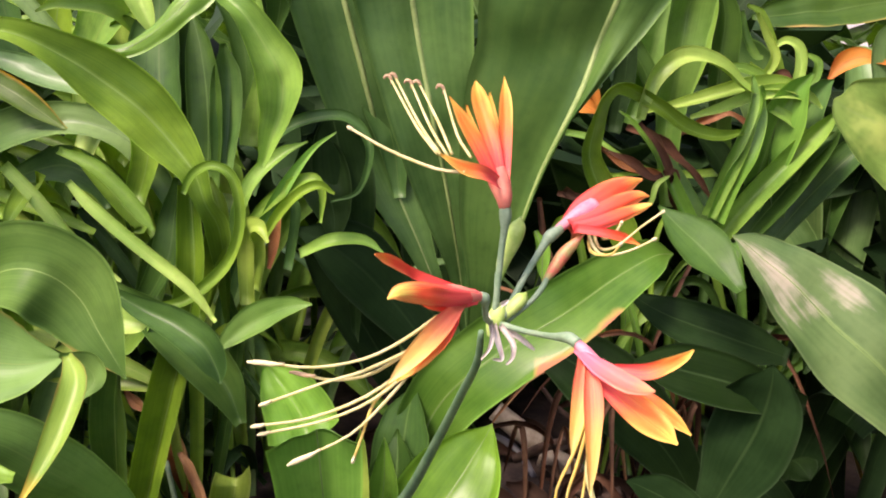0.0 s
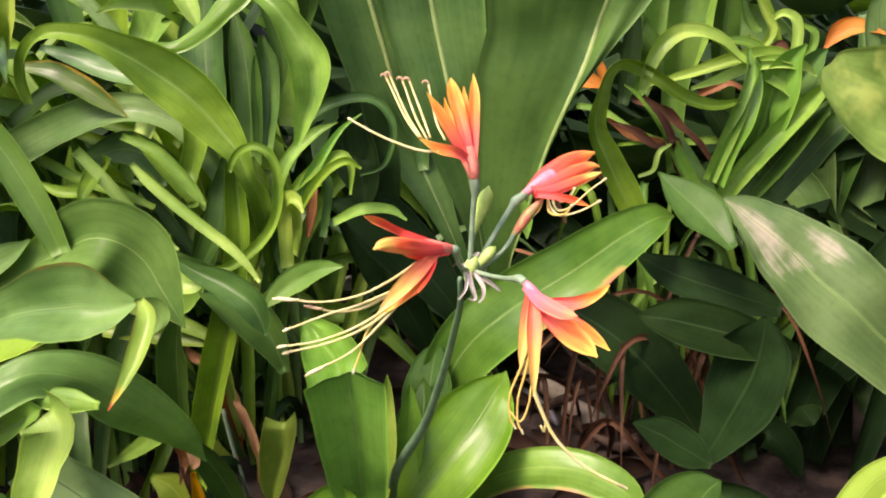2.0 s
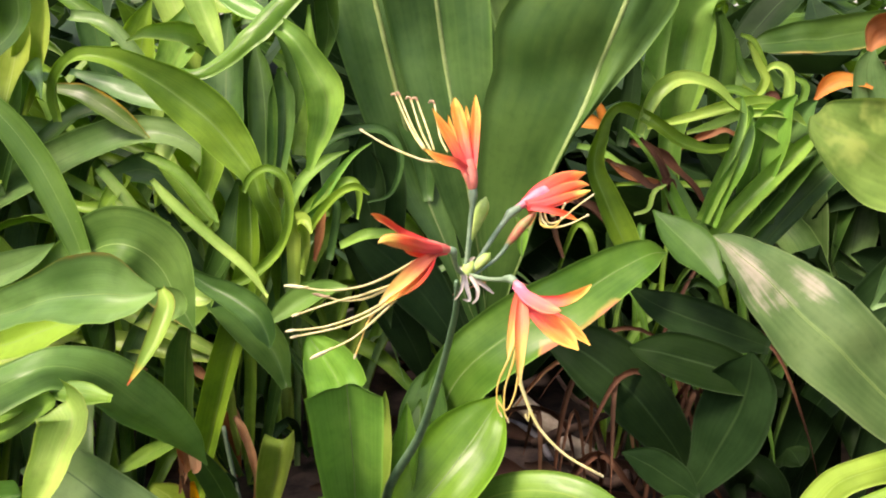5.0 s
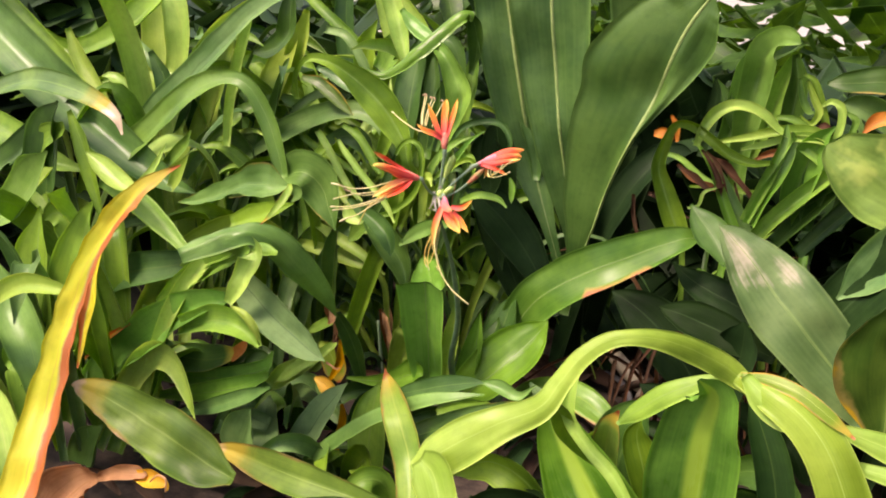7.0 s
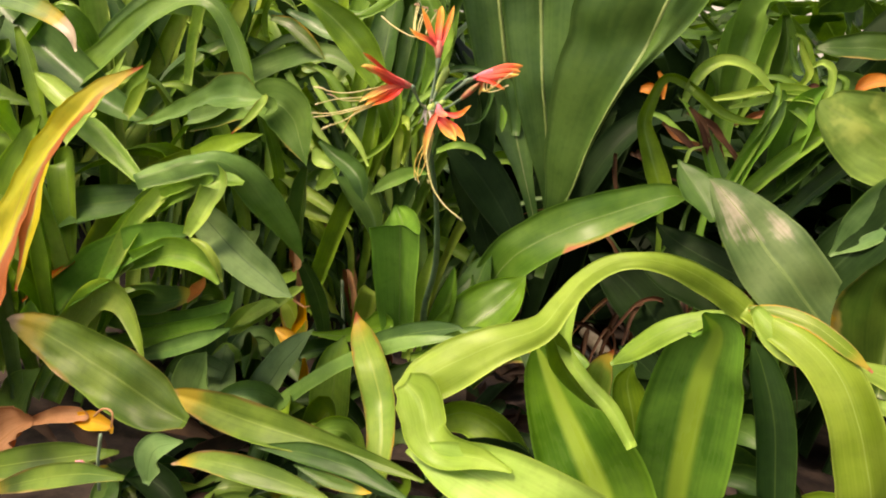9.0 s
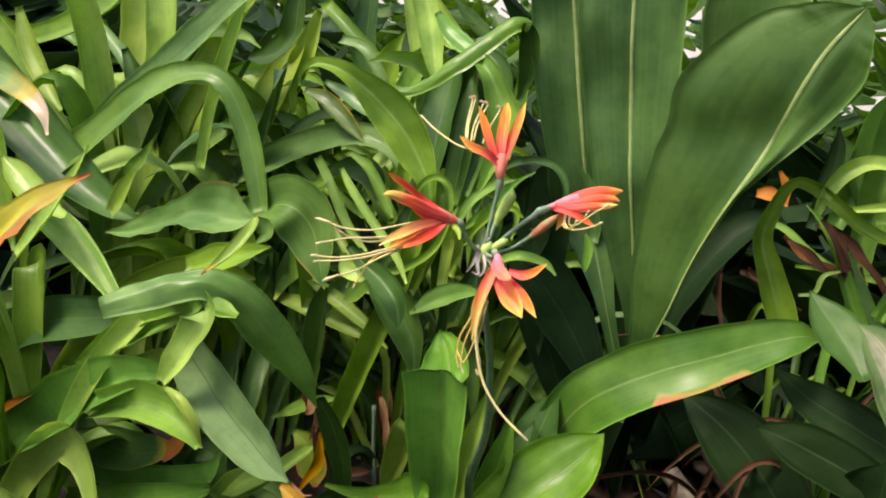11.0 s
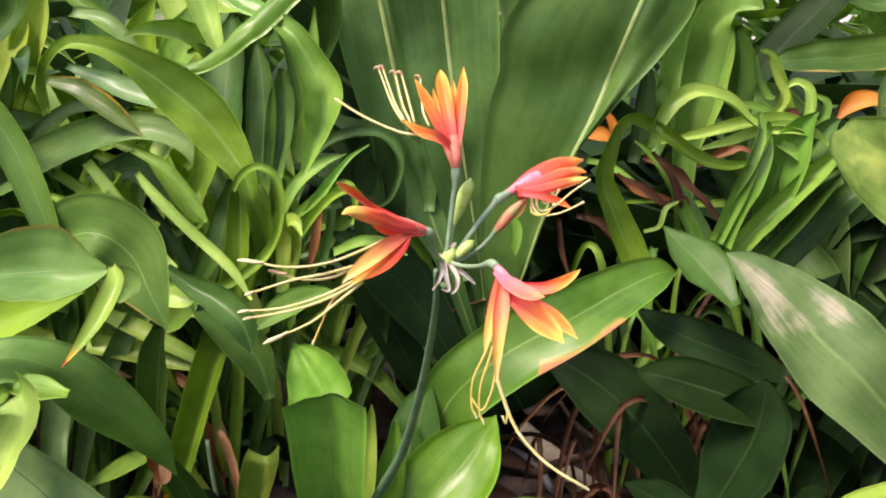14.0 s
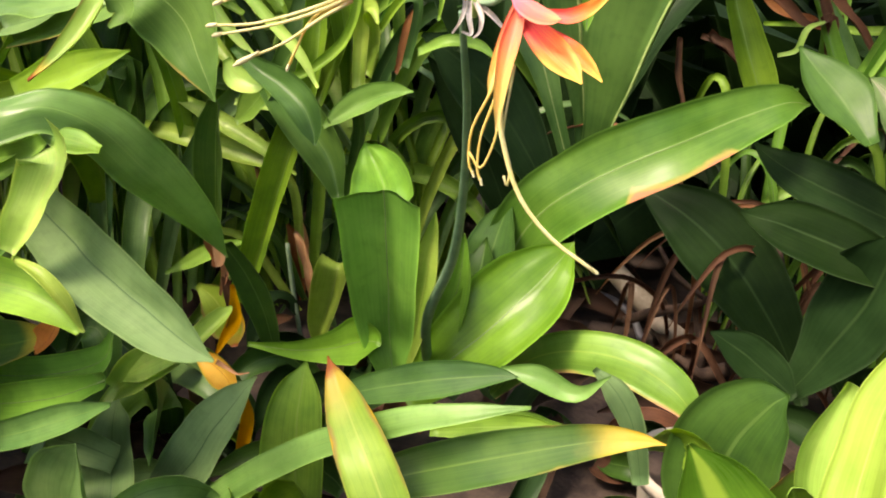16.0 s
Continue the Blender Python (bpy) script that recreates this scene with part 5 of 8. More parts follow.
leaf(strap_clump, FRESH, [(-0.2822, 0.2400, 0.1920, 0.0053), (-0.2697, 0.2400, 0.2079, 0.0240), (-0.2575, 0.2400, 0.2235, 0.0206), (-0.2552, 0.2400, 0.2353, 0.0040)], channel=0.15)
leaf(strap_clump, DRY, [(-0.3931, 0.3200, 0.1135, 0.0032), (-0.3779, 0.3200, 0.1137, 0.0086), (-0.3647, 0.3200, 0.1136, 0.0021)], channel=0.4)
leaf(strap_clump, DRY, [(-0.3063, 0.3000, 0.1369, 0.0031), (-0.2977, 0.3000, 0.1277, 0.0092), (-0.2892, 0.3000, 0.1200, 0.0020)], channel=0.4)
leaf(folded_plant, STRAP_DARK, [(-0.2816, 0.1200, 0.2380, 0.0140), (-0.2728, 0.1200, 0.2505, 0.0246), (-0.2770, 0.1300, 0.2204, 0.0239), (-0.2852, 0.1400, 0.1960, 0.0109)], channel=0.2)
tube("stalk", STALK, [(-0.1000, 0.2700, -0.0300, 0.0043), (-0.0960, 0.2350, 0.0450, 0.0039), (-0.0815, 0.1900, 0.1071, 0.0036), (-0.0493, 0.1400, 0.1765, 0.0030), (-0.0267, 0.0850, 0.2414, 0.0022), (-0.0121, 0.0400, 0.2874, 0.0017), (-0.0045, 0.0120, 0.3129, 0.0014), (-0.0027, 0.0000, 0.3292, 0.0010)], lily, "bluish green flower stalk", sides=12)
tube("pedicel", PEDICEL, [(0.0014, 0.0000, 0.3328, 0.0012), (0.0017, 0.0000, 0.3447, 0.0011), (0.0022, 0.0000, 0.3580, 0.0011), (0.0027, 0.0000, 0.3646, 0.0013), (0.0027, 0.0000, 0.3689, 0.0021), (0.0022, 0.0000, 0.3732, 0.0018)], lily, "grey-green flower pedicel", sides=8)
top_flower = tube("flower", THROAT_RED, [(0.0023, 0.0000, 0.3717, 0.0019), (0.0017, 0.0000, 0.3753, 0.0028), (-0.0002, 0.0020, 0.3798, 0.0036), (-0.0017, 0.0030, 0.3830, 0.0032)], lily, "open orange-red flower with upright petals", sides=10)
petal(top_flower, ORANGE_PETAL, [(0.0005, 0.0040, 0.3769, 0.0027), (-0.0027, 0.0120, 0.3899, 0.0043), (-0.0056, 0.0200, 0.3998, 0.0031), (-0.0065, 0.0220, 0.4057, 0.0006)])
petal(top_flower, ORANGE_PETAL, [(-0.0009, 0.0040, 0.3768, 0.0027), (-0.0071, 0.0100, 0.3876, 0.0041), (-0.0114, 0.0140, 0.3954, 0.0030), (-0.0132, 0.0150, 0.4016, 0.0006)])
petal(top_flower, ORANGE_PETAL, [(0.0010, 0.0000, 0.3773, 0.0032), (-0.0033, 0.0050, 0.3904, 0.0052), (-0.0082, 0.0120, 0.4017, 0.0059), (-0.0099, 0.0140, 0.4065, 0.0041), (-0.0109, 0.0160, 0.4095, 0.0006)])
petal(top_flower, ORANGE_PETAL, [(0.0021, 0.0000, 0.3775, 0.0027), (0.0006, 0.0080, 0.3919, 0.0043), (-0.0006, 0.0140, 0.4036, 0.0041), (-0.0018, 0.0180, 0.4113, 0.0004)])
petal(top_flower, ORANGE_PETAL, [(0.0001, 0.0000, 0.3772, 0.0029), (-0.0057, -0.0020, 0.3882, 0.0044), (-0.0119, -0.0020, 0.3980, 0.0042), (-0.0168, -0.0020, 0.4055, 0.0005)])
petal(top_flower, ORANGE_PETAL, [(0.0006, 0.0000, 0.3787, 0.0040), (-0.0039, -0.0080, 0.3831, 0.0050), (-0.0098, -0.0120, 0.3852, 0.0046), (-0.0170, -0.0140, 0.3893, 0.0008)])
tube("filament", FILAMENT, [(-0.0097, -0.0120, 0.3840, 0.0006), (-0.0186, -0.0120, 0.3845, 0.0005), (-0.0336, -0.0100, 0.3889, 0.0005), (-0.0462, -0.0080, 0.3945, 0.0004)], top_flower, sides=6, steps=3)
tube("anther", ANTHER, [(-0.0452, -0.0080, 0.3944, 0.0001), (-0.0458, -0.0080, 0.3943, 0.0006), (-0.0468, -0.0080, 0.3948, 0.0006), (-0.0472, -0.0080, 0.3948, 0.0001)], top_flower, sides=6, steps=2)
tube("filament", FILAMENT, [(-0.0194, -0.0040, 0.3879, 0.0006), (-0.0283, 0.0080, 0.3944, 0.0005), (-0.0418, 0.0300, 0.4074, 0.0004)], top_flower, sides=6, steps=3)
tube("anther", BROWN_ANTHER, [(-0.0419, 0.0300, 0.4060, 0.0002), (-0.0416, 0.0300, 0.4074, 0.0006), (-0.0425, 0.0300, 0.4087, 0.0007), (-0.0438, 0.0300, 0.4086, 0.0006), (-0.0443, 0.0300, 0.4076, 0.0002)], top_flower, "small curled brown anther", sides=6, steps=2)
tube("filament", FILAMENT, [(-0.0184, -0.0040, 0.3876, 0.0006), (-0.0272, 0.0080, 0.3950, 0.0005), (-0.0401, 0.0300, 0.4080, 0.0004)], top_flower, sides=6, steps=3)
tube("anther", BROWN_ANTHER, [(-0.0396, 0.0300, 0.4066, 0.0002), (-0.0399, 0.0300, 0.4080, 0.0006), (-0.0408, 0.0300, 0.4093, 0.0007), (-0.0421, 0.0300, 0.4092, 0.0006), (-0.0426, 0.0300, 0.4082, 0.0002)], top_flower, "small curled brown anther", sides=6, steps=2)
tube("filament", FILAMENT, [(-0.0161, -0.0040, 0.3874, 0.0005), (-0.0238, 0.0080, 0.3945, 0.0005), (-0.0345, 0.0300, 0.4062, 0.0004)], top_flower, sides=6, steps=3)
tube("anther", BROWN_ANTHER, [(-0.0347, 0.0300, 0.4048, 0.0002), (-0.0344, 0.0300, 0.4062, 0.0006), (-0.0353, 0.0300, 0.4075, 0.0007), (-0.0366, 0.0300, 0.4074, 0.0006), (-0.0371, 0.0300, 0.4064, 0.0002)], top_flower, "small curled brown anther", sides=6, steps=2)
tube("filament", FILAMENT, [(-0.0148, -0.0040, 0.3880, 0.0005), (-0.0214, 0.0080, 0.3965, 0.0005), (-0.0315, 0.0300, 0.4061, 0.0004)], top_flower, sides=6, steps=3)
tube("anther", BROWN_ANTHER, [(-0.0311, 0.0300, 0.4047, 0.0002), (-0.0314, 0.0300, 0.4061, 0.0006), (-0.0323, 0.0300, 0.4074, 0.0007), (-0.0336, 0.0300, 0.4073, 0.0006), (-0.0341, 0.0300, 0.4063, 0.0002)], top_flower, "small curled brown anther", sides=6, steps=2)
tube("filament", FILAMENT, [(-0.0089, -0.0040, 0.3875, 0.0005), (-0.0151, 0.0080, 0.3929, 0.0005), (-0.0231, 0.0300, 0.4051, 0.0004)], top_flower, sides=6, steps=3)
tube("anther", BROWN_ANTHER, [(-0.0234, 0.0300, 0.4037, 0.0002), (-0.0231, 0.0300, 0.4051, 0.0006), (-0.0240, 0.0300, 0.4064, 0.0007), (-0.0253, 0.0300, 0.4063, 0.0006), (-0.0258, 0.0300, 0.4053, 0.0002)], top_flower, "small curled brown anther", sides=6, steps=2)
tube("pedicel", PEDICEL, [(0.0005, 0.0000, 0.3326, 0.0011), (-0.0005, -0.0120, 0.3384, 0.0010), (-0.0004, -0.0200, 0.3450, 0.0011), (-0.0003, -0.0240, 0.3487, 0.0018), (-0.0018, -0.0250, 0.3498, 0.0016)], lily, "grey-green flower pedicel", sides=8)
left_flower = tube("flower", THROAT_RED, [(-0.0008, -0.0240, 0.3494, 0.0012), (-0.0036, -0.0270, 0.3502, 0.0021), (-0.0076, -0.0310, 0.3515, 0.0030), (-0.0103, -0.0340, 0.3525, 0.0029)], lily, "nodding red flower with long cream stamens", sides=10)
petal(left_flower, RED_PETAL, [(-0.0033, -0.0260, 0.3502, 0.0021), (-0.0127, -0.0280, 0.3533, 0.0028), (-0.0203, -0.0320, 0.3569, 0.0034), (-0.0228, -0.0400, 0.3611, 0.0043), (-0.0250, -0.0470, 0.3647, 0.0036), (-0.0266, -0.0500, 0.3665, 0.0023), (-0.0274, -0.0520, 0.3677, 0.0005)], channel=0.2)
petal(left_flower, RED_PETAL, [(-0.0031, -0.0260, 0.3489, 0.0039), (-0.0085, -0.0250, 0.3478, 0.0046), (-0.0101, -0.0300, 0.3426, 0.0059), (-0.0127, -0.0370, 0.3382, 0.0058), (-0.0178, -0.0420, 0.3344, 0.0044), (-0.0212, -0.0450, 0.3317, 0.0006)], channel=0.3)
petal(left_flower, ORANGE_PETAL, [(-0.0072, -0.0280, 0.3486, 0.0032), (-0.0095, -0.0400, 0.3441, 0.0050), (-0.0132, -0.0460, 0.3393, 0.0049), (-0.0174, -0.0500, 0.3355, 0.0036), (-0.0207, -0.0520, 0.3324, 0.0005)], channel=0.3)
petal(left_flower, CREAM_PETAL, [(-0.0062, -0.0300, 0.3492, 0.0031), (-0.0108, -0.0430, 0.3454, 0.0059), (-0.0154, -0.0500, 0.3409, 0.0056), (-0.0191, -0.0550, 0.3372, 0.0032), (-0.0220, -0.0570, 0.3339, 0.0005)], channel=0.25)
petal(left_flower, RED_PETAL, [(-0.0022, -0.0270, 0.3500, 0.0038), (-0.0091, -0.0330, 0.3507, 0.0061), (-0.0142, -0.0400, 0.3525, 0.0047), (-0.0181, -0.0450, 0.3549, 0.0008)], channel=-0.3)
petal(left_flower, GOLD_PETAL, [(-0.0021, -0.0270, 0.3510, 0.0041), (-0.0084, -0.0370, 0.3537, 0.0064), (-0.0132, -0.0470, 0.3572, 0.0068), (-0.0182, -0.0540, 0.3592, 0.0054), (-0.0204, -0.0580, 0.3596, 0.0034), (-0.0222, -0.0600, 0.3585, 0.0006)], channel=-0.35)
tube("filament", FILAMENT, [(-0.0120, -0.0400, 0.3478, 0.0006), (-0.0196, -0.0500, 0.3437, 0.0005), (-0.0289, -0.0560, 0.3397, 0.0004), (-0.0414, -0.0600, 0.3376, 0.0004), (-0.0536, -0.0630, 0.3387, 0.0003)], left_flower, sides=6, steps=3)
tube("anther", ANTHER, [(-0.0487, -0.0630, 0.3390, 0.0001), (-0.0516, -0.0630, 0.3387, 0.0007), (-0.0566, -0.0630, 0.3387, 0.0007), (-0.0586, -0.0630, 0.3385, 0.0001)], left_flower, sides=6, steps=2)
tube("filament", FILAMENT, [(-0.0147, -0.0420, 0.3417, 0.0006), (-0.0263, -0.0520, 0.3346, 0.0005), (-0.0363, -0.0570, 0.3332, 0.0004), (-0.0445, -0.0600, 0.3353, 0.0003)], left_flower, sides=6, steps=3)
tube("anther", BROWN_ANTHER, [(-0.0410, -0.0600, 0.3353, 0.0001), (-0.0431, -0.0600, 0.3351, 0.0006), (-0.0466, -0.0600, 0.3355, 0.0006), (-0.0481, -0.0600, 0.3355, 0.0001)], left_flower, sides=6, steps=2)
tube("filament", FILAMENT, [(-0.0162, -0.0430, 0.3396, 0.0006), (-0.0291, -0.0550, 0.3358, 0.0005), (-0.0389, -0.0600, 0.3334, 0.0004), (-0.0537, -0.0630, 0.3272, 0.0003)], left_flower, sides=6, steps=3)
tube("anther", ANTHER, [(-0.0521, -0.0630, 0.3283, 0.0001), (-0.0530, -0.0630, 0.3275, 0.0006), (-0.0547, -0.0630, 0.3268, 0.0006), (-0.0554, -0.0630, 0.3263, 0.0001)], left_flower, sides=6, steps=2)
tube("filament", FILAMENT, [(-0.0170, -0.0450, 0.3353, 0.0006), (-0.0284, -0.0550, 0.3284, 0.0005), (-0.0425, -0.0600, 0.3228, 0.0004), (-0.0559, -0.0630, 0.3204, 0.0003)], left_flower, sides=6, steps=3)
tube("anther", ANTHER, [(-0.0540, -0.0630, 0.3212, 0.0001), (-0.0551, -0.0630, 0.3206, 0.0006), (-0.0571, -0.0630, 0.3201, 0.0006), (-0.0579, -0.0630, 0.3197, 0.0001)], left_flower, sides=6, steps=2)
tube("filament", FILAMENT, [(-0.0169, -0.0450, 0.3343, 0.0006), (-0.0263, -0.0550, 0.3278, 0.0005), (-0.0381, -0.0600, 0.3227, 0.0004), (-0.0546, -0.0620, 0.3178, 0.0003)], left_flower, sides=6, steps=3)
tube("anther", ANTHER, [(-0.0529, -0.0620, 0.3187, 0.0001), (-0.0539, -0.0620, 0.3180, 0.0006), (-0.0557, -0.0620, 0.3174, 0.0006), (-0.0564, -0.0620, 0.3170, 0.0001)], left_flower, sides=6, steps=2)
tube("filament", FILAMENT, [(-0.0183, -0.0460, 0.3322, 0.0006), (-0.0240, -0.0550, 0.3263, 0.0005), (-0.0314, -0.0600, 0.3192, 0.0004), (-0.0432, -0.0630, 0.3125, 0.0003)], left_flower, sides=6, steps=3)
tube("anther", ANTHER, [(-0.0387, -0.0630, 0.3155, 0.0001), (-0.0414, -0.0630, 0.3135, 0.0007), (-0.0459, -0.0630, 0.3109, 0.0008), (-0.0477, -0.0630, 0.3096, 0.0001)], left_flower, sides=6, steps=2)
tube("filament", YELLOW_FILAMENT, [(-0.0209, -0.0450, 0.3315, 0.0006), (-0.0262, -0.0540, 0.3266, 0.0005), (-0.0282, -0.0580, 0.3193, 0.0004), (-0.0303, -0.0600, 0.3118, 0.0003)], left_flower, sides=6, steps=3)
tube("anther", ANTHER, [(-0.0301, -0.0600, 0.3130, 0.0001), (-0.0302, -0.0600, 0.3121, 0.0005), (-0.0305, -0.0600, 0.3114, 0.0005), (-0.0306, -0.0600, 0.3108, 0.0001)], left_flower, sides=6, steps=2)
tube("pedicel", PEDICEL, [(0.0042, 0.0000, 0.3351, 0.0012), (0.0101, 0.0100, 0.3467, 0.0011), (0.0153, 0.0190, 0.3555, 0.0014), (0.0172, 0.0210, 0.3583, 0.0022), (0.0208, 0.0240, 0.3608, 0.0016)], lily, "grey-green flower pedicel", sides=8)
right_flower = tube("flower", THROAT_PINK, [(0.0188, 0.0230, 0.3597, 0.0015), (0.0233, 0.0270, 0.3629, 0.0021), (0.0280, 0.0300, 0.3658, 0.0032), (0.0318, 0.0330, 0.3674, 0.0034)], lily, "half-open coral-red flower with protruding stamens", sides=10)
petal(right_flower, RED_PETAL, [(0.0229, 0.0260, 0.3635, 0.0044), (0.0289, 0.0330, 0.3679, 0.0085), (0.0368, 0.0390, 0.3726, 0.0086), (0.0439, 0.0440, 0.3752, 0.0061), (0.0486, 0.0470, 0.3761, 0.0010)], channel=-0.35)
petal(right_flower, RED_PETAL, [(0.0236, 0.0240, 0.3628, 0.0043), (0.0318, 0.0280, 0.3662, 0.0067), (0.0408, 0.0330, 0.3702, 0.0067), (0.0473, 0.0380, 0.3719, 0.0044), (0.0509, 0.0400, 0.3713, 0.0008)], channel=-0.35)
petal(right_flower, GOLD_PETAL, [(0.0244, 0.0220, 0.3621, 0.0040), (0.0325, 0.0240, 0.3638, 0.0051), (0.0415, 0.0290, 0.3667, 0.0051), (0.0486, 0.0340, 0.3686, 0.0032), (0.0519, 0.0360, 0.3695, 0.0006)], channel=-0.3)
petal(right_flower, RED_PETAL, [(0.0254, 0.0210, 0.3618, 0.0032), (0.0353, 0.0200, 0.3612, 0.0033), (0.0425, 0.0220, 0.3594, 0.0032), (0.0478, 0.0240, 0.3572, 0.0006)], channel=0.25)
petal(right_flower, CREAM_PETAL, [(0.0234, 0.0300, 0.3612, 0.0028), (0.0261, 0.0300, 0.3577, 0.0036), (0.0256, 0.0300, 0.3532, 0.0028), (0.0242, 0.0300, 0.3497, 0.0006)], channel=0.3)
tube("filament", FILAMENT, [(0.0292, 0.0260, 0.3628, 0.0006), (0.0318, 0.0220, 0.3564, 0.0006), (0.0362, 0.0200, 0.3534, 0.0005), (0.0443, 0.0200, 0.3558, 0.0004), (0.0519, 0.0200, 0.3604, 0.0004)], right_flower, sides=6, steps=3)
tube("anther", ANTHER, [(0.0509, 0.0200, 0.3603, 0.0001), (0.0515, 0.0200, 0.3602, 0.0006), (0.0524, 0.0200, 0.3607, 0.0006), (0.0528, 0.0200, 0.3607, 0.0001)], right_flower, sides=6, steps=2)
tube("filament", FILAMENT, [(0.0314, 0.0270, 0.3625, 0.0006), (0.0340, 0.0230, 0.3553, 0.0006), (0.0398, 0.0200, 0.3569, 0.0005), (0.0468, 0.0200, 0.3640, 0.0004), (0.0535, 0.0200, 0.3699, 0.0004)], right_flower, sides=6, steps=3)
tube("anther", ANTHER, [(0.0528, 0.0200, 0.3697, 0.0001), (0.0533, 0.0200, 0.3696, 0.0005), (0.0539, 0.0200, 0.3702, 0.0005), (0.0542, 0.0200, 0.3702, 0.0001)], right_flower, sides=6, steps=2)
tube("filament", YELLOW_FILAMENT, [(0.0305, 0.0260, 0.3621, 0.0006), (0.0313, 0.0220, 0.3541, 0.0006), (0.0378, 0.0180, 0.3544, 0.0005), (0.0407, 0.0160, 0.3587, 0.0004)], right_flower, sides=6, steps=3)
tube("anther", ANTHER, [(0.0401, 0.0160, 0.3584, 0.0001), (0.0405, 0.0160, 0.3584, 0.0006), (0.0410, 0.0160, 0.3592, 0.0006), (0.0412, 0.0160, 0.3592, 0.0001)], right_flower, sides=6, steps=2)
tube("filament", FILAMENT, [(0.0331, 0.0300, 0.3624, 0.0006), (0.0357, 0.0270, 0.3575, 0.0006), (0.0396, 0.0270, 0.3604, 0.0005), (0.0411, 0.0270, 0.3636, 0.0004)], right_flower, sides=6, steps=3)
tube("anther", ANTHER, [(0.0407, 0.0270, 0.3632, 0.0001), (0.0410, 0.0270, 0.3633, 0.0006), (0.0414, 0.0270, 0.3641, 0.0006), (0.0416, 0.0270, 0.3642, 0.0001)], right_flower, sides=6, steps=2)
tube("pedicel", PEDICEL, [(0.0039, -0.0020, 0.3332, 0.0011), (0.0119, -0.0100, 0.3346, 0.0009), (0.0199, -0.0220, 0.3383, 0.0010), (0.0247, -0.0300, 0.3414, 0.0017), (0.0275, -0.0330, 0.3410, 0.0017)], lily, "grey-green flower pedicel", sides=8)
low_flower = tube("flower", THROAT_PINK, [(0.0257, -0.0310, 0.3414, 0.0013), (0.0292, -0.0340, 0.3396, 0.0019), (0.0323, -0.0370, 0.3366, 0.0026), (0.0342, -0.0390, 0.3348, 0.0023)], lily, "hanging open pink and orange flower with trailing filaments", sides=10)
petal(low_flower, PINK_PETAL, [(0.0272, -0.0330, 0.3397, 0.0027), (0.0335, -0.0430, 0.3390, 0.0051), (0.0404, -0.0490, 0.3378, 0.0053), (0.0449, -0.0510, 0.3372, 0.0031), (0.0474, -0.0520, 0.3372, 0.0005)], channel=-0.35)
petal(low_flower, ORANGE_PETAL, [(0.0378, -0.0380, 0.3366, 0.0026), (0.0459, -0.0390, 0.3368, 0.0045), (0.0516, -0.0400, 0.3399, 0.0041), (0.0555, -0.0420, 0.3436, 0.0025), (0.0575, -0.0420, 0.3458, 0.0005)], channel=0.25)
petal(low_flower, ORANGE_PETAL, [(0.0315, -0.0370, 0.3352, 0.0033), (0.0390, -0.0430, 0.3312, 0.0071), (0.0460, -0.0470, 0.3275, 0.0086), (0.0514, -0.0490, 0.3246, 0.0062), (0.0551, -0.0500, 0.3218, 0.0008)], channel=0.2)
petal(low_flower, ORANGE_PETAL, [(0.0381, -0.0350, 0.3321, 0.0030), (0.0481, -0.0410, 0.3285, 0.0055), (0.0548, -0.0440, 0.3255, 0.0038), (0.0593, -0.0450, 0.3224, 0.0005)], channel=0.2)
petal(low_flower, CREAM_PETAL, [(0.0292, -0.0340, 0.3382, 0.0030), (0.0294, -0.0380, 0.3318, 0.0049), (0.0288, -0.0420, 0.3249, 0.0042), (0.0283, -0.0450, 0.3179, 0.0026), (0.0281, -0.0460, 0.3132, 0.0005)], channel=0.3)
petal(low_flower, CREAM_PETAL, [(0.0313, -0.0380, 0.3372, 0.0036), (0.0324, -0.0450, 0.3288, 0.0055), (0.0329, -0.0490, 0.3214, 0.0045), (0.0334, -0.0510, 0.3127, 0.0029), (0.0337, -0.0510, 0.3046, 0.0005)], channel=0.35)
tube("filament", FILAMENT, [(0.0342, -0.0460, 0.3228, 0.0009), (0.0327, -0.0470, 0.3097, 0.0009), (0.0360, -0.0480, 0.2992, 0.0008), (0.0428, -0.0490, 0.2869, 0.0007), (0.0541, -0.0490, 0.2770, 0.0006), (0.0684, -0.0490, 0.2706, 0.0006)], low_flower, sides=6, steps=3)
tube("anther", ANTHER, [(0.0675, -0.0490, 0.2714, 0.0001), (0.0681, -0.0490, 0.2708, 0.0005), (0.0689, -0.0490, 0.2704, 0.0005), (0.0692, -0.0490, 0.2701, 0.0001)], low_flower, sides=6, steps=2)
tube("filament", YELLOW_FILAMENT, [(0.0317, -0.0440, 0.3257, 0.0005), (0.0285, -0.0460, 0.3135, 0.0005), (0.0249, -0.0470, 0.3027, 0.0004), (0.0252, -0.0470, 0.2930, 0.0004), (0.0271, -0.0470, 0.2894, 0.0003)], low_flower, sides=6, steps=3)
tube("anther", ANTHER, [(0.0267, -0.0470, 0.2905, 0.0001), (0.0269, -0.0470, 0.2897, 0.0004), (0.0273, -0.0470, 0.2890, 0.0004), (0.0275, -0.0470, 0.2886, 0.0001)], low_flower, sides=6, steps=2)
tube("filament", YELLOW_FILAMENT, [(0.0322, -0.0440, 0.3248, 0.0005), (0.0299, -0.0460, 0.3109, 0.0005), (0.0279, -0.0470, 0.3013, 0.0004), (0.0281, -0.0470, 0.2916, 0.0004), (0.0299, -0.0470, 0.2876, 0.0003)], low_flower, sides=6, steps=3)
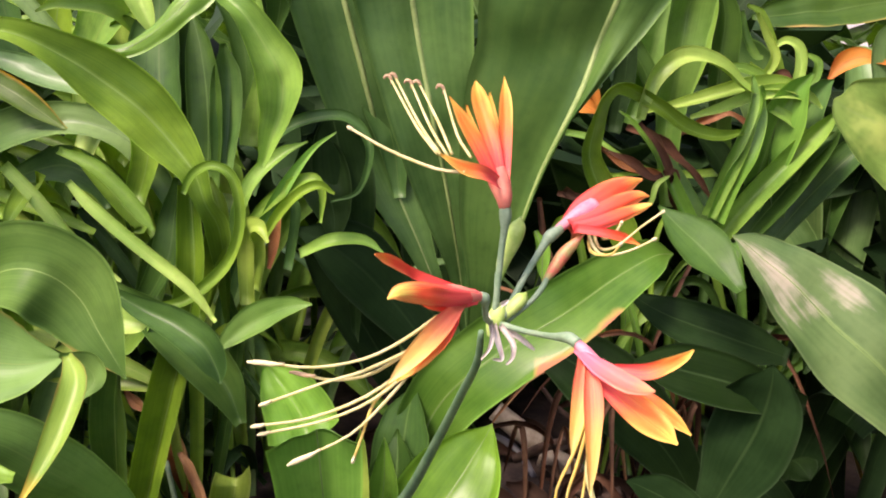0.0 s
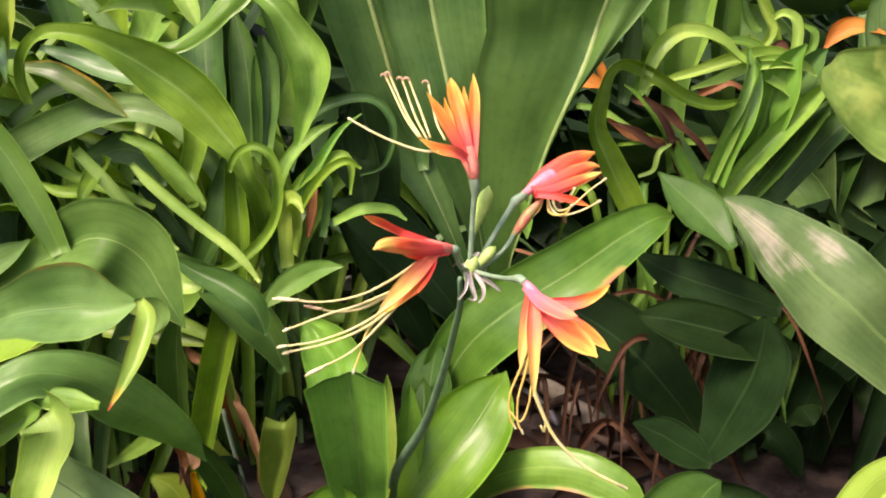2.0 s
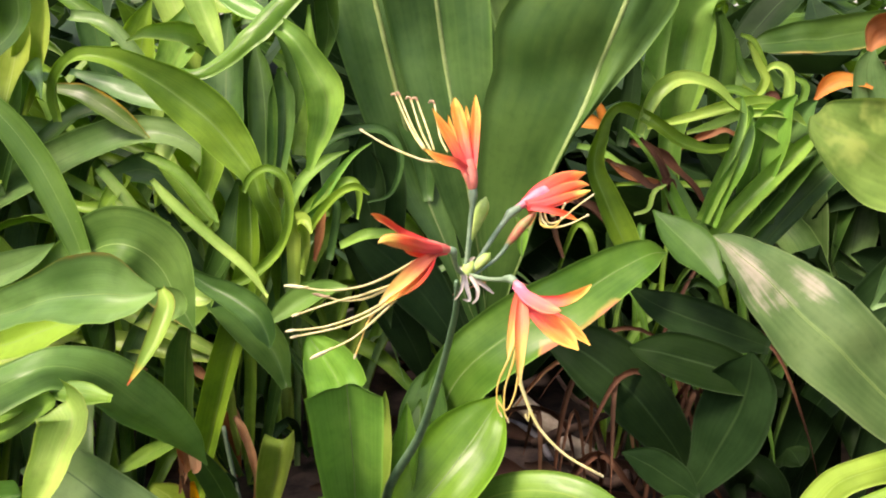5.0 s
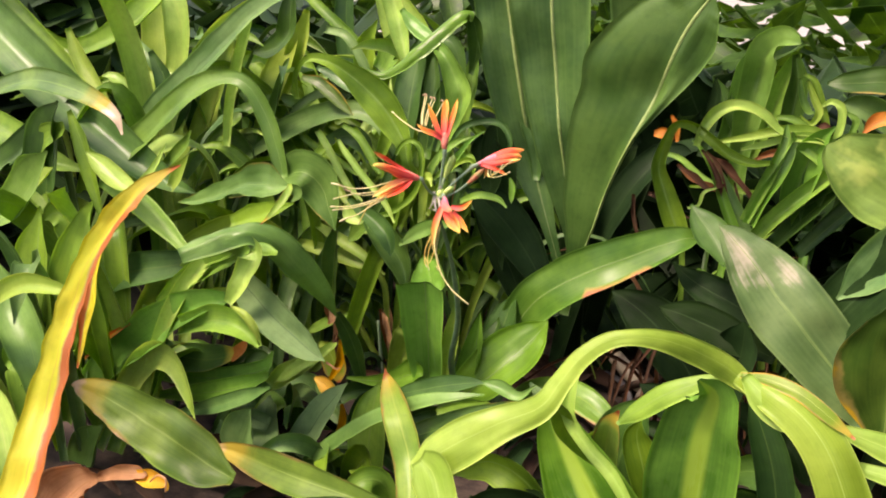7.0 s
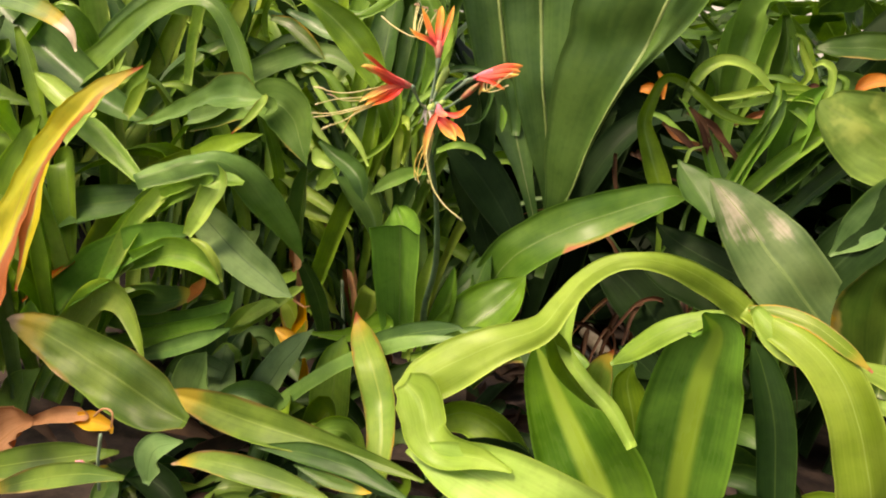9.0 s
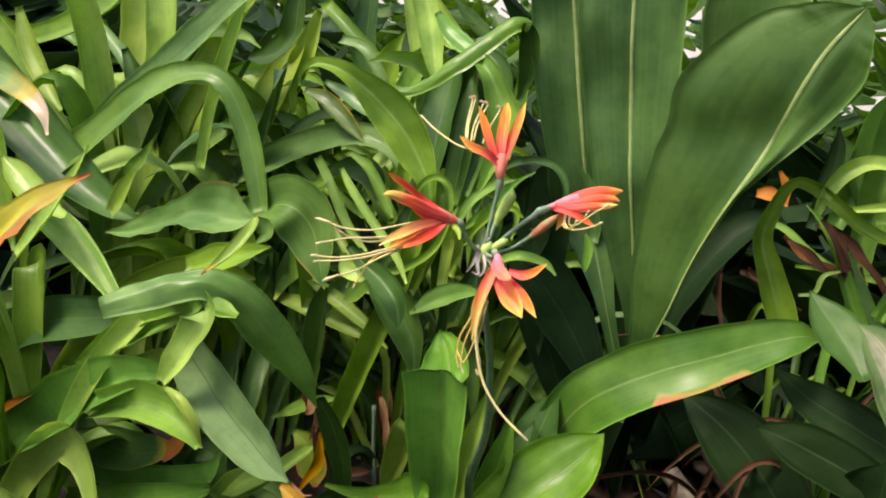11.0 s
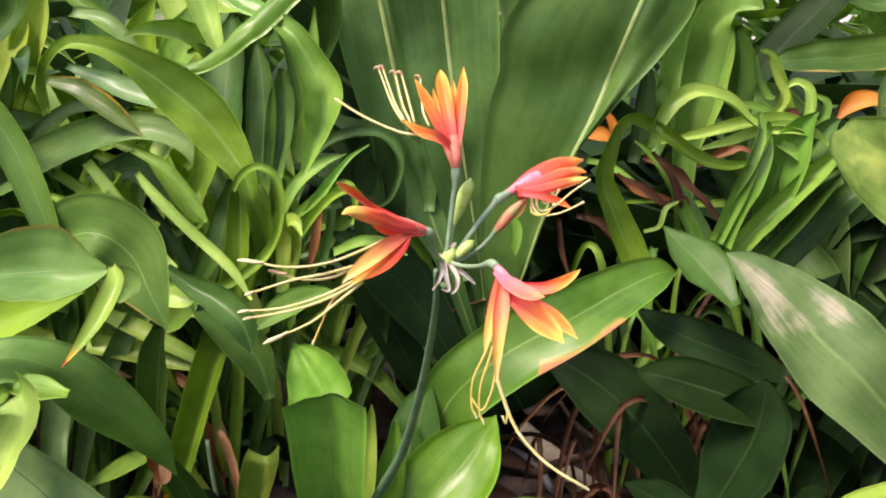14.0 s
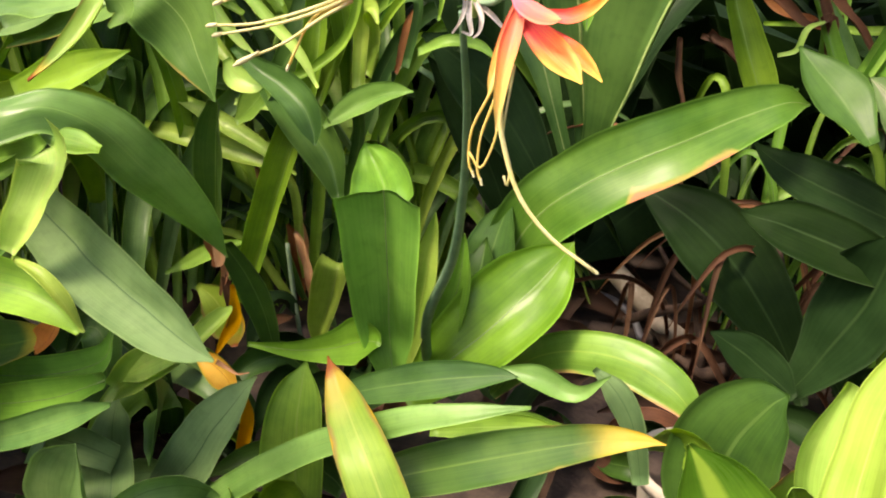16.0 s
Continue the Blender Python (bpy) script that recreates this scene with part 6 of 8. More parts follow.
tube("anther", ANTHER, [(0.0296, -0.0470, 0.2887, 0.0001), (0.0298, -0.0470, 0.2879, 0.0004), (0.0301, -0.0470, 0.2872, 0.0004), (0.0303, -0.0470, 0.2867, 0.0001)], low_flower, sides=6, steps=2)
tube("filament", YELLOW_FILAMENT, [(0.0329, -0.0440, 0.3240, 0.0004), (0.0324, -0.0460, 0.3056, 0.0004), (0.0316, -0.0470, 0.2981, 0.0003), (0.0290, -0.0470, 0.2918, 0.0003), (0.0248, -0.0470, 0.2959, 0.0003)], low_flower, sides=6, steps=3)
tube("filament", FILAMENT, [(0.0340, -0.0440, 0.3223, 0.0004), (0.0341, -0.0460, 0.3021, 0.0004), (0.0378, -0.0470, 0.2953, 0.0003), (0.0380, -0.0470, 0.2886, 0.0003), (0.0365, -0.0470, 0.2912, 0.0003)], low_flower, sides=6, steps=3)
tube("pedicel", PEDICEL, [(0.0019, 0.0000, 0.3346, 0.0011), (0.0013, 0.0040, 0.3428, 0.0010), (0.0014, 0.0060, 0.3481, 0.0013)], lily, "grey-green flower pedicel", sides=8)
tube("bud", BUD, [(0.0014, 0.0060, 0.3465, 0.0011), (0.0026, 0.0065, 0.3521, 0.0022), (0.0049, 0.0070, 0.3591, 0.0031), (0.0067, 0.0070, 0.3642, 0.0026), (0.0073, 0.0070, 0.3674, 0.0004)], lily, "closed green flower bud", sides=10)
tube("pedicel", PEDICEL, [(0.0054, 0.0020, 0.3331, 0.0009), (0.0118, 0.0080, 0.3376, 0.0008), (0.0158, 0.0120, 0.3421, 0.0010), (0.0174, 0.0160, 0.3449, 0.0010)], lily, "grey-green flower pedicel", sides=8)
tube("bud", BUD_RED, [(0.0164, 0.0150, 0.3435, 0.0009), (0.0193, 0.0180, 0.3476, 0.0020), (0.0225, 0.0210, 0.3525, 0.0024), (0.0259, 0.0220, 0.3566, 0.0016), (0.0287, 0.0220, 0.3598, 0.0002)], lily, "swelling red and green flower bud", sides=10)
tube("bud", BUD, [(0.0046, 0.0010, 0.3345, 0.0011), (0.0071, 0.0020, 0.3379, 0.0022), (0.0098, 0.0040, 0.3409, 0.0022), (0.0111, 0.0050, 0.3425, 0.0004)], lily, sides=8)
tube("hub", BUD, [(0.0011, 0.0000, 0.3281, 0.0019), (0.0015, 0.0000, 0.3323, 0.0028), (0.0025, 0.0010, 0.3364, 0.0028), (0.0032, 0.0020, 0.3394, 0.0011)], lily, "green umbel hub", sides=10)
papery("bract", BRACT, [(0.0013, -0.0040, 0.3336, 0.0022), (0.0037, -0.0080, 0.3287, 0.0019), (0.0052, -0.0080, 0.3236, 0.0013), (0.0026, -0.0100, 0.3241, 0.0007)], lily)
papery("bract", BRACT, [(0.0036, -0.0040, 0.3335, 0.0019), (0.0081, -0.0080, 0.3295, 0.0019), (0.0085, -0.0090, 0.3250, 0.0013), (0.0068, -0.0100, 0.3227, 0.0007)], lily)
papery("bract", BRACT, [(0.0051, -0.0040, 0.3325, 0.0018), (0.0105, -0.0060, 0.3304, 0.0017), (0.0139, -0.0060, 0.3280, 0.0013), (0.0153, -0.0060, 0.3270, 0.0006)], lily)
papery("bract", BRACT, [(-0.0012, -0.0030, 0.3369, 0.0017), (0.0012, -0.0060, 0.3322, 0.0017), (0.0011, -0.0080, 0.3273, 0.0013), (-0.0016, -0.0080, 0.3227, 0.0007)], lily)
papery("bract", BRACT, [(0.0034, -0.0030, 0.3400, 0.0012), (0.0049, -0.0040, 0.3415, 0.0014), (0.0057, -0.0040, 0.3423, 0.0007)], lily)
leaf(long_blades, STRAP, [(-0.8764, 0.1000, 0.4465, 0.0659), (-0.7831, 0.1100, 0.3827, 0.0744), (-0.6939, 0.1200, 0.3251, 0.0682), (-0.6207, 0.1300, 0.2717, 0.0548), (-0.5670, 0.1350, 0.2328, 0.0310), (-0.5425, 0.1400, 0.2076, 0.0031)], fold=0.1, channel=0.02, twist=-10)
leaf(long_blades, STRAP_PALE, [(-0.6979, 0.1400, 0.2473, 0.0164), (-0.6341, 0.1400, 0.2331, 0.0208), (-0.5791, 0.1400, 0.2184, 0.0188), (-0.5379, 0.1400, 0.2100, 0.0031)], channel=0.1)
leaf(long_blades, STRAP_PALE, [(-0.6937, 0.3000, 0.3513, 0.0450), (-0.6891, 0.3000, 0.4087, 0.0479), (-0.7012, 0.3000, 0.4594, 0.0424), (-0.7281, 0.3000, 0.4834, 0.0179)], channel=0.15)
leaf(long_blades, STRAP, [(-0.5388, 0.0000, 0.2003, 0.0143), (-0.5781, 0.0000, 0.2391, 0.0331), (-0.5599, 0.0000, 0.2873, 0.0375), (-0.5155, 0.0000, 0.3094, 0.0175)], channel=0.15, twist=10)
leaf(lance_plant, STRAP_DARK, [(-0.0543, 0.0500, -0.0099, 0.0045), (-0.0818, 0.0500, -0.0137, 0.0194), (-0.1387, 0.0500, -0.0279, 0.0239), (-0.1825, 0.0500, -0.0571, 0.0038)], channel=0.1)
leaf(edge_plant, STRAP_DARK, [(0.0391, -0.0200, 0.0323, 0.0029), (0.0035, -0.0200, 0.0341, 0.0178), (-0.0454, -0.0200, 0.0284, 0.0183), (-0.0742, -0.0200, 0.0236, 0.0031)], channel=0.1)
leaf(folded_plant, DRY, [(-0.1162, 0.0150, 0.1455, 0.0028), (-0.1104, 0.0150, 0.1444, 0.0020), (-0.1036, 0.0150, 0.1430, 0.0011), (-0.0969, 0.0150, 0.1460, 0.0005)], channel=0.3)
leaf(strap_clump, DRY, [(-0.2861, 0.3600, 0.0382, 0.0035), (-0.2902, 0.3600, 0.0550, 0.0073), (-0.2985, 0.3600, 0.0705, 0.0066), (-0.3052, 0.3600, 0.0776, 0.0016)], channel=0.4, wave=0.1)
leaf(strap_clump, STRAP, [(-0.3363, 0.3000, 0.3280, 0.0067), (-0.3157, 0.3000, 0.3064, 0.0114), (-0.2969, 0.3000, 0.2855, 0.0115), (-0.2846, 0.3000, 0.2724, 0.0089), (-0.2922, 0.3000, 0.2680, 0.0022)], channel=0.25)
leaf(strap_clump, STRAP, [(-0.2034, 0.3000, 0.2802, 0.0052), (-0.1853, 0.3000, 0.2987, 0.0092), (-0.1664, 0.3000, 0.3141, 0.0096), (-0.1520, 0.3000, 0.3190, 0.0071), (-0.1457, 0.3000, 0.3078, 0.0055), (-0.1471, 0.3000, 0.2868, 0.0019)], channel=0.25)
leaf(strap_clump, STRAP_DARK, [(-0.2024, 0.3100, 0.2798, 0.0042), (-0.1869, 0.3100, 0.2932, 0.0072), (-0.1734, 0.3100, 0.2987, 0.0072), (-0.1688, 0.3100, 0.2880, 0.0077), (-0.1752, 0.3100, 0.2461, 0.0069)], channel=0.25)
leaf(strap_clump, STRAP_DARK, [(-0.2712, 0.2700, 0.2217, 0.0141), (-0.2522, 0.2700, 0.2571, 0.0221), (-0.2498, 0.2800, 0.2878, 0.0182), (-0.2448, 0.2800, 0.3159, 0.0065)], channel=0.25, twist=-10)
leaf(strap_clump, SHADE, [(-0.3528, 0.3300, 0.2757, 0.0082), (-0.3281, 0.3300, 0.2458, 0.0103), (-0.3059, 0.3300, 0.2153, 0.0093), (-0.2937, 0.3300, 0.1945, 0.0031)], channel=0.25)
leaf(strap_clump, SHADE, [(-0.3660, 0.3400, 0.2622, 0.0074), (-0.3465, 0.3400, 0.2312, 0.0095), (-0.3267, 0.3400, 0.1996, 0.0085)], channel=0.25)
leaf(strap_clump, CRISP, [(-0.2082, 0.3600, 0.2295, 0.0035), (-0.2035, 0.3600, 0.2512, 0.0091), (-0.2006, 0.3600, 0.2723, 0.0079), (-0.1980, 0.3600, 0.2839, 0.0023)], channel=0.25, twist=-10)
leaf(strap_clump, STRAP, [(-0.1658, 0.3100, 0.2591, 0.0077), (-0.1410, 0.3100, 0.2718, 0.0107), (-0.1195, 0.3200, 0.2706, 0.0084), (-0.1050, 0.3200, 0.2628, 0.0020)], channel=0.25, twist=-10)
leaf(strap_clump, STRAP, [(-0.3842, 0.2400, 0.3585, 0.0070), (-0.3840, 0.2350, 0.3782, 0.0103), (-0.3751, 0.2300, 0.3975, 0.0118), (-0.3535, 0.2250, 0.4123, 0.0123), (-0.3272, 0.2300, 0.4118, 0.0164), (-0.3032, 0.2400, 0.4006, 0.0258), (-0.2810, 0.2500, 0.3848, 0.0381), (-0.2578, 0.2550, 0.3666, 0.0401), (-0.2390, 0.2600, 0.3440, 0.0329), (-0.2241, 0.2600, 0.3250, 0.0200), (-0.2162, 0.2600, 0.3033, 0.0131), (-0.2117, 0.2700, 0.2832, 0.0175), (-0.2169, 0.2900, 0.2392, 0.0101), (-0.2197, 0.3000, 0.2024, 0.0038)], channel=0.12, fold=0.18, columns=10)
leaf(strap_clump, STRAP, [(-0.2268, 0.2500, 0.3115, 0.0043), (-0.2224, 0.2500, 0.3217, 0.0060), (-0.2146, 0.2500, 0.3290, 0.0068), (-0.2044, 0.2500, 0.3320, 0.0064), (-0.1930, 0.2500, 0.3261, 0.0068), (-0.1876, 0.2500, 0.3092, 0.0073), (-0.1882, 0.2500, 0.2894, 0.0073), (-0.1953, 0.2500, 0.2688, 0.0078), (-0.2071, 0.2450, 0.2534, 0.0087), (-0.2255, 0.2400, 0.2389, 0.0079), (-0.2467, 0.2400, 0.2345, 0.0035)], channel=0.3)
leaf(strap_clump, GOLD_SIDE, [(-0.4351, 0.3000, 0.3811, 0.0086), (-0.4066, 0.3000, 0.3786, 0.0161), (-0.3817, 0.3000, 0.3677, 0.0189), (-0.3598, 0.3000, 0.3544, 0.0142), (-0.3404, 0.3000, 0.3420, 0.0028)], channel=0.15)
leaf(strap_clump, COOL, [(-0.4448, 0.3400, 0.3945, 0.0060), (-0.4069, 0.3400, 0.3852, 0.0179), (-0.3749, 0.3400, 0.3762, 0.0218), (-0.3418, 0.3400, 0.3709, 0.0197)], channel=0.15)
leaf(strap_clump, STRAP, [(-0.2348, 0.2750, 0.3128, 0.0134), (-0.2318, 0.2700, 0.2819, 0.0180), (-0.2297, 0.2650, 0.2505, 0.0200), (-0.2352, 0.2600, 0.2084, 0.0230), (-0.2420, 0.2500, 0.1720, 0.0259), (-0.2534, 0.2450, 0.1220, 0.0254), (-0.2629, 0.2400, 0.0757, 0.0220), (-0.2686, 0.2350, 0.0396, 0.0203)], channel=0.2, fold=0.3)
leaf(strap_clump, STRAP_DARK, [(-0.2556, 0.2000, 0.2584, 0.0050), (-0.2346, 0.2000, 0.2478, 0.0140), (-0.2083, 0.1950, 0.2407, 0.0204), (-0.1892, 0.1900, 0.2312, 0.0218), (-0.1806, 0.1900, 0.2167, 0.0146), (-0.1778, 0.1900, 0.2065, 0.0020)], fold=0.2, channel=0.1)
leaf(strap_clump, STRAP_PALE, [(-0.2679, 0.2100, 0.2472, 0.0059), (-0.2579, 0.2100, 0.2359, 0.0195), (-0.2412, 0.2100, 0.2323, 0.0127), (-0.2341, 0.2100, 0.2356, 0.0025)], channel=0.2)
leaf(strap_clump, FRESH, [(-0.2031, 0.2400, 0.2051, 0.0035), (-0.1913, 0.2450, 0.2175, 0.0159), (-0.1740, 0.2500, 0.2303, 0.0212), (-0.1528, 0.2500, 0.2398, 0.0131), (-0.1377, 0.2500, 0.2424, 0.0013)], channel=0.1, fold=0.1)
leaf(strap_clump, STRAP_PALE, [(-0.1888, 0.2700, 0.2425, 0.0154), (-0.1848, 0.2700, 0.2663, 0.0161), (-0.1840, 0.2650, 0.2814, 0.0132), (-0.1854, 0.2600, 0.2889, 0.0035)], channel=0.25, fold=0.1)
leaf(strap_clump, STRAP_PALE, [(-0.2771, 0.2000, 0.3252, 0.0040), (-0.2660, 0.2000, 0.3135, 0.0073), (-0.2497, 0.2000, 0.2999, 0.0081), (-0.2292, 0.2000, 0.2845, 0.0081), (-0.2003, 0.2000, 0.2633, 0.0073), (-0.1843, 0.2000, 0.2431, 0.0024)], channel=0.25)
leaf(strap_clump, STRAP, [(-0.3150, 0.2500, 0.3350, 0.0053), (-0.2895, 0.2500, 0.3260, 0.0096), (-0.2719, 0.2500, 0.3114, 0.0096), (-0.2568, 0.2500, 0.2943, 0.0088), (-0.2496, 0.2500, 0.2848, 0.0026)], channel=0.25)
leaf(strap_clump, STRAP_DARK, [(-0.2820, 0.3000, 0.2160, 0.0226), (-0.2706, 0.3000, 0.2525, 0.0251), (-0.2622, 0.3000, 0.2801, 0.0038)], channel=0.2)
leaf(strap_clump, STRAP, [(-0.4167, 0.2800, 0.2857, 0.0048), (-0.3960, 0.2800, 0.2795, 0.0105), (-0.3741, 0.2800, 0.2832, 0.0114), (-0.3639, 0.2800, 0.3006, 0.0075), (-0.3755, 0.2800, 0.3120, 0.0028)], channel=0.25)
leaf(folded_plant, TIPPED, [(-0.2117, 0.1300, 0.2380, 0.0095), (-0.2183, 0.1350, 0.2152, 0.0210), (-0.2224, 0.1400, 0.1832, 0.0208), (-0.2252, 0.1450, 0.1563, 0.0166), (-0.2250, 0.1470, 0.1373, 0.0120), (-0.2231, 0.1470, 0.1253, 0.0072)], "drooping leaf with a withered brown tip", channel=0.2, fold=0.2, wave=0.04)
leaf(folded_plant, CRISP, [(-0.2283, 0.1420, 0.1510, 0.0032), (-0.2239, 0.1430, 0.1398, 0.0095), (-0.2214, 0.1430, 0.1298, 0.0104), (-0.2240, 0.1430, 0.1203, 0.0032)], channel=0.4, wave=0.4)
leaf(folded_plant, GOLD_TIPPED, [(-0.3765, 0.0300, 0.0725, 0.0067), (-0.3370, 0.0300, 0.0761, 0.0315), (-0.2995, 0.0300, 0.0856, 0.0321), (-0.2684, 0.0300, 0.0993, 0.0226), (-0.2454, 0.0300, 0.1123, 0.0062)], channel=0.25)
leaf(folded_plant, ORANGE, [(-0.2520, 0.0220, 0.1013, 0.0037), (-0.2402, 0.0200, 0.1127, 0.0134), (-0.2324, 0.0200, 0.1242, 0.0109), (-0.2297, 0.0200, 0.1340, 0.0024)], channel=0.3, wave=0.2)
leaf(folded_plant, GLOSSY, [(-0.3959, 0.0350, 0.0358, 0.0124), (-0.3320, 0.0350, 0.0514, 0.0212), (-0.2676, 0.0350, 0.0729, 0.0229), (-0.2171, 0.0350, 0.0999, 0.0184), (-0.2047, 0.0350, 0.1233, 0.0030)], channel=0.2)
leaf(folded_plant, GLOSSY, [(-0.3663, 0.0200, 0.0224, 0.0094), (-0.3048, 0.0200, 0.0460, 0.0206), (-0.2428, 0.0200, 0.0735, 0.0235), (-0.1959, 0.0200, 0.1033, 0.0095)], channel=0.2)
leaf(folded_plant, MID, [(-0.3181, 0.0000, 0.0229, 0.0051), (-0.2552, 0.0000, 0.0545, 0.0172), (-0.2155, 0.0100, 0.0766, 0.0168), (-0.1825, 0.0100, 0.0980, 0.0035)], channel=0.2)
leaf(folded_plant, STRAP, [(-0.4054, 0.0500, 0.1285, 0.0055), (-0.3530, 0.0400, 0.1698, 0.0248), (-0.3068, 0.0350, 0.2018, 0.0263), (-0.2670, 0.0300, 0.2183, 0.0182), (-0.2529, 0.0300, 0.2247, 0.0036)], channel=0.15)
leaf(folded_plant, STRAP_DARK, [(-0.5540, 0.0800, 0.0888, 0.0076), (-0.4847, 0.0800, 0.1298, 0.0262), (-0.4088, 0.0700, 0.1684, 0.0276), (-0.3648, 0.0700, 0.1942, 0.0067)], channel=0.1)
leaf(folded_plant, ORANGE, [(-0.4800, 0.0000, 0.0366, 0.0035), (-0.4523, 0.0000, 0.0621, 0.0068), (-0.4256, 0.0000, 0.0844, 0.0080), (-0.3939, 0.0000, 0.1069, 0.0020)], channel=0.3)
leaf(edge_plant, EDGED, [(-0.1453, -0.0700, 0.0444, 0.0114), (-0.1784, -0.0700, 0.0454, 0.0446), (-0.2143, -0.0750, 0.0550, 0.0551), (-0.2575, -0.0800, 0.0638, 0.0511), (-0.2986, -0.0850, 0.0720, 0.0418), (-0.3285, -0.0900, 0.0767, 0.0279), (-0.3463, -0.0950, 0.0782, 0.0135), (-0.3495, -0.1000, 0.0794, 0.0015)], "grey-green leaf withered tan round its tip", channel=0.06, wave=0.06, bulge=0.12, columns=10)
leaf(edge_plant, EDGED, [(0.0639, -0.0300, 0.0624, 0.0021), (0.0381, -0.0300, 0.0615, 0.0087), (-0.0051, -0.0300, 0.0578, 0.0162), (-0.0510, -0.0300, 0.0523, 0.0252), (-0.1002, -0.0300, 0.0460, 0.0329), (-0.1510, -0.0250, 0.0382, 0.0312), (-0.2024, -0.0200, 0.0309, 0.0178), (-0.2322, -0.0200, 0.0257, 0.0016)], "long leaf with a scorched orange tip", channel=0.1, groove=0.05, fold=0.08)
leaf(edge_plant, EDGED, [(0.0321, -0.1000, 0.0617, 0.0032), (0.0014, -0.1000, 0.0598, 0.0130), (-0.0265, -0.1050, 0.0595, 0.0190), (-0.0552, -0.1100, 0.0577, 0.0193), (-0.0895, -0.1100, 0.0485, 0.0130), (-0.1170, -0.1100, 0.0331, 0.0013)], channel=0.1)
leaf(edge_plant, STRAP_DARK, [(0.0625, -0.0400, 0.0484, 0.0017), (0.0361, -0.0400, 0.0511, 0.0095), (0.0032, -0.0400, 0.0532, 0.0168), (-0.0418, -0.0400, 0.0470, 0.0174), (-0.0922, -0.0400, 0.0326, 0.0038)], channel=0.1)
leaf(edge_plant, GOLD_TIPPED, [(-0.0289, -0.0700, 0.0537, 0.0017), (0.0042, -0.0700, 0.0548, 0.0102), (0.0327, -0.0700, 0.0588, 0.0066), (0.0440, -0.0700, 0.0614, 0.0008)], channel=0.15)
leaf(yellow_plant, YELLOW, [(-0.1961, -0.2500, 0.0589, 0.0313), (-0.2113, -0.2320, 0.0799, 0.0350), (-0.2208, -0.2150, 0.1053, 0.0356), (-0.2413, -0.1900, 0.1362, 0.0311), (-0.2513, -0.1700, 0.1799, 0.0266), (-0.2532, -0.1550, 0.2178, 0.0248), (-0.2470, -0.1400, 0.2575, 0.0228), (-0.2367, -0.1250, 0.2864, 0.0218), (-0.2262, -0.1100, 0.3072, 0.0169), (-0.2128, -0.1000, 0.3204, 0.0089), (-0.1972, -0.0950, 0.3307, 0.0015)], "dying yellow leaf with a ragged rusty brown edge", channel=0.15, wave=0.06, bulge=0.14, twist=10)
leaf(yellow_plant, YELLOW, [(-0.2706, -0.1150, 0.2624, 0.0031), (-0.2703, -0.1250, 0.2345, 0.0145), (-0.2633, -0.1350, 0.2058, 0.0164), (-0.2570, -0.1450, 0.1773, 0.0122), (-0.2604, -0.1500, 0.1420, 0.0021)], channel=0.3, wave=0.1, bulge=0.15)
leaf(yellow_plant, STRAP_PALE, [(-0.3488, -0.0500, 0.2398, 0.0106), (-0.3104, -0.0500, 0.2829, 0.0158), (-0.2859, -0.0500, 0.3129, 0.0088), (-0.2727, -0.0500, 0.3345, 0.0011)], channel=0.2)
leaf(long_blades, MID, [(-0.7890, 0.0300, 0.4465, 0.0603), (-0.6929, 0.0350, 0.3966, 0.0629), (-0.6029, 0.0400, 0.3495, 0.0625), (-0.5255, 0.0500, 0.3107, 0.0528), (-0.4561, 0.0550, 0.2799, 0.0407), (-0.4005, 0.0600, 0.2621, 0.0226), (-0.3547, 0.0600, 0.2580, 0.0019)], channel=0.1, fold=0.2)
leaf(long_blades, COOL, [(-0.5972, 0.1200, 0.2478, 0.0123), (-0.5321, 0.1300, 0.3206, 0.0371), (-0.4802, 0.1400, 0.3687, 0.0404), (-0.4319, 0.1500, 0.4162, 0.0393), (-0.3957, 0.1600, 0.4538, 0.0344), (-0.3604, 0.1700, 0.4804, 0.0257), (-0.3268, 0.1800, 0.4887, 0.0067)], channel=0.1, fold=0.15)
leaf(long_blades, STRAP_PALE, [(-0.6033, 0.2500, 0.2162, 0.0342), (-0.5910, 0.2600, 0.2904, 0.0539), (-0.5718, 0.2700, 0.3553, 0.0515), (-0.5566, 0.2800, 0.4142, 0.0345), (-0.5393, 0.2800, 0.4514, 0.0065)], channel=0.2, fold=0.15)
leaf(corner_plant, LIME, [(0.3915, 0.4600, 0.3796, 0.0092), (0.3816, 0.4600, 0.4176, 0.0431), (0.3587, 0.4600, 0.4551, 0.0654), (0.3381, 0.4600, 0.4801, 0.0565), (0.3268, 0.4600, 0.4945, 0.0105)], "yellowing leaf below a dried margin", channel=0.1, bulge=0.12)
leaf(corner_plant, RUSTY, [(0.2702, 0.4500, 0.4461, 0.0041), (0.2764, 0.4520, 0.4602, 0.0282), (0.2925, 0.4480, 0.4710, 0.0199), (0.3068, 0.4550, 0.4819, 0.0252), (0.3257, 0.4480, 0.4962, 0.0169), (0.3466, 0.4550, 0.4960, 0.0130), (0.3646, 0.4500, 0.4798, 0.0039)], "crumpled dry brown leaf margin", channel=0.3, wave=0.4, turn=50, bulge=0.3)
leaf(corner_plant, RUSTY, [(0.3606, 0.4700, 0.4995, 0.0039), (0.3768, 0.4700, 0.5074, 0.0259), (0.3992, 0.4700, 0.4968, 0.0296), (0.4256, 0.4700, 0.4932, 0.0127)], channel=-0.3, wave=0.3)
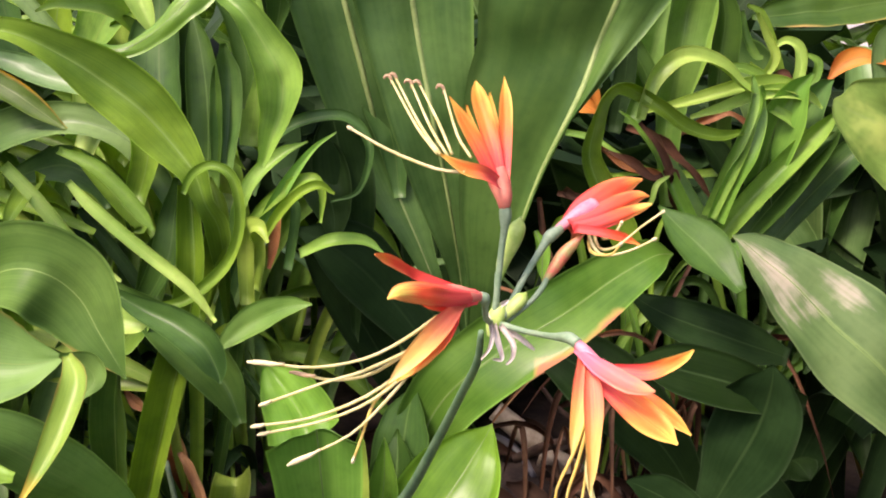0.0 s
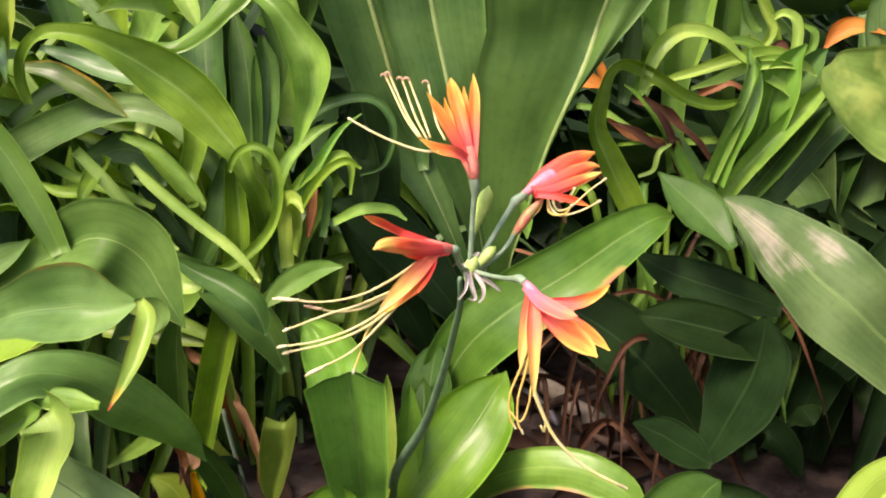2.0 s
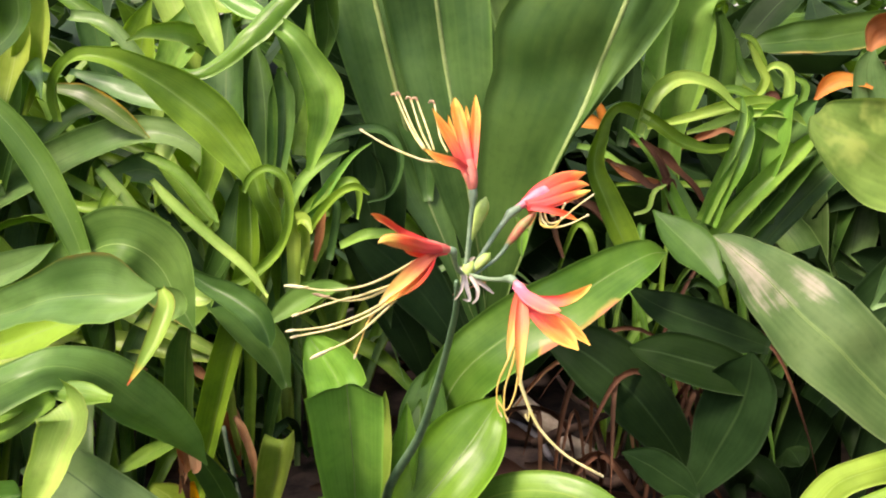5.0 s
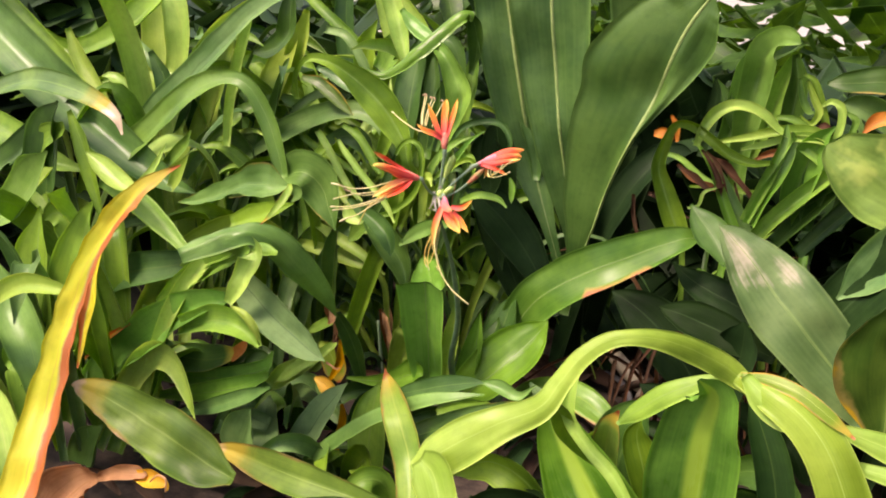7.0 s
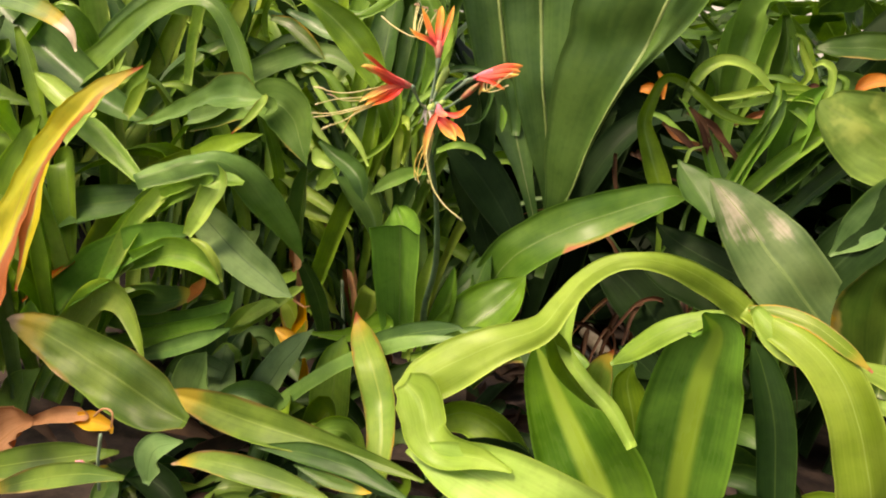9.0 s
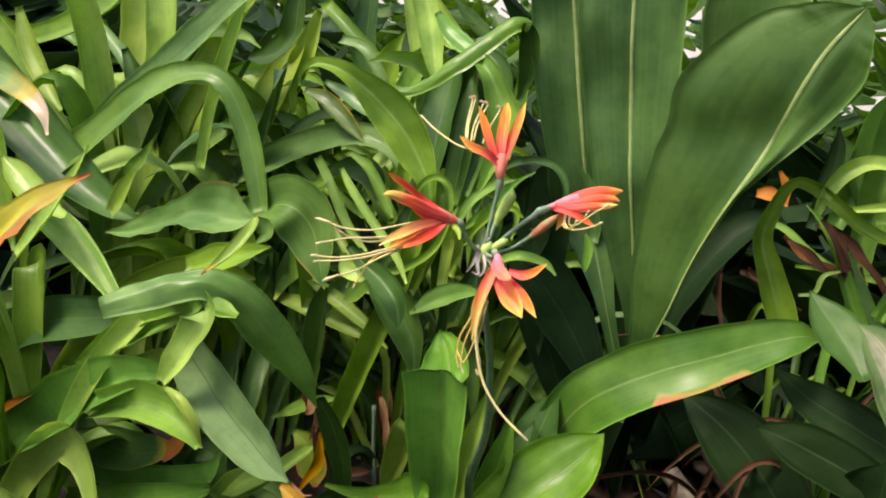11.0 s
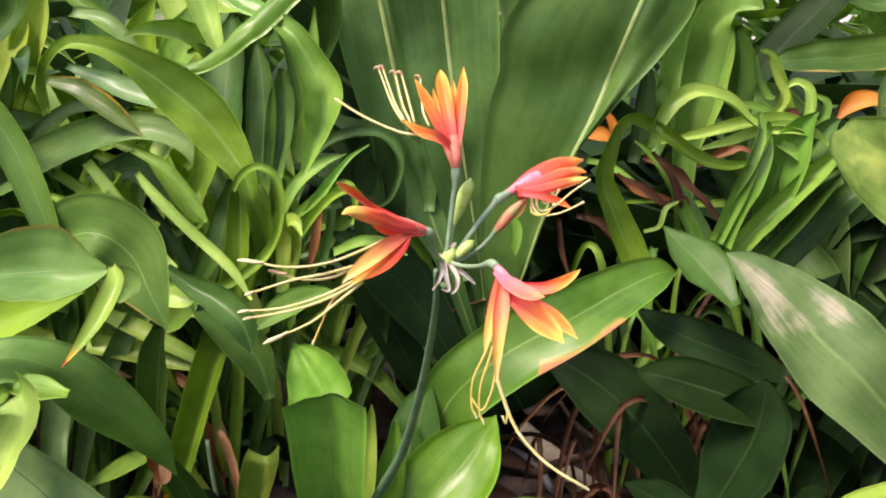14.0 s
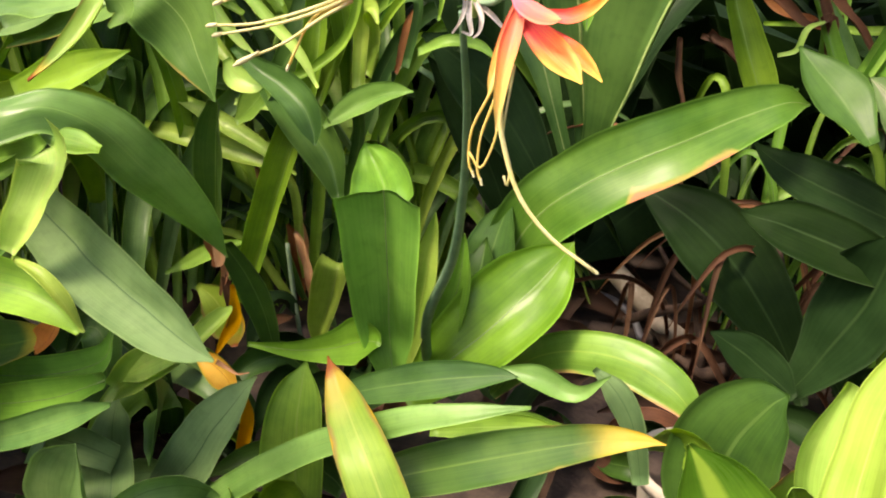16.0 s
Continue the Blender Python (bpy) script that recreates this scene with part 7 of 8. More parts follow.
leaf(corner_plant, ORANGE, [(0.2429, 0.5000, 0.3997, 0.0032), (0.2524, 0.5000, 0.4135, 0.0160), (0.2693, 0.5000, 0.4203, 0.0148), (0.2919, 0.5000, 0.4133, 0.0032)], channel=0.2, wave=0.15)
leaf(corner_plant, RUSTY, [(0.2910, 0.4500, 0.4450, 0.0029), (0.3026, 0.4500, 0.4374, 0.0127), (0.3172, 0.4500, 0.4223, 0.0098), (0.3274, 0.4500, 0.4084, 0.0079), (0.3364, 0.4500, 0.3967, 0.0020)], channel=0.4, wave=0.2)
leaf(corner_plant, GOLD_EDGED, [(0.3433, 0.2400, 0.1498, 0.0227), (0.3405, 0.2400, 0.1884, 0.0846), (0.3381, 0.2400, 0.2193, 0.1008), (0.3330, 0.2450, 0.2445, 0.0819), (0.3260, 0.2500, 0.2625, 0.0405), (0.3213, 0.2500, 0.2731, 0.0028)], "green leaf with yellow blotched margins", channel=0.14, fold=0.1, bulge=0.12, columns=12)
leaf(corner_plant, DEAD, [(0.3949, 0.3000, 0.1795, 0.0059), (0.4146, 0.3000, 0.2020, 0.0289), (0.4365, 0.3000, 0.2228, 0.0295), (0.4592, 0.3000, 0.2356, 0.0089)], channel=0.2, wave=0.2)
leaf(arch_plant, ARCH_PALE, [(0.1458, -0.0040, 0.2386, 0.0035), (0.1418, -0.0100, 0.2140, 0.0114), (0.1473, -0.0150, 0.1936, 0.0097), (0.1674, -0.0200, 0.1788, 0.0095), (0.1895, -0.0250, 0.1680, 0.0101), (0.2091, -0.0300, 0.1501, 0.0075)], channel=0.15, fold=0.2)
leaf(shade_plant, SCORCHED, [(0.3315, 0.3000, 0.1464, 0.0437), (0.2915, 0.3000, 0.1812, 0.0691), (0.2564, 0.3000, 0.2117, 0.0784), (0.2281, 0.3050, 0.2343, 0.0780), (0.2007, 0.3150, 0.2564, 0.0686), (0.1765, 0.3220, 0.2757, 0.0474), (0.1582, 0.3270, 0.2884, 0.0259), (0.1451, 0.3300, 0.2941, 0.0016)], "broad green leaf with pale sun-bleached blotches", channel=0.06, groove=0.03, bulge=0.1, wave=0.02, twist=4, columns=12)
leaf(long_blades, STRAP_DARK, [(-0.7712, 0.0200, 0.2012, 0.0470), (-0.6901, 0.0300, 0.2420, 0.0467), (-0.6408, 0.0400, 0.2868, 0.0382), (-0.5947, 0.0500, 0.3293, 0.0215), (-0.5573, 0.0500, 0.3564, 0.0028)], channel=0.1, fold=0.15)
leaf(long_blades, STRAP_PALE, [(-0.6527, -0.0300, 0.1688, 0.0330), (-0.5693, -0.0300, 0.2197, 0.0394), (-0.5143, -0.0300, 0.2545, 0.0275), (-0.4899, -0.0300, 0.2714, 0.0026)], channel=0.12, fold=0.15)
leaf(long_blades, STRAP_DARK, [(-0.5717, 0.0000, 0.1417, 0.0213), (-0.5854, 0.0200, 0.2133, 0.0329), (-0.6040, 0.0400, 0.2705, 0.0304), (-0.5995, 0.0500, 0.3251, 0.0058)], channel=0.2, fold=0.2)
leaf(long_blades, STRAP, [(-0.9011, 0.1000, 0.2758, 0.0345), (-0.7959, 0.1000, 0.2530, 0.0431), (-0.7120, 0.1000, 0.2336, 0.0337), (-0.6144, 0.1000, 0.2330, 0.0038)], channel=0.1, fold=0.15)
leaf(strap_clump, GLOSSY, [(-0.1947, 0.3350, 0.4765, 0.0028), (-0.1964, 0.3330, 0.4843, 0.0139), (-0.2050, 0.3250, 0.4813, 0.0202), (-0.2206, 0.3150, 0.4641, 0.0210), (-0.2324, 0.3000, 0.4447, 0.0225), (-0.2440, 0.2900, 0.4304, 0.0187), (-0.2605, 0.2850, 0.4140, 0.0152), (-0.2819, 0.2800, 0.4018, 0.0116), (-0.3030, 0.2750, 0.4049, 0.0045)], channel=-0.25, bulge=0.1)
leaf(strap_clump, STRAP_DARK, [(-0.2029, 0.3400, 0.4877, 0.0066), (-0.1970, 0.3500, 0.4707, 0.0200), (-0.1977, 0.3600, 0.4433, 0.0204), (-0.2067, 0.3700, 0.4118, 0.0080)], channel=0.25)
leaf(strap_clump, STRAP_PALE, [(-0.3441, 0.3600, 0.5089, 0.0247), (-0.3300, 0.3600, 0.4807, 0.0268), (-0.3140, 0.3550, 0.4520, 0.0248), (-0.3006, 0.3500, 0.4258, 0.0148), (-0.2954, 0.3500, 0.4120, 0.0030)], channel=0.2, fold=0.15)
leaf(strap_clump, GLOSSY, [(-0.2976, 0.3300, 0.4839, 0.0076), (-0.2783, 0.3300, 0.4677, 0.0180), (-0.2554, 0.3250, 0.4568, 0.0187), (-0.2328, 0.3200, 0.4492, 0.0065)], channel=-0.2)
leaf(strap_clump, STRAP, [(-0.2288, 0.3100, 0.4469, 0.0109), (-0.2176, 0.3050, 0.4413, 0.0154), (-0.2017, 0.3000, 0.4299, 0.0188), (-0.1881, 0.3000, 0.4103, 0.0261), (-0.1774, 0.3000, 0.3901, 0.0324), (-0.1771, 0.3000, 0.3699, 0.0263), (-0.1840, 0.3000, 0.3467, 0.0164), (-0.1910, 0.3000, 0.3241, 0.0055)], channel=0.25, fold=0.12, bulge=0.12, wave=0.03)
leaf(strap_clump, STRAP_DARK, [(-0.2957, 0.4000, 0.3251, 0.0162), (-0.2956, 0.4000, 0.3627, 0.0299), (-0.2974, 0.4100, 0.4049, 0.0311), (-0.2939, 0.4100, 0.4365, 0.0160), (-0.2922, 0.4100, 0.4470, 0.0027)], channel=0.2, fold=0.2)
leaf(strap_clump, MID, [(-0.2460, 0.3600, 0.3068, 0.0173), (-0.2457, 0.3700, 0.3468, 0.0255), (-0.2485, 0.3800, 0.3819, 0.0236), (-0.2519, 0.3800, 0.4070, 0.0051)], channel=0.2, fold=0.2)
leaf(lily, CRISP, [(-0.3115, 0.3600, 0.0647, 0.0037), (-0.3018, 0.3600, 0.0501, 0.0135), (-0.2931, 0.3600, 0.0252, 0.0135), (-0.2896, 0.3600, -0.0111, 0.0050)], channel=0.4, wave=0.2)
leaf(folded_plant, STRAP, [(-0.2621, 0.0360, 0.2308, 0.0018), (-0.2420, 0.0340, 0.2295, 0.0101), (-0.2216, 0.0320, 0.2307, 0.0134), (-0.2020, 0.0300, 0.2311, 0.0042)], channel=-0.15)
leaf(folded_plant, FRESH, [(-0.2875, -0.0200, 0.2174, 0.0200), (-0.2733, 0.0000, 0.2277, 0.0260), (-0.2574, 0.0200, 0.2376, 0.0267), (-0.2424, 0.0350, 0.2428, 0.0257), (-0.2246, 0.0500, 0.2341, 0.0307), (-0.2121, 0.0650, 0.2145, 0.0339), (-0.2037, 0.0850, 0.1913, 0.0290), (-0.1982, 0.1050, 0.1670, 0.0188), (-0.1935, 0.1200, 0.1433, 0.0013)], channel=-0.04, fold=-0.12, bulge=0.08, columns=10)
leaf(long_blades, STRAP_PALE, [(-0.4654, 0.2000, 0.2857, 0.0130), (-0.4617, 0.2000, 0.3405, 0.0166), (-0.4498, 0.2000, 0.3939, 0.0201), (-0.4365, 0.2000, 0.4405, 0.0159), (-0.4306, 0.2000, 0.4631, 0.0046)], channel=0.2, fold=0.2)
leaf(long_blades, STRAP_PALE, [(-0.5349, 0.3400, 0.2588, 0.0206), (-0.5114, 0.3400, 0.3332, 0.0307), (-0.4869, 0.3400, 0.3926, 0.0380), (-0.4746, 0.3400, 0.4323, 0.0318), (-0.4674, 0.3400, 0.4706, 0.0112)], channel=0.15, fold=0.2)
leaf(long_blades, STRAP, [(-0.5696, 0.3400, 0.1659, 0.0188), (-0.5610, 0.3400, 0.2372, 0.0246), (-0.5528, 0.3400, 0.3056, 0.0265), (-0.5541, 0.3400, 0.3588, 0.0071)], channel=0.2, fold=0.2)
leaf(folded_plant, MATTE, [(-0.2520, 0.0300, 0.1903, 0.0270), (-0.2125, 0.0200, 0.1769, 0.0370), (-0.1795, 0.0150, 0.1662, 0.0349), (-0.1480, 0.0100, 0.1587, 0.0295), (-0.1283, 0.0080, 0.1537, 0.0189), (-0.1122, 0.0080, 0.1504, 0.0016)], channel=0.12, fold=0.16, bulge=0.1, columns=10)
leaf(folded_plant, STRAP_PALE, [(-0.2288, 0.0200, 0.2305, 0.0271, 20), (-0.2164, 0.0120, 0.2249, 0.0278), (-0.2203, 0.0080, 0.2094, 0.0245), (-0.2234, 0.0000, 0.1945, 0.0205), (-0.2311, -0.0040, 0.1763, 0.0113)], channel=0.25, fold=0.12, bulge=0.08)
leaf(folded_plant, STRAP, [(-0.3856, 0.0300, 0.1263, 0.0124), (-0.3537, 0.0300, 0.1509, 0.0263), (-0.3184, 0.0280, 0.1783, 0.0321), (-0.2812, 0.0250, 0.2006, 0.0255), (-0.2516, 0.0240, 0.2169, 0.0161), (-0.2343, 0.0240, 0.2280, 0.0103)], channel=0.2, fold=0.15, bulge=0.1)
leaf(folded_plant, GLOSSY, [(-0.5185, 0.0000, -0.0452, 0.0261), (-0.4413, 0.0000, 0.0333, 0.0477), (-0.3690, -0.0000, 0.0957, 0.0529), (-0.3192, 0.0050, 0.1380, 0.0454), (-0.2810, 0.0100, 0.1611, 0.0280), (-0.2559, 0.0150, 0.1704, 0.0159)], channel=0.18, fold=0.18, bulge=0.12)
leaf(folded_plant, STRAP, [(-0.3098, 0.0000, 0.1283, 0.0217), (-0.2617, 0.0000, 0.1505, 0.0282), (-0.2305, 0.0000, 0.1556, 0.0263), (-0.2108, 0.0020, 0.1511, 0.0176), (-0.1963, 0.0050, 0.1391, 0.0034)], channel=0.3, fold=0.1, bulge=0.12)
leaf(folded_plant, STRAP_PALE, [(-0.2265, -0.0060, 0.1769, 0.0033), (-0.2061, -0.0080, 0.1745, 0.0073), (-0.1935, -0.0060, 0.1628, 0.0079), (-0.1877, 0.0000, 0.1443, 0.0022)], channel=-0.3)
leaf(folded_plant, STRAP_PALE, [(-0.2168, 0.0450, 0.0751, 0.0132), (-0.2012, 0.0500, 0.0910, 0.0242), (-0.1846, 0.0550, 0.1039, 0.0207), (-0.1710, 0.0600, 0.1159, 0.0128), (-0.1648, 0.0800, 0.1281, 0.0098), (-0.1661, 0.0900, 0.1300, 0.0013)], channel=0.25, fold=0.2)
leaf(lance_plant, GLOSSY, [(-0.2282, 0.1900, 0.0371, 0.0035), (-0.1834, 0.1850, 0.0494, 0.0125), (-0.1487, 0.1800, 0.0652, 0.0225), (-0.1250, 0.1750, 0.0809, 0.0327), (-0.1102, 0.1700, 0.0881, 0.0206), (-0.1042, 0.1700, 0.0875, 0.0019)], channel=0.2, bulge=0.1)
leaf(edge_plant, COOL, [(-0.2119, 0.0000, 0.0104, 0.0216), (-0.2104, 0.0000, 0.0293, 0.0450), (-0.2066, -0.0000, 0.0489, 0.0424), (-0.2020, 0.0000, 0.0625, 0.0221), (-0.1987, 0.0000, 0.0719, 0.0021)], channel=0.15, fold=0.1)
leaf(lily, STRAP_PALE, [(-0.1085, 0.2150, 0.0379, 0.0101), (-0.0991, 0.2100, 0.0863, 0.0202), (-0.0954, 0.2100, 0.1277, 0.0197), (-0.0930, 0.2100, 0.1624, 0.0084), (-0.0929, 0.2100, 0.1748, 0.0011)], channel=0.2, fold=0.2)
leaf(lily, GLOSSY, [(-0.0984, 0.2400, 0.0178, 0.0132), (-0.0886, 0.2400, 0.0711, 0.0255), (-0.0842, 0.2450, 0.1082, 0.0234), (-0.0849, 0.2500, 0.1382, 0.0083), (-0.0855, 0.2500, 0.1492, 0.0012)], channel=0.2, fold=0.2)
leaf(lily, STRAP_PALE, [(-0.2272, 0.2900, -0.0125, 0.0051), (-0.2244, 0.2900, 0.0130, 0.0219), (-0.2186, 0.2900, 0.0426, 0.0294), (-0.2139, 0.2900, 0.0683, 0.0309), (-0.2168, 0.3000, 0.0745, 0.0273)], channel=0.25, fold=0.2)
leaf(corner_plant, SPOTTED, [(0.2208, 0.4050, 0.3886, 0.0028), (0.2260, 0.4060, 0.3844, 0.0360), (0.2382, 0.4100, 0.3777, 0.0639), (0.2574, 0.4150, 0.3676, 0.0913), (0.2820, 0.4200, 0.3571, 0.1084), (0.3092, 0.4200, 0.3501, 0.1115), (0.3363, 0.4150, 0.3420, 0.0941), (0.3569, 0.4100, 0.3341, 0.0500)], "broad green leaf blotched with pale yellow", channel=0.05, groove=0.02, bulge=0.14, wave=0.03, columns=12)
leaf(corner_plant, SIDE_DULL, [(0.1849, 0.5600, 0.4497, 0.0045), (0.2019, 0.5600, 0.4518, 0.0246), (0.2296, 0.5700, 0.4570, 0.0360), (0.2630, 0.5800, 0.4615, 0.0406), (0.3039, 0.6000, 0.4697, 0.0411), (0.3560, 0.6200, 0.4808, 0.0357), (0.4089, 0.6400, 0.4928, 0.0175)], channel=0.1, pleat=0.02, bulge=0.06)
leaf(curly_clump, FRESH, [(0.1621, 0.4700, 0.4898, 0.0025), (0.1536, 0.4700, 0.4922, 0.0200), (0.1395, 0.4750, 0.4920, 0.0313), (0.1261, 0.4800, 0.4819, 0.0378), (0.1205, 0.4850, 0.4624, 0.0373), (0.1182, 0.4900, 0.4396, 0.0367), (0.1164, 0.4900, 0.4083, 0.0338), (0.1139, 0.5000, 0.3759, 0.0281), (0.1137, 0.5000, 0.3379, 0.0218), (0.1211, 0.5000, 0.2774, 0.0166)], channel=0.18, fold=0.2, bulge=0.1)
leaf(curly_clump, STRAP_DARK, [(0.1474, 0.5300, 0.4795, 0.0087), (0.1573, 0.5300, 0.4482, 0.0218), (0.1579, 0.5300, 0.4159, 0.0264), (0.1591, 0.5300, 0.3777, 0.0233), (0.1688, 0.5300, 0.3169, 0.0168)], channel=0.2, fold=0.2)
leaf(curly_clump, GLOSSY, [(0.1529, 0.4400, 0.2812, 0.0152), (0.1616, 0.4400, 0.3130, 0.0150), (0.1715, 0.4400, 0.3392, 0.0149, 20), (0.1777, 0.4450, 0.3642, 0.0129, 40), (0.1788, 0.4500, 0.3838, 0.0099, 60), (0.1767, 0.4500, 0.3935, 0.0030)], channel=0.25, fold=0.25)
leaf(curly_clump, MID, [(0.2106, 0.4700, 0.2814, 0.0104), (0.2077, 0.4700, 0.3128, 0.0237), (0.2114, 0.4750, 0.3438, 0.0340), (0.2207, 0.4800, 0.3699, 0.0308), (0.2333, 0.4800, 0.3923, 0.0153), (0.2410, 0.4800, 0.4000, 0.0020)], channel=0.2, fold=0.25)
leaf(curly_clump, STRAP_DARK, [(0.1426, 0.4600, 0.2493, 0.0105), (0.1734, 0.4600, 0.2900, 0.0176), (0.2050, 0.4650, 0.3211, 0.0205), (0.2318, 0.4700, 0.3461, 0.0173), (0.2495, 0.4700, 0.3578, 0.0030)], channel=0.2, fold=0.25)
leaf(curly_clump, STRAP_PALE, [(0.1246, 0.4500, 0.3644, 0.0040), (0.1481, 0.4500, 0.3734, 0.0090), (0.1716, 0.4550, 0.3839, 0.0110), (0.1958, 0.4600, 0.3885, 0.0140), (0.2186, 0.4650, 0.3850, 0.0100), (0.2326, 0.4700, 0.3767, 0.0020)], channel=0.25, fold=0.2)
leaf(curly_clump, DEAD, [(0.0574, 0.4400, 0.3341, 0.0031), (0.0786, 0.4400, 0.3247, 0.0082), (0.0998, 0.4400, 0.3132, 0.0061), (0.1142, 0.4400, 0.3187, 0.0081), (0.1183, 0.4500, 0.2915, 0.0041)], channel=0.4, wave=0.3)
leaf(curly_clump, DEAD, [(0.0854, 0.4500, 0.3561, 0.0020), (0.0990, 0.4500, 0.3418, 0.0092), (0.1111, 0.4500, 0.3222, 0.0072), (0.1206, 0.4550, 0.2909, 0.0073), (0.1349, 0.4600, 0.2727, 0.0021)], channel=0.4, wave=0.3)
leaf(curly_clump, DRY, [(0.1236, 0.5000, 0.3442, 0.0033), (0.1483, 0.5000, 0.3598, 0.0086), (0.1658, 0.5000, 0.3660, 0.0053), (0.1853, 0.5000, 0.3537, 0.0075), (0.2062, 0.5000, 0.3501, 0.0021)], channel=0.3, wave=0.3)
leaf(curly_clump, DEAD, [(0.0204, 0.4600, 0.2909, 0.0043), (0.0395, 0.4600, 0.2873, 0.0096), (0.0620, 0.4600, 0.2732, 0.0075), (0.0834, 0.4600, 0.2700, 0.0021)], channel=0.4, wave=0.3)
leaf(lily, GLOSSY, [(-0.1223, 0.1900, 0.1758, 0.0457), (-0.1287, 0.2000, 0.1826, 0.0433), (-0.1432, 0.2200, 0.1866, 0.0363), (-0.1575, 0.2350, 0.1923, 0.0235), (-0.1651, 0.2400, 0.1975, 0.0106), (-0.1673, 0.2400, 0.2013, 0.0016)], channel=0.16, fold=0.12, pleat=0.03, columns=12)
leaf(broad_plant, SHADE, [(-0.1531, 0.3600, 0.2573, 0.0080), (-0.1543, 0.3600, 0.2802, 0.0269), (-0.1603, 0.3600, 0.3020, 0.0398), (-0.1672, 0.3600, 0.3234, 0.0387), (-0.1720, 0.3600, 0.3351, 0.0218), (-0.1746, 0.3600, 0.3407, 0.0020)], "glossy dark oval leaf", channel=0.18, bulge=0.15, columns=10)
leaf(broad_plant, MID, [(-0.1092, 0.4000, 0.2885, 0.0101), (-0.1158, 0.4000, 0.3336, 0.0251), (-0.1279, 0.4000, 0.3620, 0.0282), (-0.1387, 0.4000, 0.3831, 0.0171), (-0.1438, 0.4000, 0.3939, 0.0020)], channel=0.18, bulge=0.12)
leaf(lily, GLOSSY, [(0.0107, 0.1000, 0.3410, 0.0022), (0.0144, 0.1000, 0.3332, 0.0062), (0.0149, 0.1000, 0.3246, 0.0050), (0.0155, 0.1000, 0.3183, 0.0008)], channel=0.2)
leaf(folded_plant, COOL, [(-0.3569, 0.1000, 0.2629, 0.0209), (-0.3228, 0.1000, 0.2755, 0.0238), (-0.3000, 0.1000, 0.2870, 0.0147), (-0.2867, 0.1000, 0.2971, 0.0017)], channel=0.12, fold=0.15)
leaf(folded_plant, STRAP, [(-0.3265, 0.0800, 0.2272, 0.0202), (-0.2938, 0.0800, 0.2411, 0.0302), (-0.2624, 0.0800, 0.2559, 0.0212), (-0.2436, 0.0800, 0.2643, 0.0101), (-0.2296, 0.0800, 0.2709, 0.0013)], channel=0.2, pleat=0.02, bulge=0.1)
leaf(folded_plant, STRAP_DARK, [(-0.2737, 0.1200, 0.2546, 0.0154), (-0.2715, 0.1200, 0.2376, 0.0155), (-0.2725, 0.1200, 0.2246, 0.0099), (-0.2743, 0.1200, 0.2150, 0.0014)], channel=0.3)
leaf(lily, GLOSSY, [(-0.0983, 0.1800, 0.0602, 0.0181), (-0.1049, 0.1800, 0.0895, 0.0371), (-0.1047, 0.1700, 0.1240, 0.0461), (-0.1042, 0.1600, 0.1602, 0.0498), (-0.1048, 0.1550, 0.1846, 0.0527), (-0.1047, 0.1500, 0.1994, 0.0537)], "upright green leaf folded over at its top", channel=0.1, fold=0.16, bulge=0.06, pleat=0.02, columns=12)
leaf(curly_clump, STRAP_PALE, [(0.0811, 0.4200, 0.3632, 0.0069), (0.0841, 0.4200, 0.3821, 0.0117, 30), (0.0936, 0.4250, 0.4020, 0.0142, 20), (0.1098, 0.4300, 0.4137, 0.0146, 0), (0.1281, 0.4350, 0.4139, 0.0157, -15), (0.1466, 0.4400, 0.4054, 0.0162, -30), (0.1628, 0.4450, 0.3927, 0.0133, -30), (0.1755, 0.4500, 0.3875, 0.0040)], channel=0.15, fold=0.15)
leaf(curly_clump, STRAP, [(0.0894, 0.4100, 0.2447, 0.0200), (0.0733, 0.4100, 0.2737, 0.0269), (0.0566, 0.4100, 0.3050, 0.0228), (0.0444, 0.4100, 0.3314, 0.0168), (0.0461, 0.4100, 0.3563, 0.0137, 20), (0.0509, 0.4100, 0.3781, 0.0117, 50), (0.0615, 0.4100, 0.3886, 0.0121, 70), (0.0781, 0.4200, 0.3836, 0.0117, 40), (0.0986, 0.4200, 0.3720, 0.0117, 20), (0.1193, 0.4250, 0.3586, 0.0128), (0.1442, 0.4300, 0.3528, 0.0103), (0.1662, 0.4400, 0.3562, 0.0050)], channel=0.2, fold=0.15)
leaf(curly_clump, GLOSSY, [(0.1857, 0.4700, 0.2853, 0.0158), (0.1915, 0.4650, 0.3259, 0.0319), (0.1978, 0.4600, 0.3622, 0.0372), (0.2067, 0.4600, 0.3885, 0.0228), (0.2184, 0.4600, 0.4051, 0.0025)], channel=0.2, fold=0.2)
leaf(curly_clump, STRAP, [(0.1454, 0.4500, 0.2389, 0.0127), (0.1750, 0.4500, 0.2889, 0.0185), (0.2050, 0.4550, 0.3280, 0.0192), (0.2304, 0.4600, 0.3583, 0.0150), (0.2438, 0.4600, 0.3783, 0.0020)], channel=0.2, fold=0.25)
leaf(curly_clump, STRAP_PALE, [(0.1915, 0.5000, 0.4216, 0.0031), (0.2027, 0.5000, 0.4297, 0.0072), (0.2144, 0.5000, 0.4249, 0.0092, 20), (0.2190, 0.5000, 0.4091, 0.0098, 30), (0.2161, 0.5000, 0.3899, 0.0083), (0.2101, 0.5000, 0.3713, 0.0021)], channel=0.2, fold=0.2)
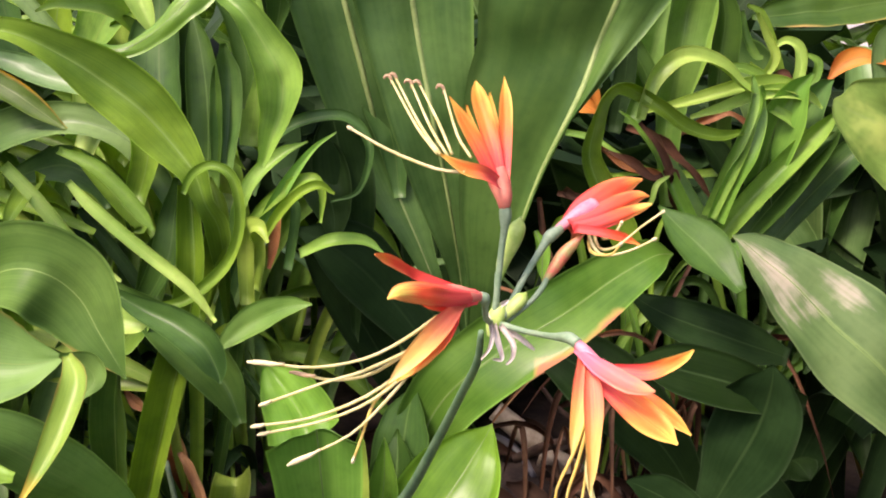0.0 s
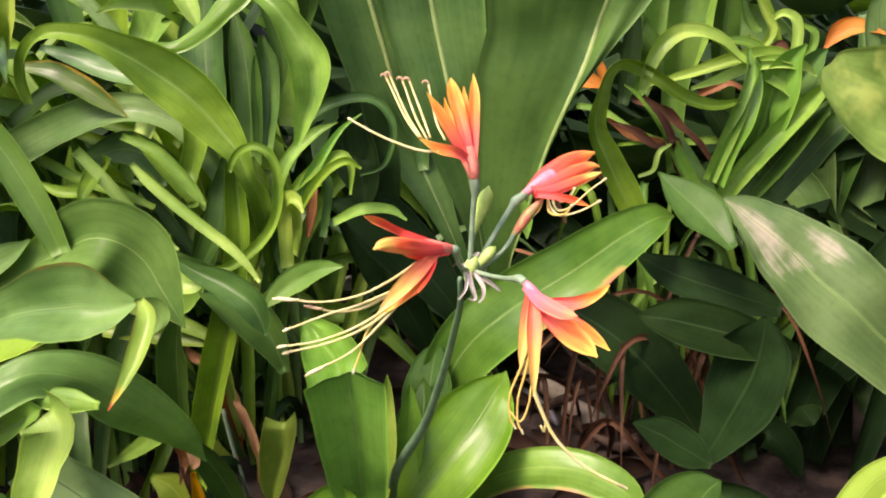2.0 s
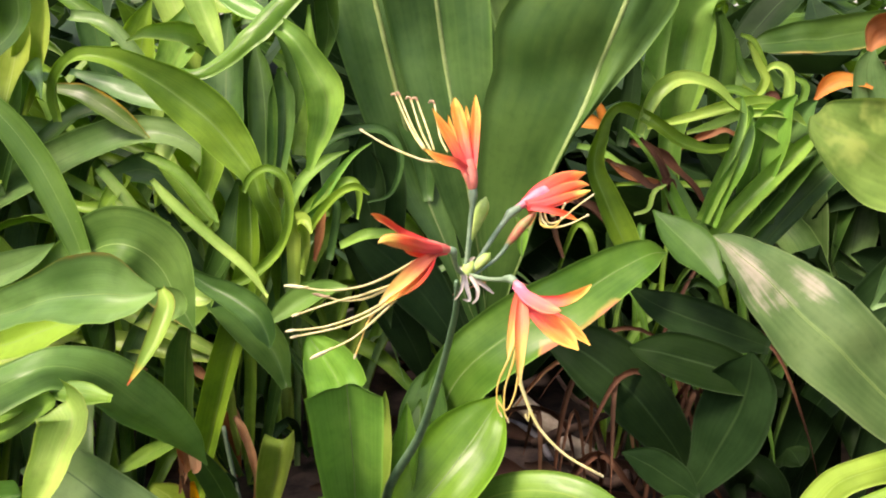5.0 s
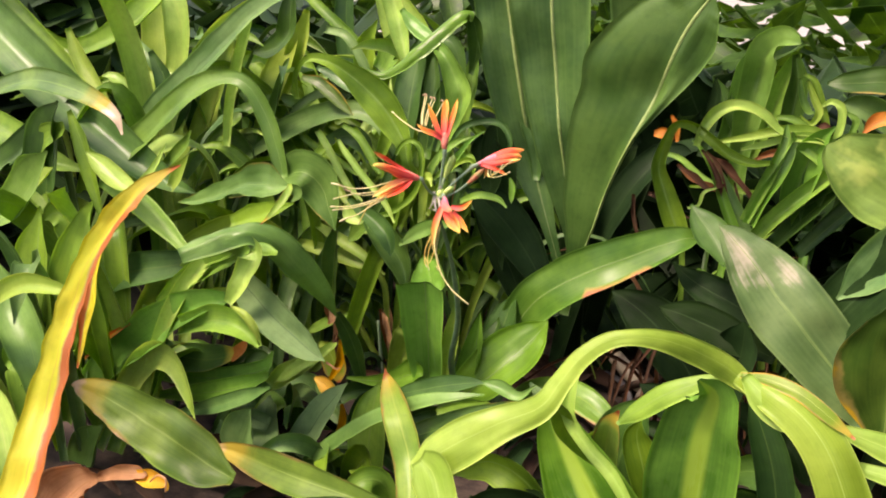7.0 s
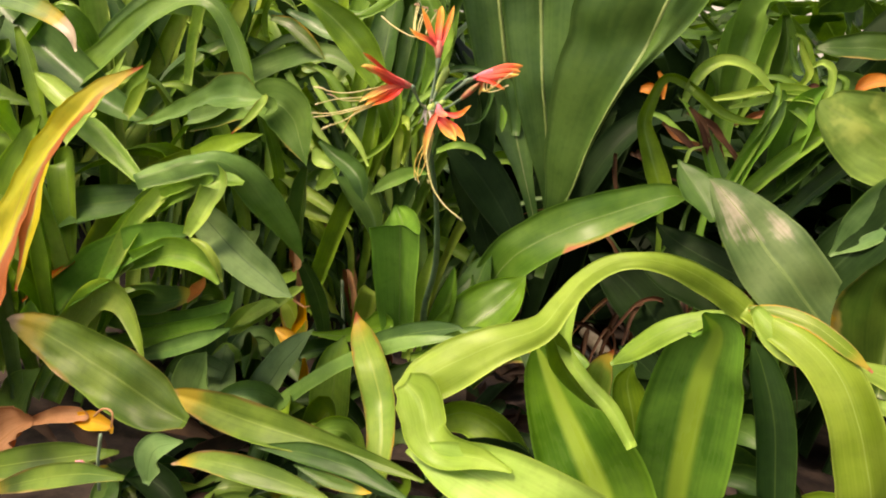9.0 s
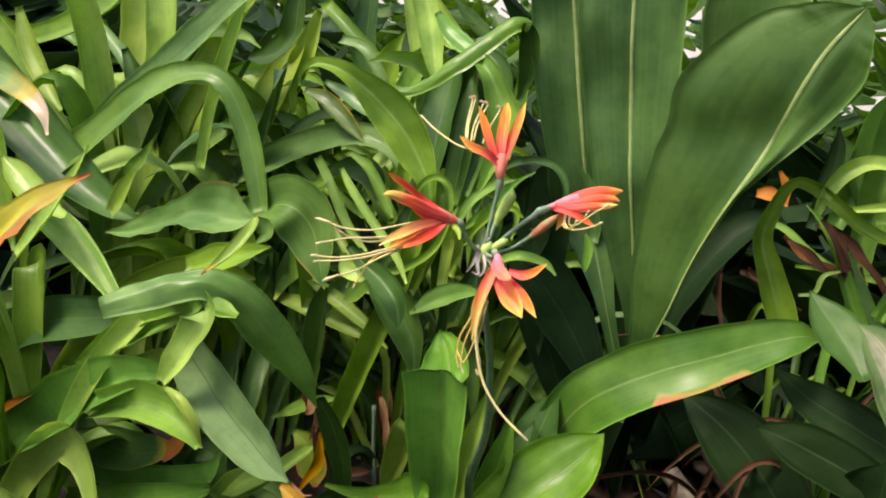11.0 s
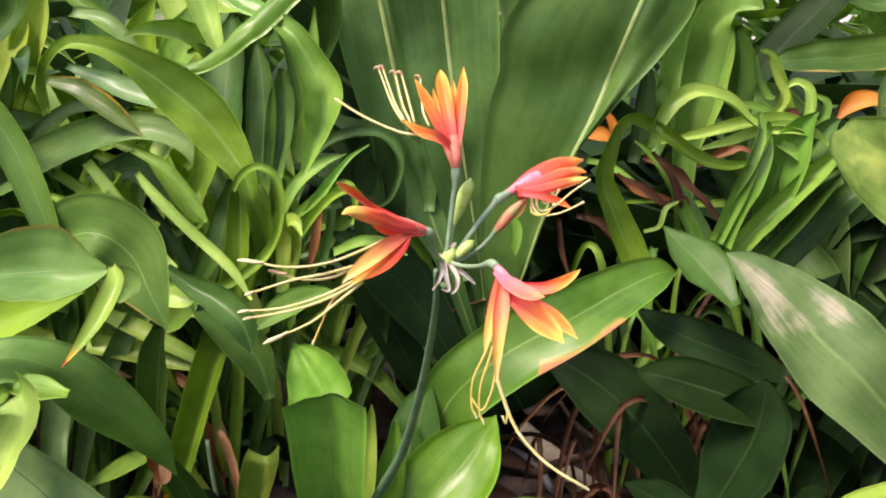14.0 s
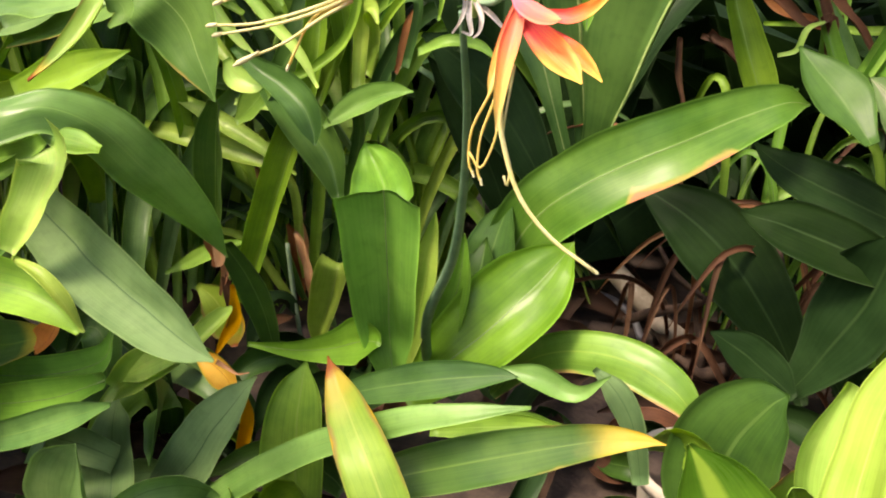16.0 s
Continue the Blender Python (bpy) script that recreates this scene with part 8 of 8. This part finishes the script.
leaf(curly_clump, STRAP_PALE, [(0.1742, 0.4900, 0.4509, 0.0041), (0.1847, 0.4900, 0.4316, 0.0081), (0.1934, 0.4900, 0.4160, 0.0087), (0.1874, 0.4900, 0.4019, 0.0062), (0.1741, 0.4900, 0.4106, 0.0021)], channel=0.2, fold=0.2)
leaf(curly_clump, STRAP_PALE, [(0.0889, 0.4600, 0.3664, 0.0041), (0.1275, 0.4600, 0.3785, 0.0102), (0.1648, 0.4600, 0.3913, 0.0130), (0.1937, 0.4650, 0.3946, 0.0140), (0.2133, 0.4650, 0.3883, 0.0090), (0.2226, 0.4700, 0.3793, 0.0015)], channel=0.2, fold=0.2)
leaf(curly_clump, STRAP, [(0.1473, 0.4400, 0.2843, 0.0123), (0.1599, 0.4400, 0.3260, 0.0141), (0.1681, 0.4400, 0.3585, 0.0128, 20), (0.1709, 0.4450, 0.3848, 0.0108, 40), (0.1693, 0.4500, 0.4012, 0.0025)], channel=0.2, fold=0.2)
leaf(curly_clump, GLOSSY, [(0.1391, 0.4400, 0.2681, 0.0134), (0.1183, 0.4400, 0.3036, 0.0123), (0.1011, 0.4450, 0.3329, 0.0092), (0.0793, 0.4500, 0.3569, 0.0051), (0.0661, 0.4500, 0.3666, 0.0015)], channel=0.2, fold=0.25)
leaf(curly_clump, FRESH, [(0.0821, 0.5300, 0.3482, 0.0170), (0.0961, 0.5300, 0.4087, 0.0331), (0.1026, 0.5300, 0.4559, 0.0379), (0.1076, 0.5300, 0.4864, 0.0160)], channel=0.2, fold=0.2)
leaf(curly_clump, STRAP, [(0.1162, 0.5400, 0.3425, 0.0137), (0.1299, 0.5400, 0.3981, 0.0245), (0.1410, 0.5400, 0.4460, 0.0272), (0.1476, 0.5400, 0.4819, 0.0107)], channel=0.2, fold=0.2)
leaf(strap_clump, STRAP, [(-0.1853, 0.2800, 0.2727, 0.0053), (-0.1725, 0.2800, 0.2938, 0.0075), (-0.1580, 0.2800, 0.3104, 0.0074), (-0.1445, 0.2850, 0.3171, 0.0065), (-0.1343, 0.2900, 0.3111, 0.0018)], channel=0.2, fold=0.2)
leaf(strap_clump, GLOSSY, [(-0.1938, 0.3000, 0.2771, 0.0064), (-0.1788, 0.3000, 0.3017, 0.0099), (-0.1668, 0.3000, 0.3211, 0.0081), (-0.1522, 0.3000, 0.3403, 0.0044), (-0.1363, 0.3000, 0.3527, 0.0013)], channel=0.2, fold=0.2)
leaf(strap_clump, MID, [(-0.2824, 0.2500, 0.2460, 0.0035), (-0.2525, 0.2450, 0.2260, 0.0225), (-0.2213, 0.2400, 0.2067, 0.0326), (-0.1979, 0.2400, 0.1827, 0.0283), (-0.1855, 0.2400, 0.1525, 0.0086)], channel=0.15, fold=0.2, bulge=0.1)
leaf(corner_plant, MID, [(0.3564, 0.3200, 0.3048, 0.0355), (0.3396, 0.3200, 0.3500, 0.0495), (0.3228, 0.3200, 0.3891, 0.0435), (0.3072, 0.3200, 0.4193, 0.0235), (0.2998, 0.3200, 0.4353, 0.0024)], channel=0.1, bulge=0.12)
leaf(corner_plant, COOL, [(0.2720, 0.3300, 0.2455, 0.0032), (0.2907, 0.3250, 0.2736, 0.0358), (0.3143, 0.3200, 0.3078, 0.0470), (0.3447, 0.3100, 0.3459, 0.0373), (0.3720, 0.3100, 0.3761, 0.0296), (0.3985, 0.3100, 0.3983, 0.0034)], channel=0.14, fold=0.1, bulge=0.1)
leaf(corner_plant, COOL, [(0.3814, 0.3300, 0.1768, 0.0365), (0.3741, 0.3300, 0.2388, 0.0554), (0.3669, 0.3300, 0.2993, 0.0595), (0.3628, 0.3300, 0.3435, 0.0389), (0.3598, 0.3300, 0.3704, 0.0035)], channel=0.2, bulge=0.14)
leaf(corner_plant, MID, [(0.3750, 0.3600, 0.3732, 0.0120), (0.3948, 0.3600, 0.3558, 0.0394), (0.4226, 0.3600, 0.3243, 0.0522), (0.4514, 0.3600, 0.2873, 0.0354), (0.4662, 0.3600, 0.2659, 0.0035)], channel=0.2, bulge=0.14)
leaf(lily, DRY, [(-0.2629, 0.3000, 0.0880, 0.0040), (-0.2538, 0.3000, 0.0743, 0.0085), (-0.2452, 0.3000, 0.0493, 0.0075), (-0.2415, 0.3000, 0.0280, 0.0051), (-0.2437, 0.3000, 0.0043, 0.0021)], "dry orange-brown curled leaf", channel=0.4, wave=0.2)
leaf(folded_plant, DRY, [(-0.2155, 0.1300, 0.1584, 0.0037), (-0.2099, 0.1300, 0.1460, 0.0081), (-0.2079, 0.1300, 0.1345, 0.0074), (-0.2097, 0.1300, 0.1291, 0.0019)], channel=0.3, wave=0.3)
leaf(folded_plant, DEAD, [(-0.2622, 0.2000, 0.0880, 0.0026), (-0.2565, 0.2000, 0.0751, 0.0070), (-0.2529, 0.2000, 0.0565, 0.0044), (-0.2570, 0.2000, 0.0376, 0.0018)], channel=0.4, wave=0.3)
leaf(folded_plant, FLAP_UNDER, [(-0.3044, -0.0100, 0.2673, 0.0014), (-0.2678, -0.0150, 0.2785, 0.0137), (-0.2244, -0.0250, 0.2957, 0.0200), (-0.1832, -0.0350, 0.3126, 0.0263), (-0.1603, -0.0380, 0.3178, 0.0339), (-0.1450, -0.0360, 0.3175, 0.0249), (-0.1353, -0.0340, 0.3189, 0.0089), (-0.1303, -0.0330, 0.3203, 0.0008)], channel=0.14, fold=0.16, bulge=0.12, wave=0.06, columns=10)
leaf(folded_plant, YELLOWED, [(-0.1278, -0.0360, 0.3223, 0.0031), (-0.1200, -0.0450, 0.3178, 0.0085), (-0.1192, -0.0550, 0.3079, 0.0079), (-0.1196, -0.0650, 0.3001, 0.0048), (-0.1208, -0.0750, 0.2934, 0.0007)], channel=0.3)
leaf(folded_plant, FLAP, [(-0.1319, -0.0340, 0.3211, 0.0016), (-0.1265, -0.0300, 0.3166, 0.0094), (-0.1235, -0.0300, 0.3114, 0.0084), (-0.1258, -0.0350, 0.3070, 0.0021)], channel=0.2)
leaf(folded_plant, FLAP, [(-0.3472, 0.1000, 0.2562, 0.0144), (-0.3082, 0.1000, 0.2689, 0.0155), (-0.2777, 0.1000, 0.2867, 0.0269), (-0.2527, 0.1000, 0.3003, 0.0414), (-0.2308, 0.1000, 0.3011, 0.0457), (-0.2168, 0.1050, 0.2886, 0.0456), (-0.2053, 0.1050, 0.2700, 0.0301), (-0.1964, 0.1030, 0.2576, 0.0144), (-0.1894, 0.1020, 0.2469, 0.0010)], "drooping green leaf with a brown-tipped edge", channel=0.12, fold=0.14, bulge=0.1, columns=10)

# ---- the tangle behind and between: smaller leaves of the same clumps ----
def arching(base, heading, reach, rise, droop, width, rng):
    """Rows for a strap leaf that rises from base, leans out along heading and nods."""
    d = Vector((math.cos(heading), math.sin(heading), 0))
    side = Vector((-d.y, d.x, 0)) * rng.uniform(-0.25, 0.25)
    b = Vector(base)
    rows = []
    for f, w in ((0.0, 0.5), (0.25, 0.85), (0.5, 1.0), (0.75, 0.85), (0.92, 0.5), (1.0, 0.05)):
        up = rise * (1.9 * f - 0.9 * f * f) - droop * f ** 3
        p = b + d * reach * f ** 1.5 + side * reach * math.sin(f * 3.0) + Vector((0, 0, up))
        rows.append((p.x, p.y, max(p.z, -0.03), width * w))
    return rows


def tuft(owner, rng, area, number, heading, reach, rise, droop, width, materials, channel=(0.15, 0.35)):
    """Fills part of a clump with arching strap leaves rooted within an area (x0, x1, y0, y1)."""
    for _ in range(number):
        base = (rng.uniform(area[0], area[1]), rng.uniform(area[2], area[3]), -0.04)
        rows = arching(base, radians(rng.uniform(*heading)), rng.uniform(*reach), rng.uniform(*rise), rng.uniform(*droop), rng.uniform(*width), rng)
        leaf(owner, rng.choice(materials), rows, channel=rng.uniform(*channel), twist=rng.uniform(-35, 35), turn=rng.uniform(-60, 60), steps=4, columns=6)


rng = random.Random(7)
mixed = [STRAP, STRAP, STRAP_DARK, STRAP, STRAP_PALE, COOL]
# DARK and SHADE in these lists darken the clumps' depths by colour
tuft(strap_clump, rng, (-0.36, -0.2, 0.42, 0.58), 44, (-15, 195), (0.1, 0.26), (0.2, 0.44), (0.06, 0.3), (0.009, 0.022), mixed)
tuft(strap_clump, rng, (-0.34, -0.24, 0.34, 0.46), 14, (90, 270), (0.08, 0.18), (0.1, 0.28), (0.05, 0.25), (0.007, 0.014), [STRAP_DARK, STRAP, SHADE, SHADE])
tuft(long_blades, rng, (-0.62, -0.38, 0.26, 0.52), 56, (30, 330), (0.1, 0.28), (0.25, 0.52), (0.05, 0.3), (0.016, 0.036), mixed)
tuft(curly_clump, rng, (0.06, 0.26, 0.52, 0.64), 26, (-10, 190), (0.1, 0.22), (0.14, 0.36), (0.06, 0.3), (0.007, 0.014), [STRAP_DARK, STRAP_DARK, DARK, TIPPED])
tuft(curly_clump, rng, (0.02, 0.2, 0.48, 0.56), 12, (0, 360), (0.08, 0.22), (0.1, 0.34), (0.08, 0.3), (0.004, 0.009), [DEAD, DEAD, DRY])
tuft(curly_clump, random.Random(31), (0.08, 0.24, 0.52, 0.58), 16, (-20, 200), (0.06, 0.16), (0.28, 0.42), (0.1, 0.3), (0.006, 0.012), [STRAP, GLOSSY, STRAP_DARK])
tuft(curly_clump, random.Random(37), (0.0, 0.22, 0.46, 0.52), 12, (0, 360), (0.05, 0.14), (0.1, 0.28), (0.06, 0.24), (0.004, 0.008), [DEAD])
tuft(broad_plant, rng, (-0.16, -0.02, 0.54, 0.64), 5, (20, 160), (0.05, 0.15), (0.3, 0.6), (0.0, 0.1), (0.05, 0.09), [BROAD, DARK])
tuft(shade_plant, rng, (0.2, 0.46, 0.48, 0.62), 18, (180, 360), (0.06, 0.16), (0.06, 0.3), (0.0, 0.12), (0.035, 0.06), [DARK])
tuft(corner_plant, rng, (0.3, 0.6, 0.5, 0.8), 30, (0, 360), (0.06, 0.25), (0.25, 0.5), (0.0, 0.16), (0.04, 0.08), [DARK, STRAP_DARK, COOL])
tuft(folded_plant, rng, (-0.44, -0.24, 0.06, 0.2), 22, (0, 360), (0.06, 0.16), (0.04, 0.14), (0.02, 0.16), (0.02, 0.035), [STRAP_DARK, STRAP, COOL, DARK])
tuft(lance_plant, rng, (-0.22, 0.12, 0.0, 0.12), 34, (180, 360), (0.05, 0.13), (0.03, 0.11), (0.02, 0.1), (0.018, 0.034), [STRAP_DARK, DARK, STRAP, COOL])
tuft(edge_plant, rng, (-0.2, 0.02, -0.14, -0.04), 22, (0, 360), (0.05, 0.11), (0.01, 0.05), (0.02, 0.06), (0.02, 0.034), [STRAP_DARK, EDGED, COOL, DARK])
tuft(arch_plant, rng, (0.1, 0.42, 0.06, 0.2), 40, (0, 360), (0.05, 0.16), (0.05, 0.17), (0.02, 0.12), (0.02, 0.04), [STRAP_DARK, STRAP, DARK])
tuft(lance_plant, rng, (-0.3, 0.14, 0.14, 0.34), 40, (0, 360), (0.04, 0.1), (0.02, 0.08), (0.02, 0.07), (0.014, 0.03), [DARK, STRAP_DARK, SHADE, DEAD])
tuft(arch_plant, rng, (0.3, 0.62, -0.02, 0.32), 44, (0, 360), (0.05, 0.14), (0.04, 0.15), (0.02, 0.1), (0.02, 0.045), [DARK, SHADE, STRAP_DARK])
tuft(yellow_plant, rng, (-0.5, -0.34, -0.16, 0.05), 34, (0, 360), (0.06, 0.2), (0.12, 0.34), (0.0, 0.16), (0.02, 0.042), [STRAP, STRAP, STRAP_PALE, COOL])
tuft(long_blades, rng, (-0.56, -0.3, 0.42, 0.6), 18, (40, 320), (0.1, 0.24), (0.4, 0.56), (0.02, 0.2), (0.016, 0.03), [STRAP_PALE, STRAP_PALE, STRAP])
tuft(long_blades, rng, (-0.9, -0.5, 0.15, 0.6), 46, (0, 360), (0.12, 0.3), (0.35, 0.58), (0.05, 0.25), (0.02, 0.038), [STRAP, STRAP_PALE, FRESH, STRAP_DARK])
tuft(edge_plant, rng, (-0.16, 0.16, -0.1, 0.04), 26, (0, 360), (0.04, 0.1), (0.01, 0.05), (0.02, 0.05), (0.018, 0.03), [STRAP_DARK, SHADE, DARK, COOL])

# ---- far foliage: one hedge of many leaves ----
def hedge(name, label, area, number, size, top, material, seed):
    """A far bank of foliage: many small bent leaves joined into one mesh, thinning to the top."""
    r = random.Random(seed)
    verts, faces, uvs = [], [], []
    for _ in range(number):
        x, y = r.uniform(area[0], area[1]), r.uniform(area[2], area[3])
        z = top * (1 - r.random() ** 0.8 * 0.98) * (0.75 + 0.35 * noise.noise(Vector((x * 2.2, y * 2, 5))))
        a, b = r.uniform(0, 6.28), r.uniform(-0.9, 0.5)
        long = Vector((math.cos(a) * math.cos(b), math.sin(a) * math.cos(b), math.sin(b)))
        wide = long.cross(Vector((r.uniform(-1, 1), r.uniform(-1, 1), 1))).normalized()
        n = long.cross(wide)
        s = r.uniform(*size)
        w, q = s * r.uniform(0.14, 0.26), len(verts)
        c = Vector((x, y, z))
        for f, g in ((0, 0.1), (0.3, 0.9), (0.65, 0.8), (1, 0.03)):
            m = c + long * (s * f) - n * (s * 0.3 * f * f)
            for e in (-1, 0, 1):
                verts.append(m + wide * (w * g * e) + n * (abs(e) * w * 0.25))
                uvs.append((0.5 + e / 2, f))
        for i in range(3):
            for j in range(2):
                k = q + i * 3 + j
                faces.append((k, k + 1, k + 4, k + 3))
    return tagged(mesh_object(name, verts, faces, material, None, uvs), label, "foliage", kind="stuff")


# the three near hedges take DARK, so their shade is coloured in
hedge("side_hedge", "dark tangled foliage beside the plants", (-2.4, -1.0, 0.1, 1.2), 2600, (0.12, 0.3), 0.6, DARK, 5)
# this one stands out of view, added to keep sky light off the lower right
hedge("right_hedge", "tall dark foliage out of view, added to shade the bed from the right", (0.95, 2.2, -0.6, 1.4), 4200, (0.15, 0.35), 1.9, DARK, 6)
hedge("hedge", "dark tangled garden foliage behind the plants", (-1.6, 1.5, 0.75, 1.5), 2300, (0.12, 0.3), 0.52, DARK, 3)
hedge("far_shrubs", "distant green shrubs with gaps of bright sky", (-5, 5, 2.2, 4.5), 4400, (0.18, 0.38), 1.35, STRAP_DARK, 4)

# ---- a stone, a pale pot and leaf litter on the soil ----
def stone(name, place, size, label, seed):
    bm = bmesh.new()
    bmesh.ops.create_icosphere(bm, subdivisions=3, radius=1.0)
    for v in bm.verts:
        v.co *= 1 + 0.22 * noise.noise(v.co * 1.3 + Vector((seed, 0, 0)))
        v.co = Vector((v.co.x * size[0], v.co.y * size[1], v.co.z * size[2]))
    me = bpy.data.meshes.new(name)
    bm.to_mesh(me)
    bm.free()
    me.materials.append(STONE)
    me.polygons.foreach_set("use_smooth", [True] * len(me.polygons))
    ob = new(name, me)
    ob.matrix_world = pose(*place)
    return tagged(ob, label, "stone")


stone("stone", (-0.28, 0.80, 0.0), (0.06, 0.04, 0.045), "rough grey stone on the dark soil", 3)


def pot(place, radius, height, label):
    """A round pot with a rolled rim, filled with soil."""
    base = plant("flower_pot", place, label, "pot")
    profile = [(0.72, 0.0), (0.78, 0.1), (0.94, 0.8), (0.95, 0.84), (1.05, 0.85), (1.07, 0.92), (1.05, 0.99), (1.0, 1.0), (0.95, 0.97), (0.9, 0.8), (0.7, 0.1)]
    n, verts, faces = 36, [], []
    for r, h in profile:
        for i in range(n):
            a = 2 * math.pi * i / n
            verts.append(Vector(place) + Vector((radius * r * math.cos(a), radius * r * math.sin(a), height * h)))
    for j in range(len(profile) - 1):
        for i in range(n):
            a, b = j * n + i, j * n + (i + 1) % n
            faces.append((a, b, b + n, a + n))
    mesh_object("body", verts, faces, POT, base)
    top = [Vector(place) + Vector((radius * 0.9 * math.cos(2 * math.pi * i / n), radius * 0.9 * math.sin(2 * math.pi * i / n), height * 0.82)) for i in range(n)]
    mesh_object("soil", top, [tuple(range(n))], SOIL, base)
    return base


pot((0.115, 0.262, -0.05), 0.048, 0.07, "pale round pot half hidden under the leaves")

r = random.Random(11)
for i in range(110):
    x, y = r.uniform(-0.45, 0.3), r.uniform(-0.1, 0.95)
    a, s = r.uniform(0, 6.28), r.uniform(0.03, 0.08)
    d = Vector((math.cos(a), math.sin(a), 0)) * s
    z = -0.036 + r.uniform(0, 0.01)
    rows = [(x - d.x, y - d.y, z, 0.004), (x - d.x * 0.3, y - d.y * 0.3, z + 0.012, s * 0.35), (x + d.x * 0.4, y + d.y * 0.4, z + 0.01, s * 0.3), (x + d.x, y + d.y, z, 0.002)]
    verts, faces, uvs = blade_mesh(rows, 0.3, wave=0.15, columns=4, steps=3, seed=i)
    tagged(mesh_object("fallen_leaf", verts, faces, LITTER, None, uvs), "curled dead brown leaf lying on the soil", "leaf", "leaf litter")

# ---- pale garden wall far behind ----
bm = bmesh.new()
bmesh.ops.create_cube(bm, size=1.0)
for v in bm.verts:
    v.co = Vector((v.co.x * 12.0, 5.2 + v.co.y * 0.2, 1.45 + v.co.z * 3.1))
me = bpy.data.meshes.new("wall_north")
bm.to_mesh(me)
bm.free()
me.materials.append(WALL)
tagged(new("wall_north", me), "pale plastered garden wall behind the shrubs", "wall", kind="structure")
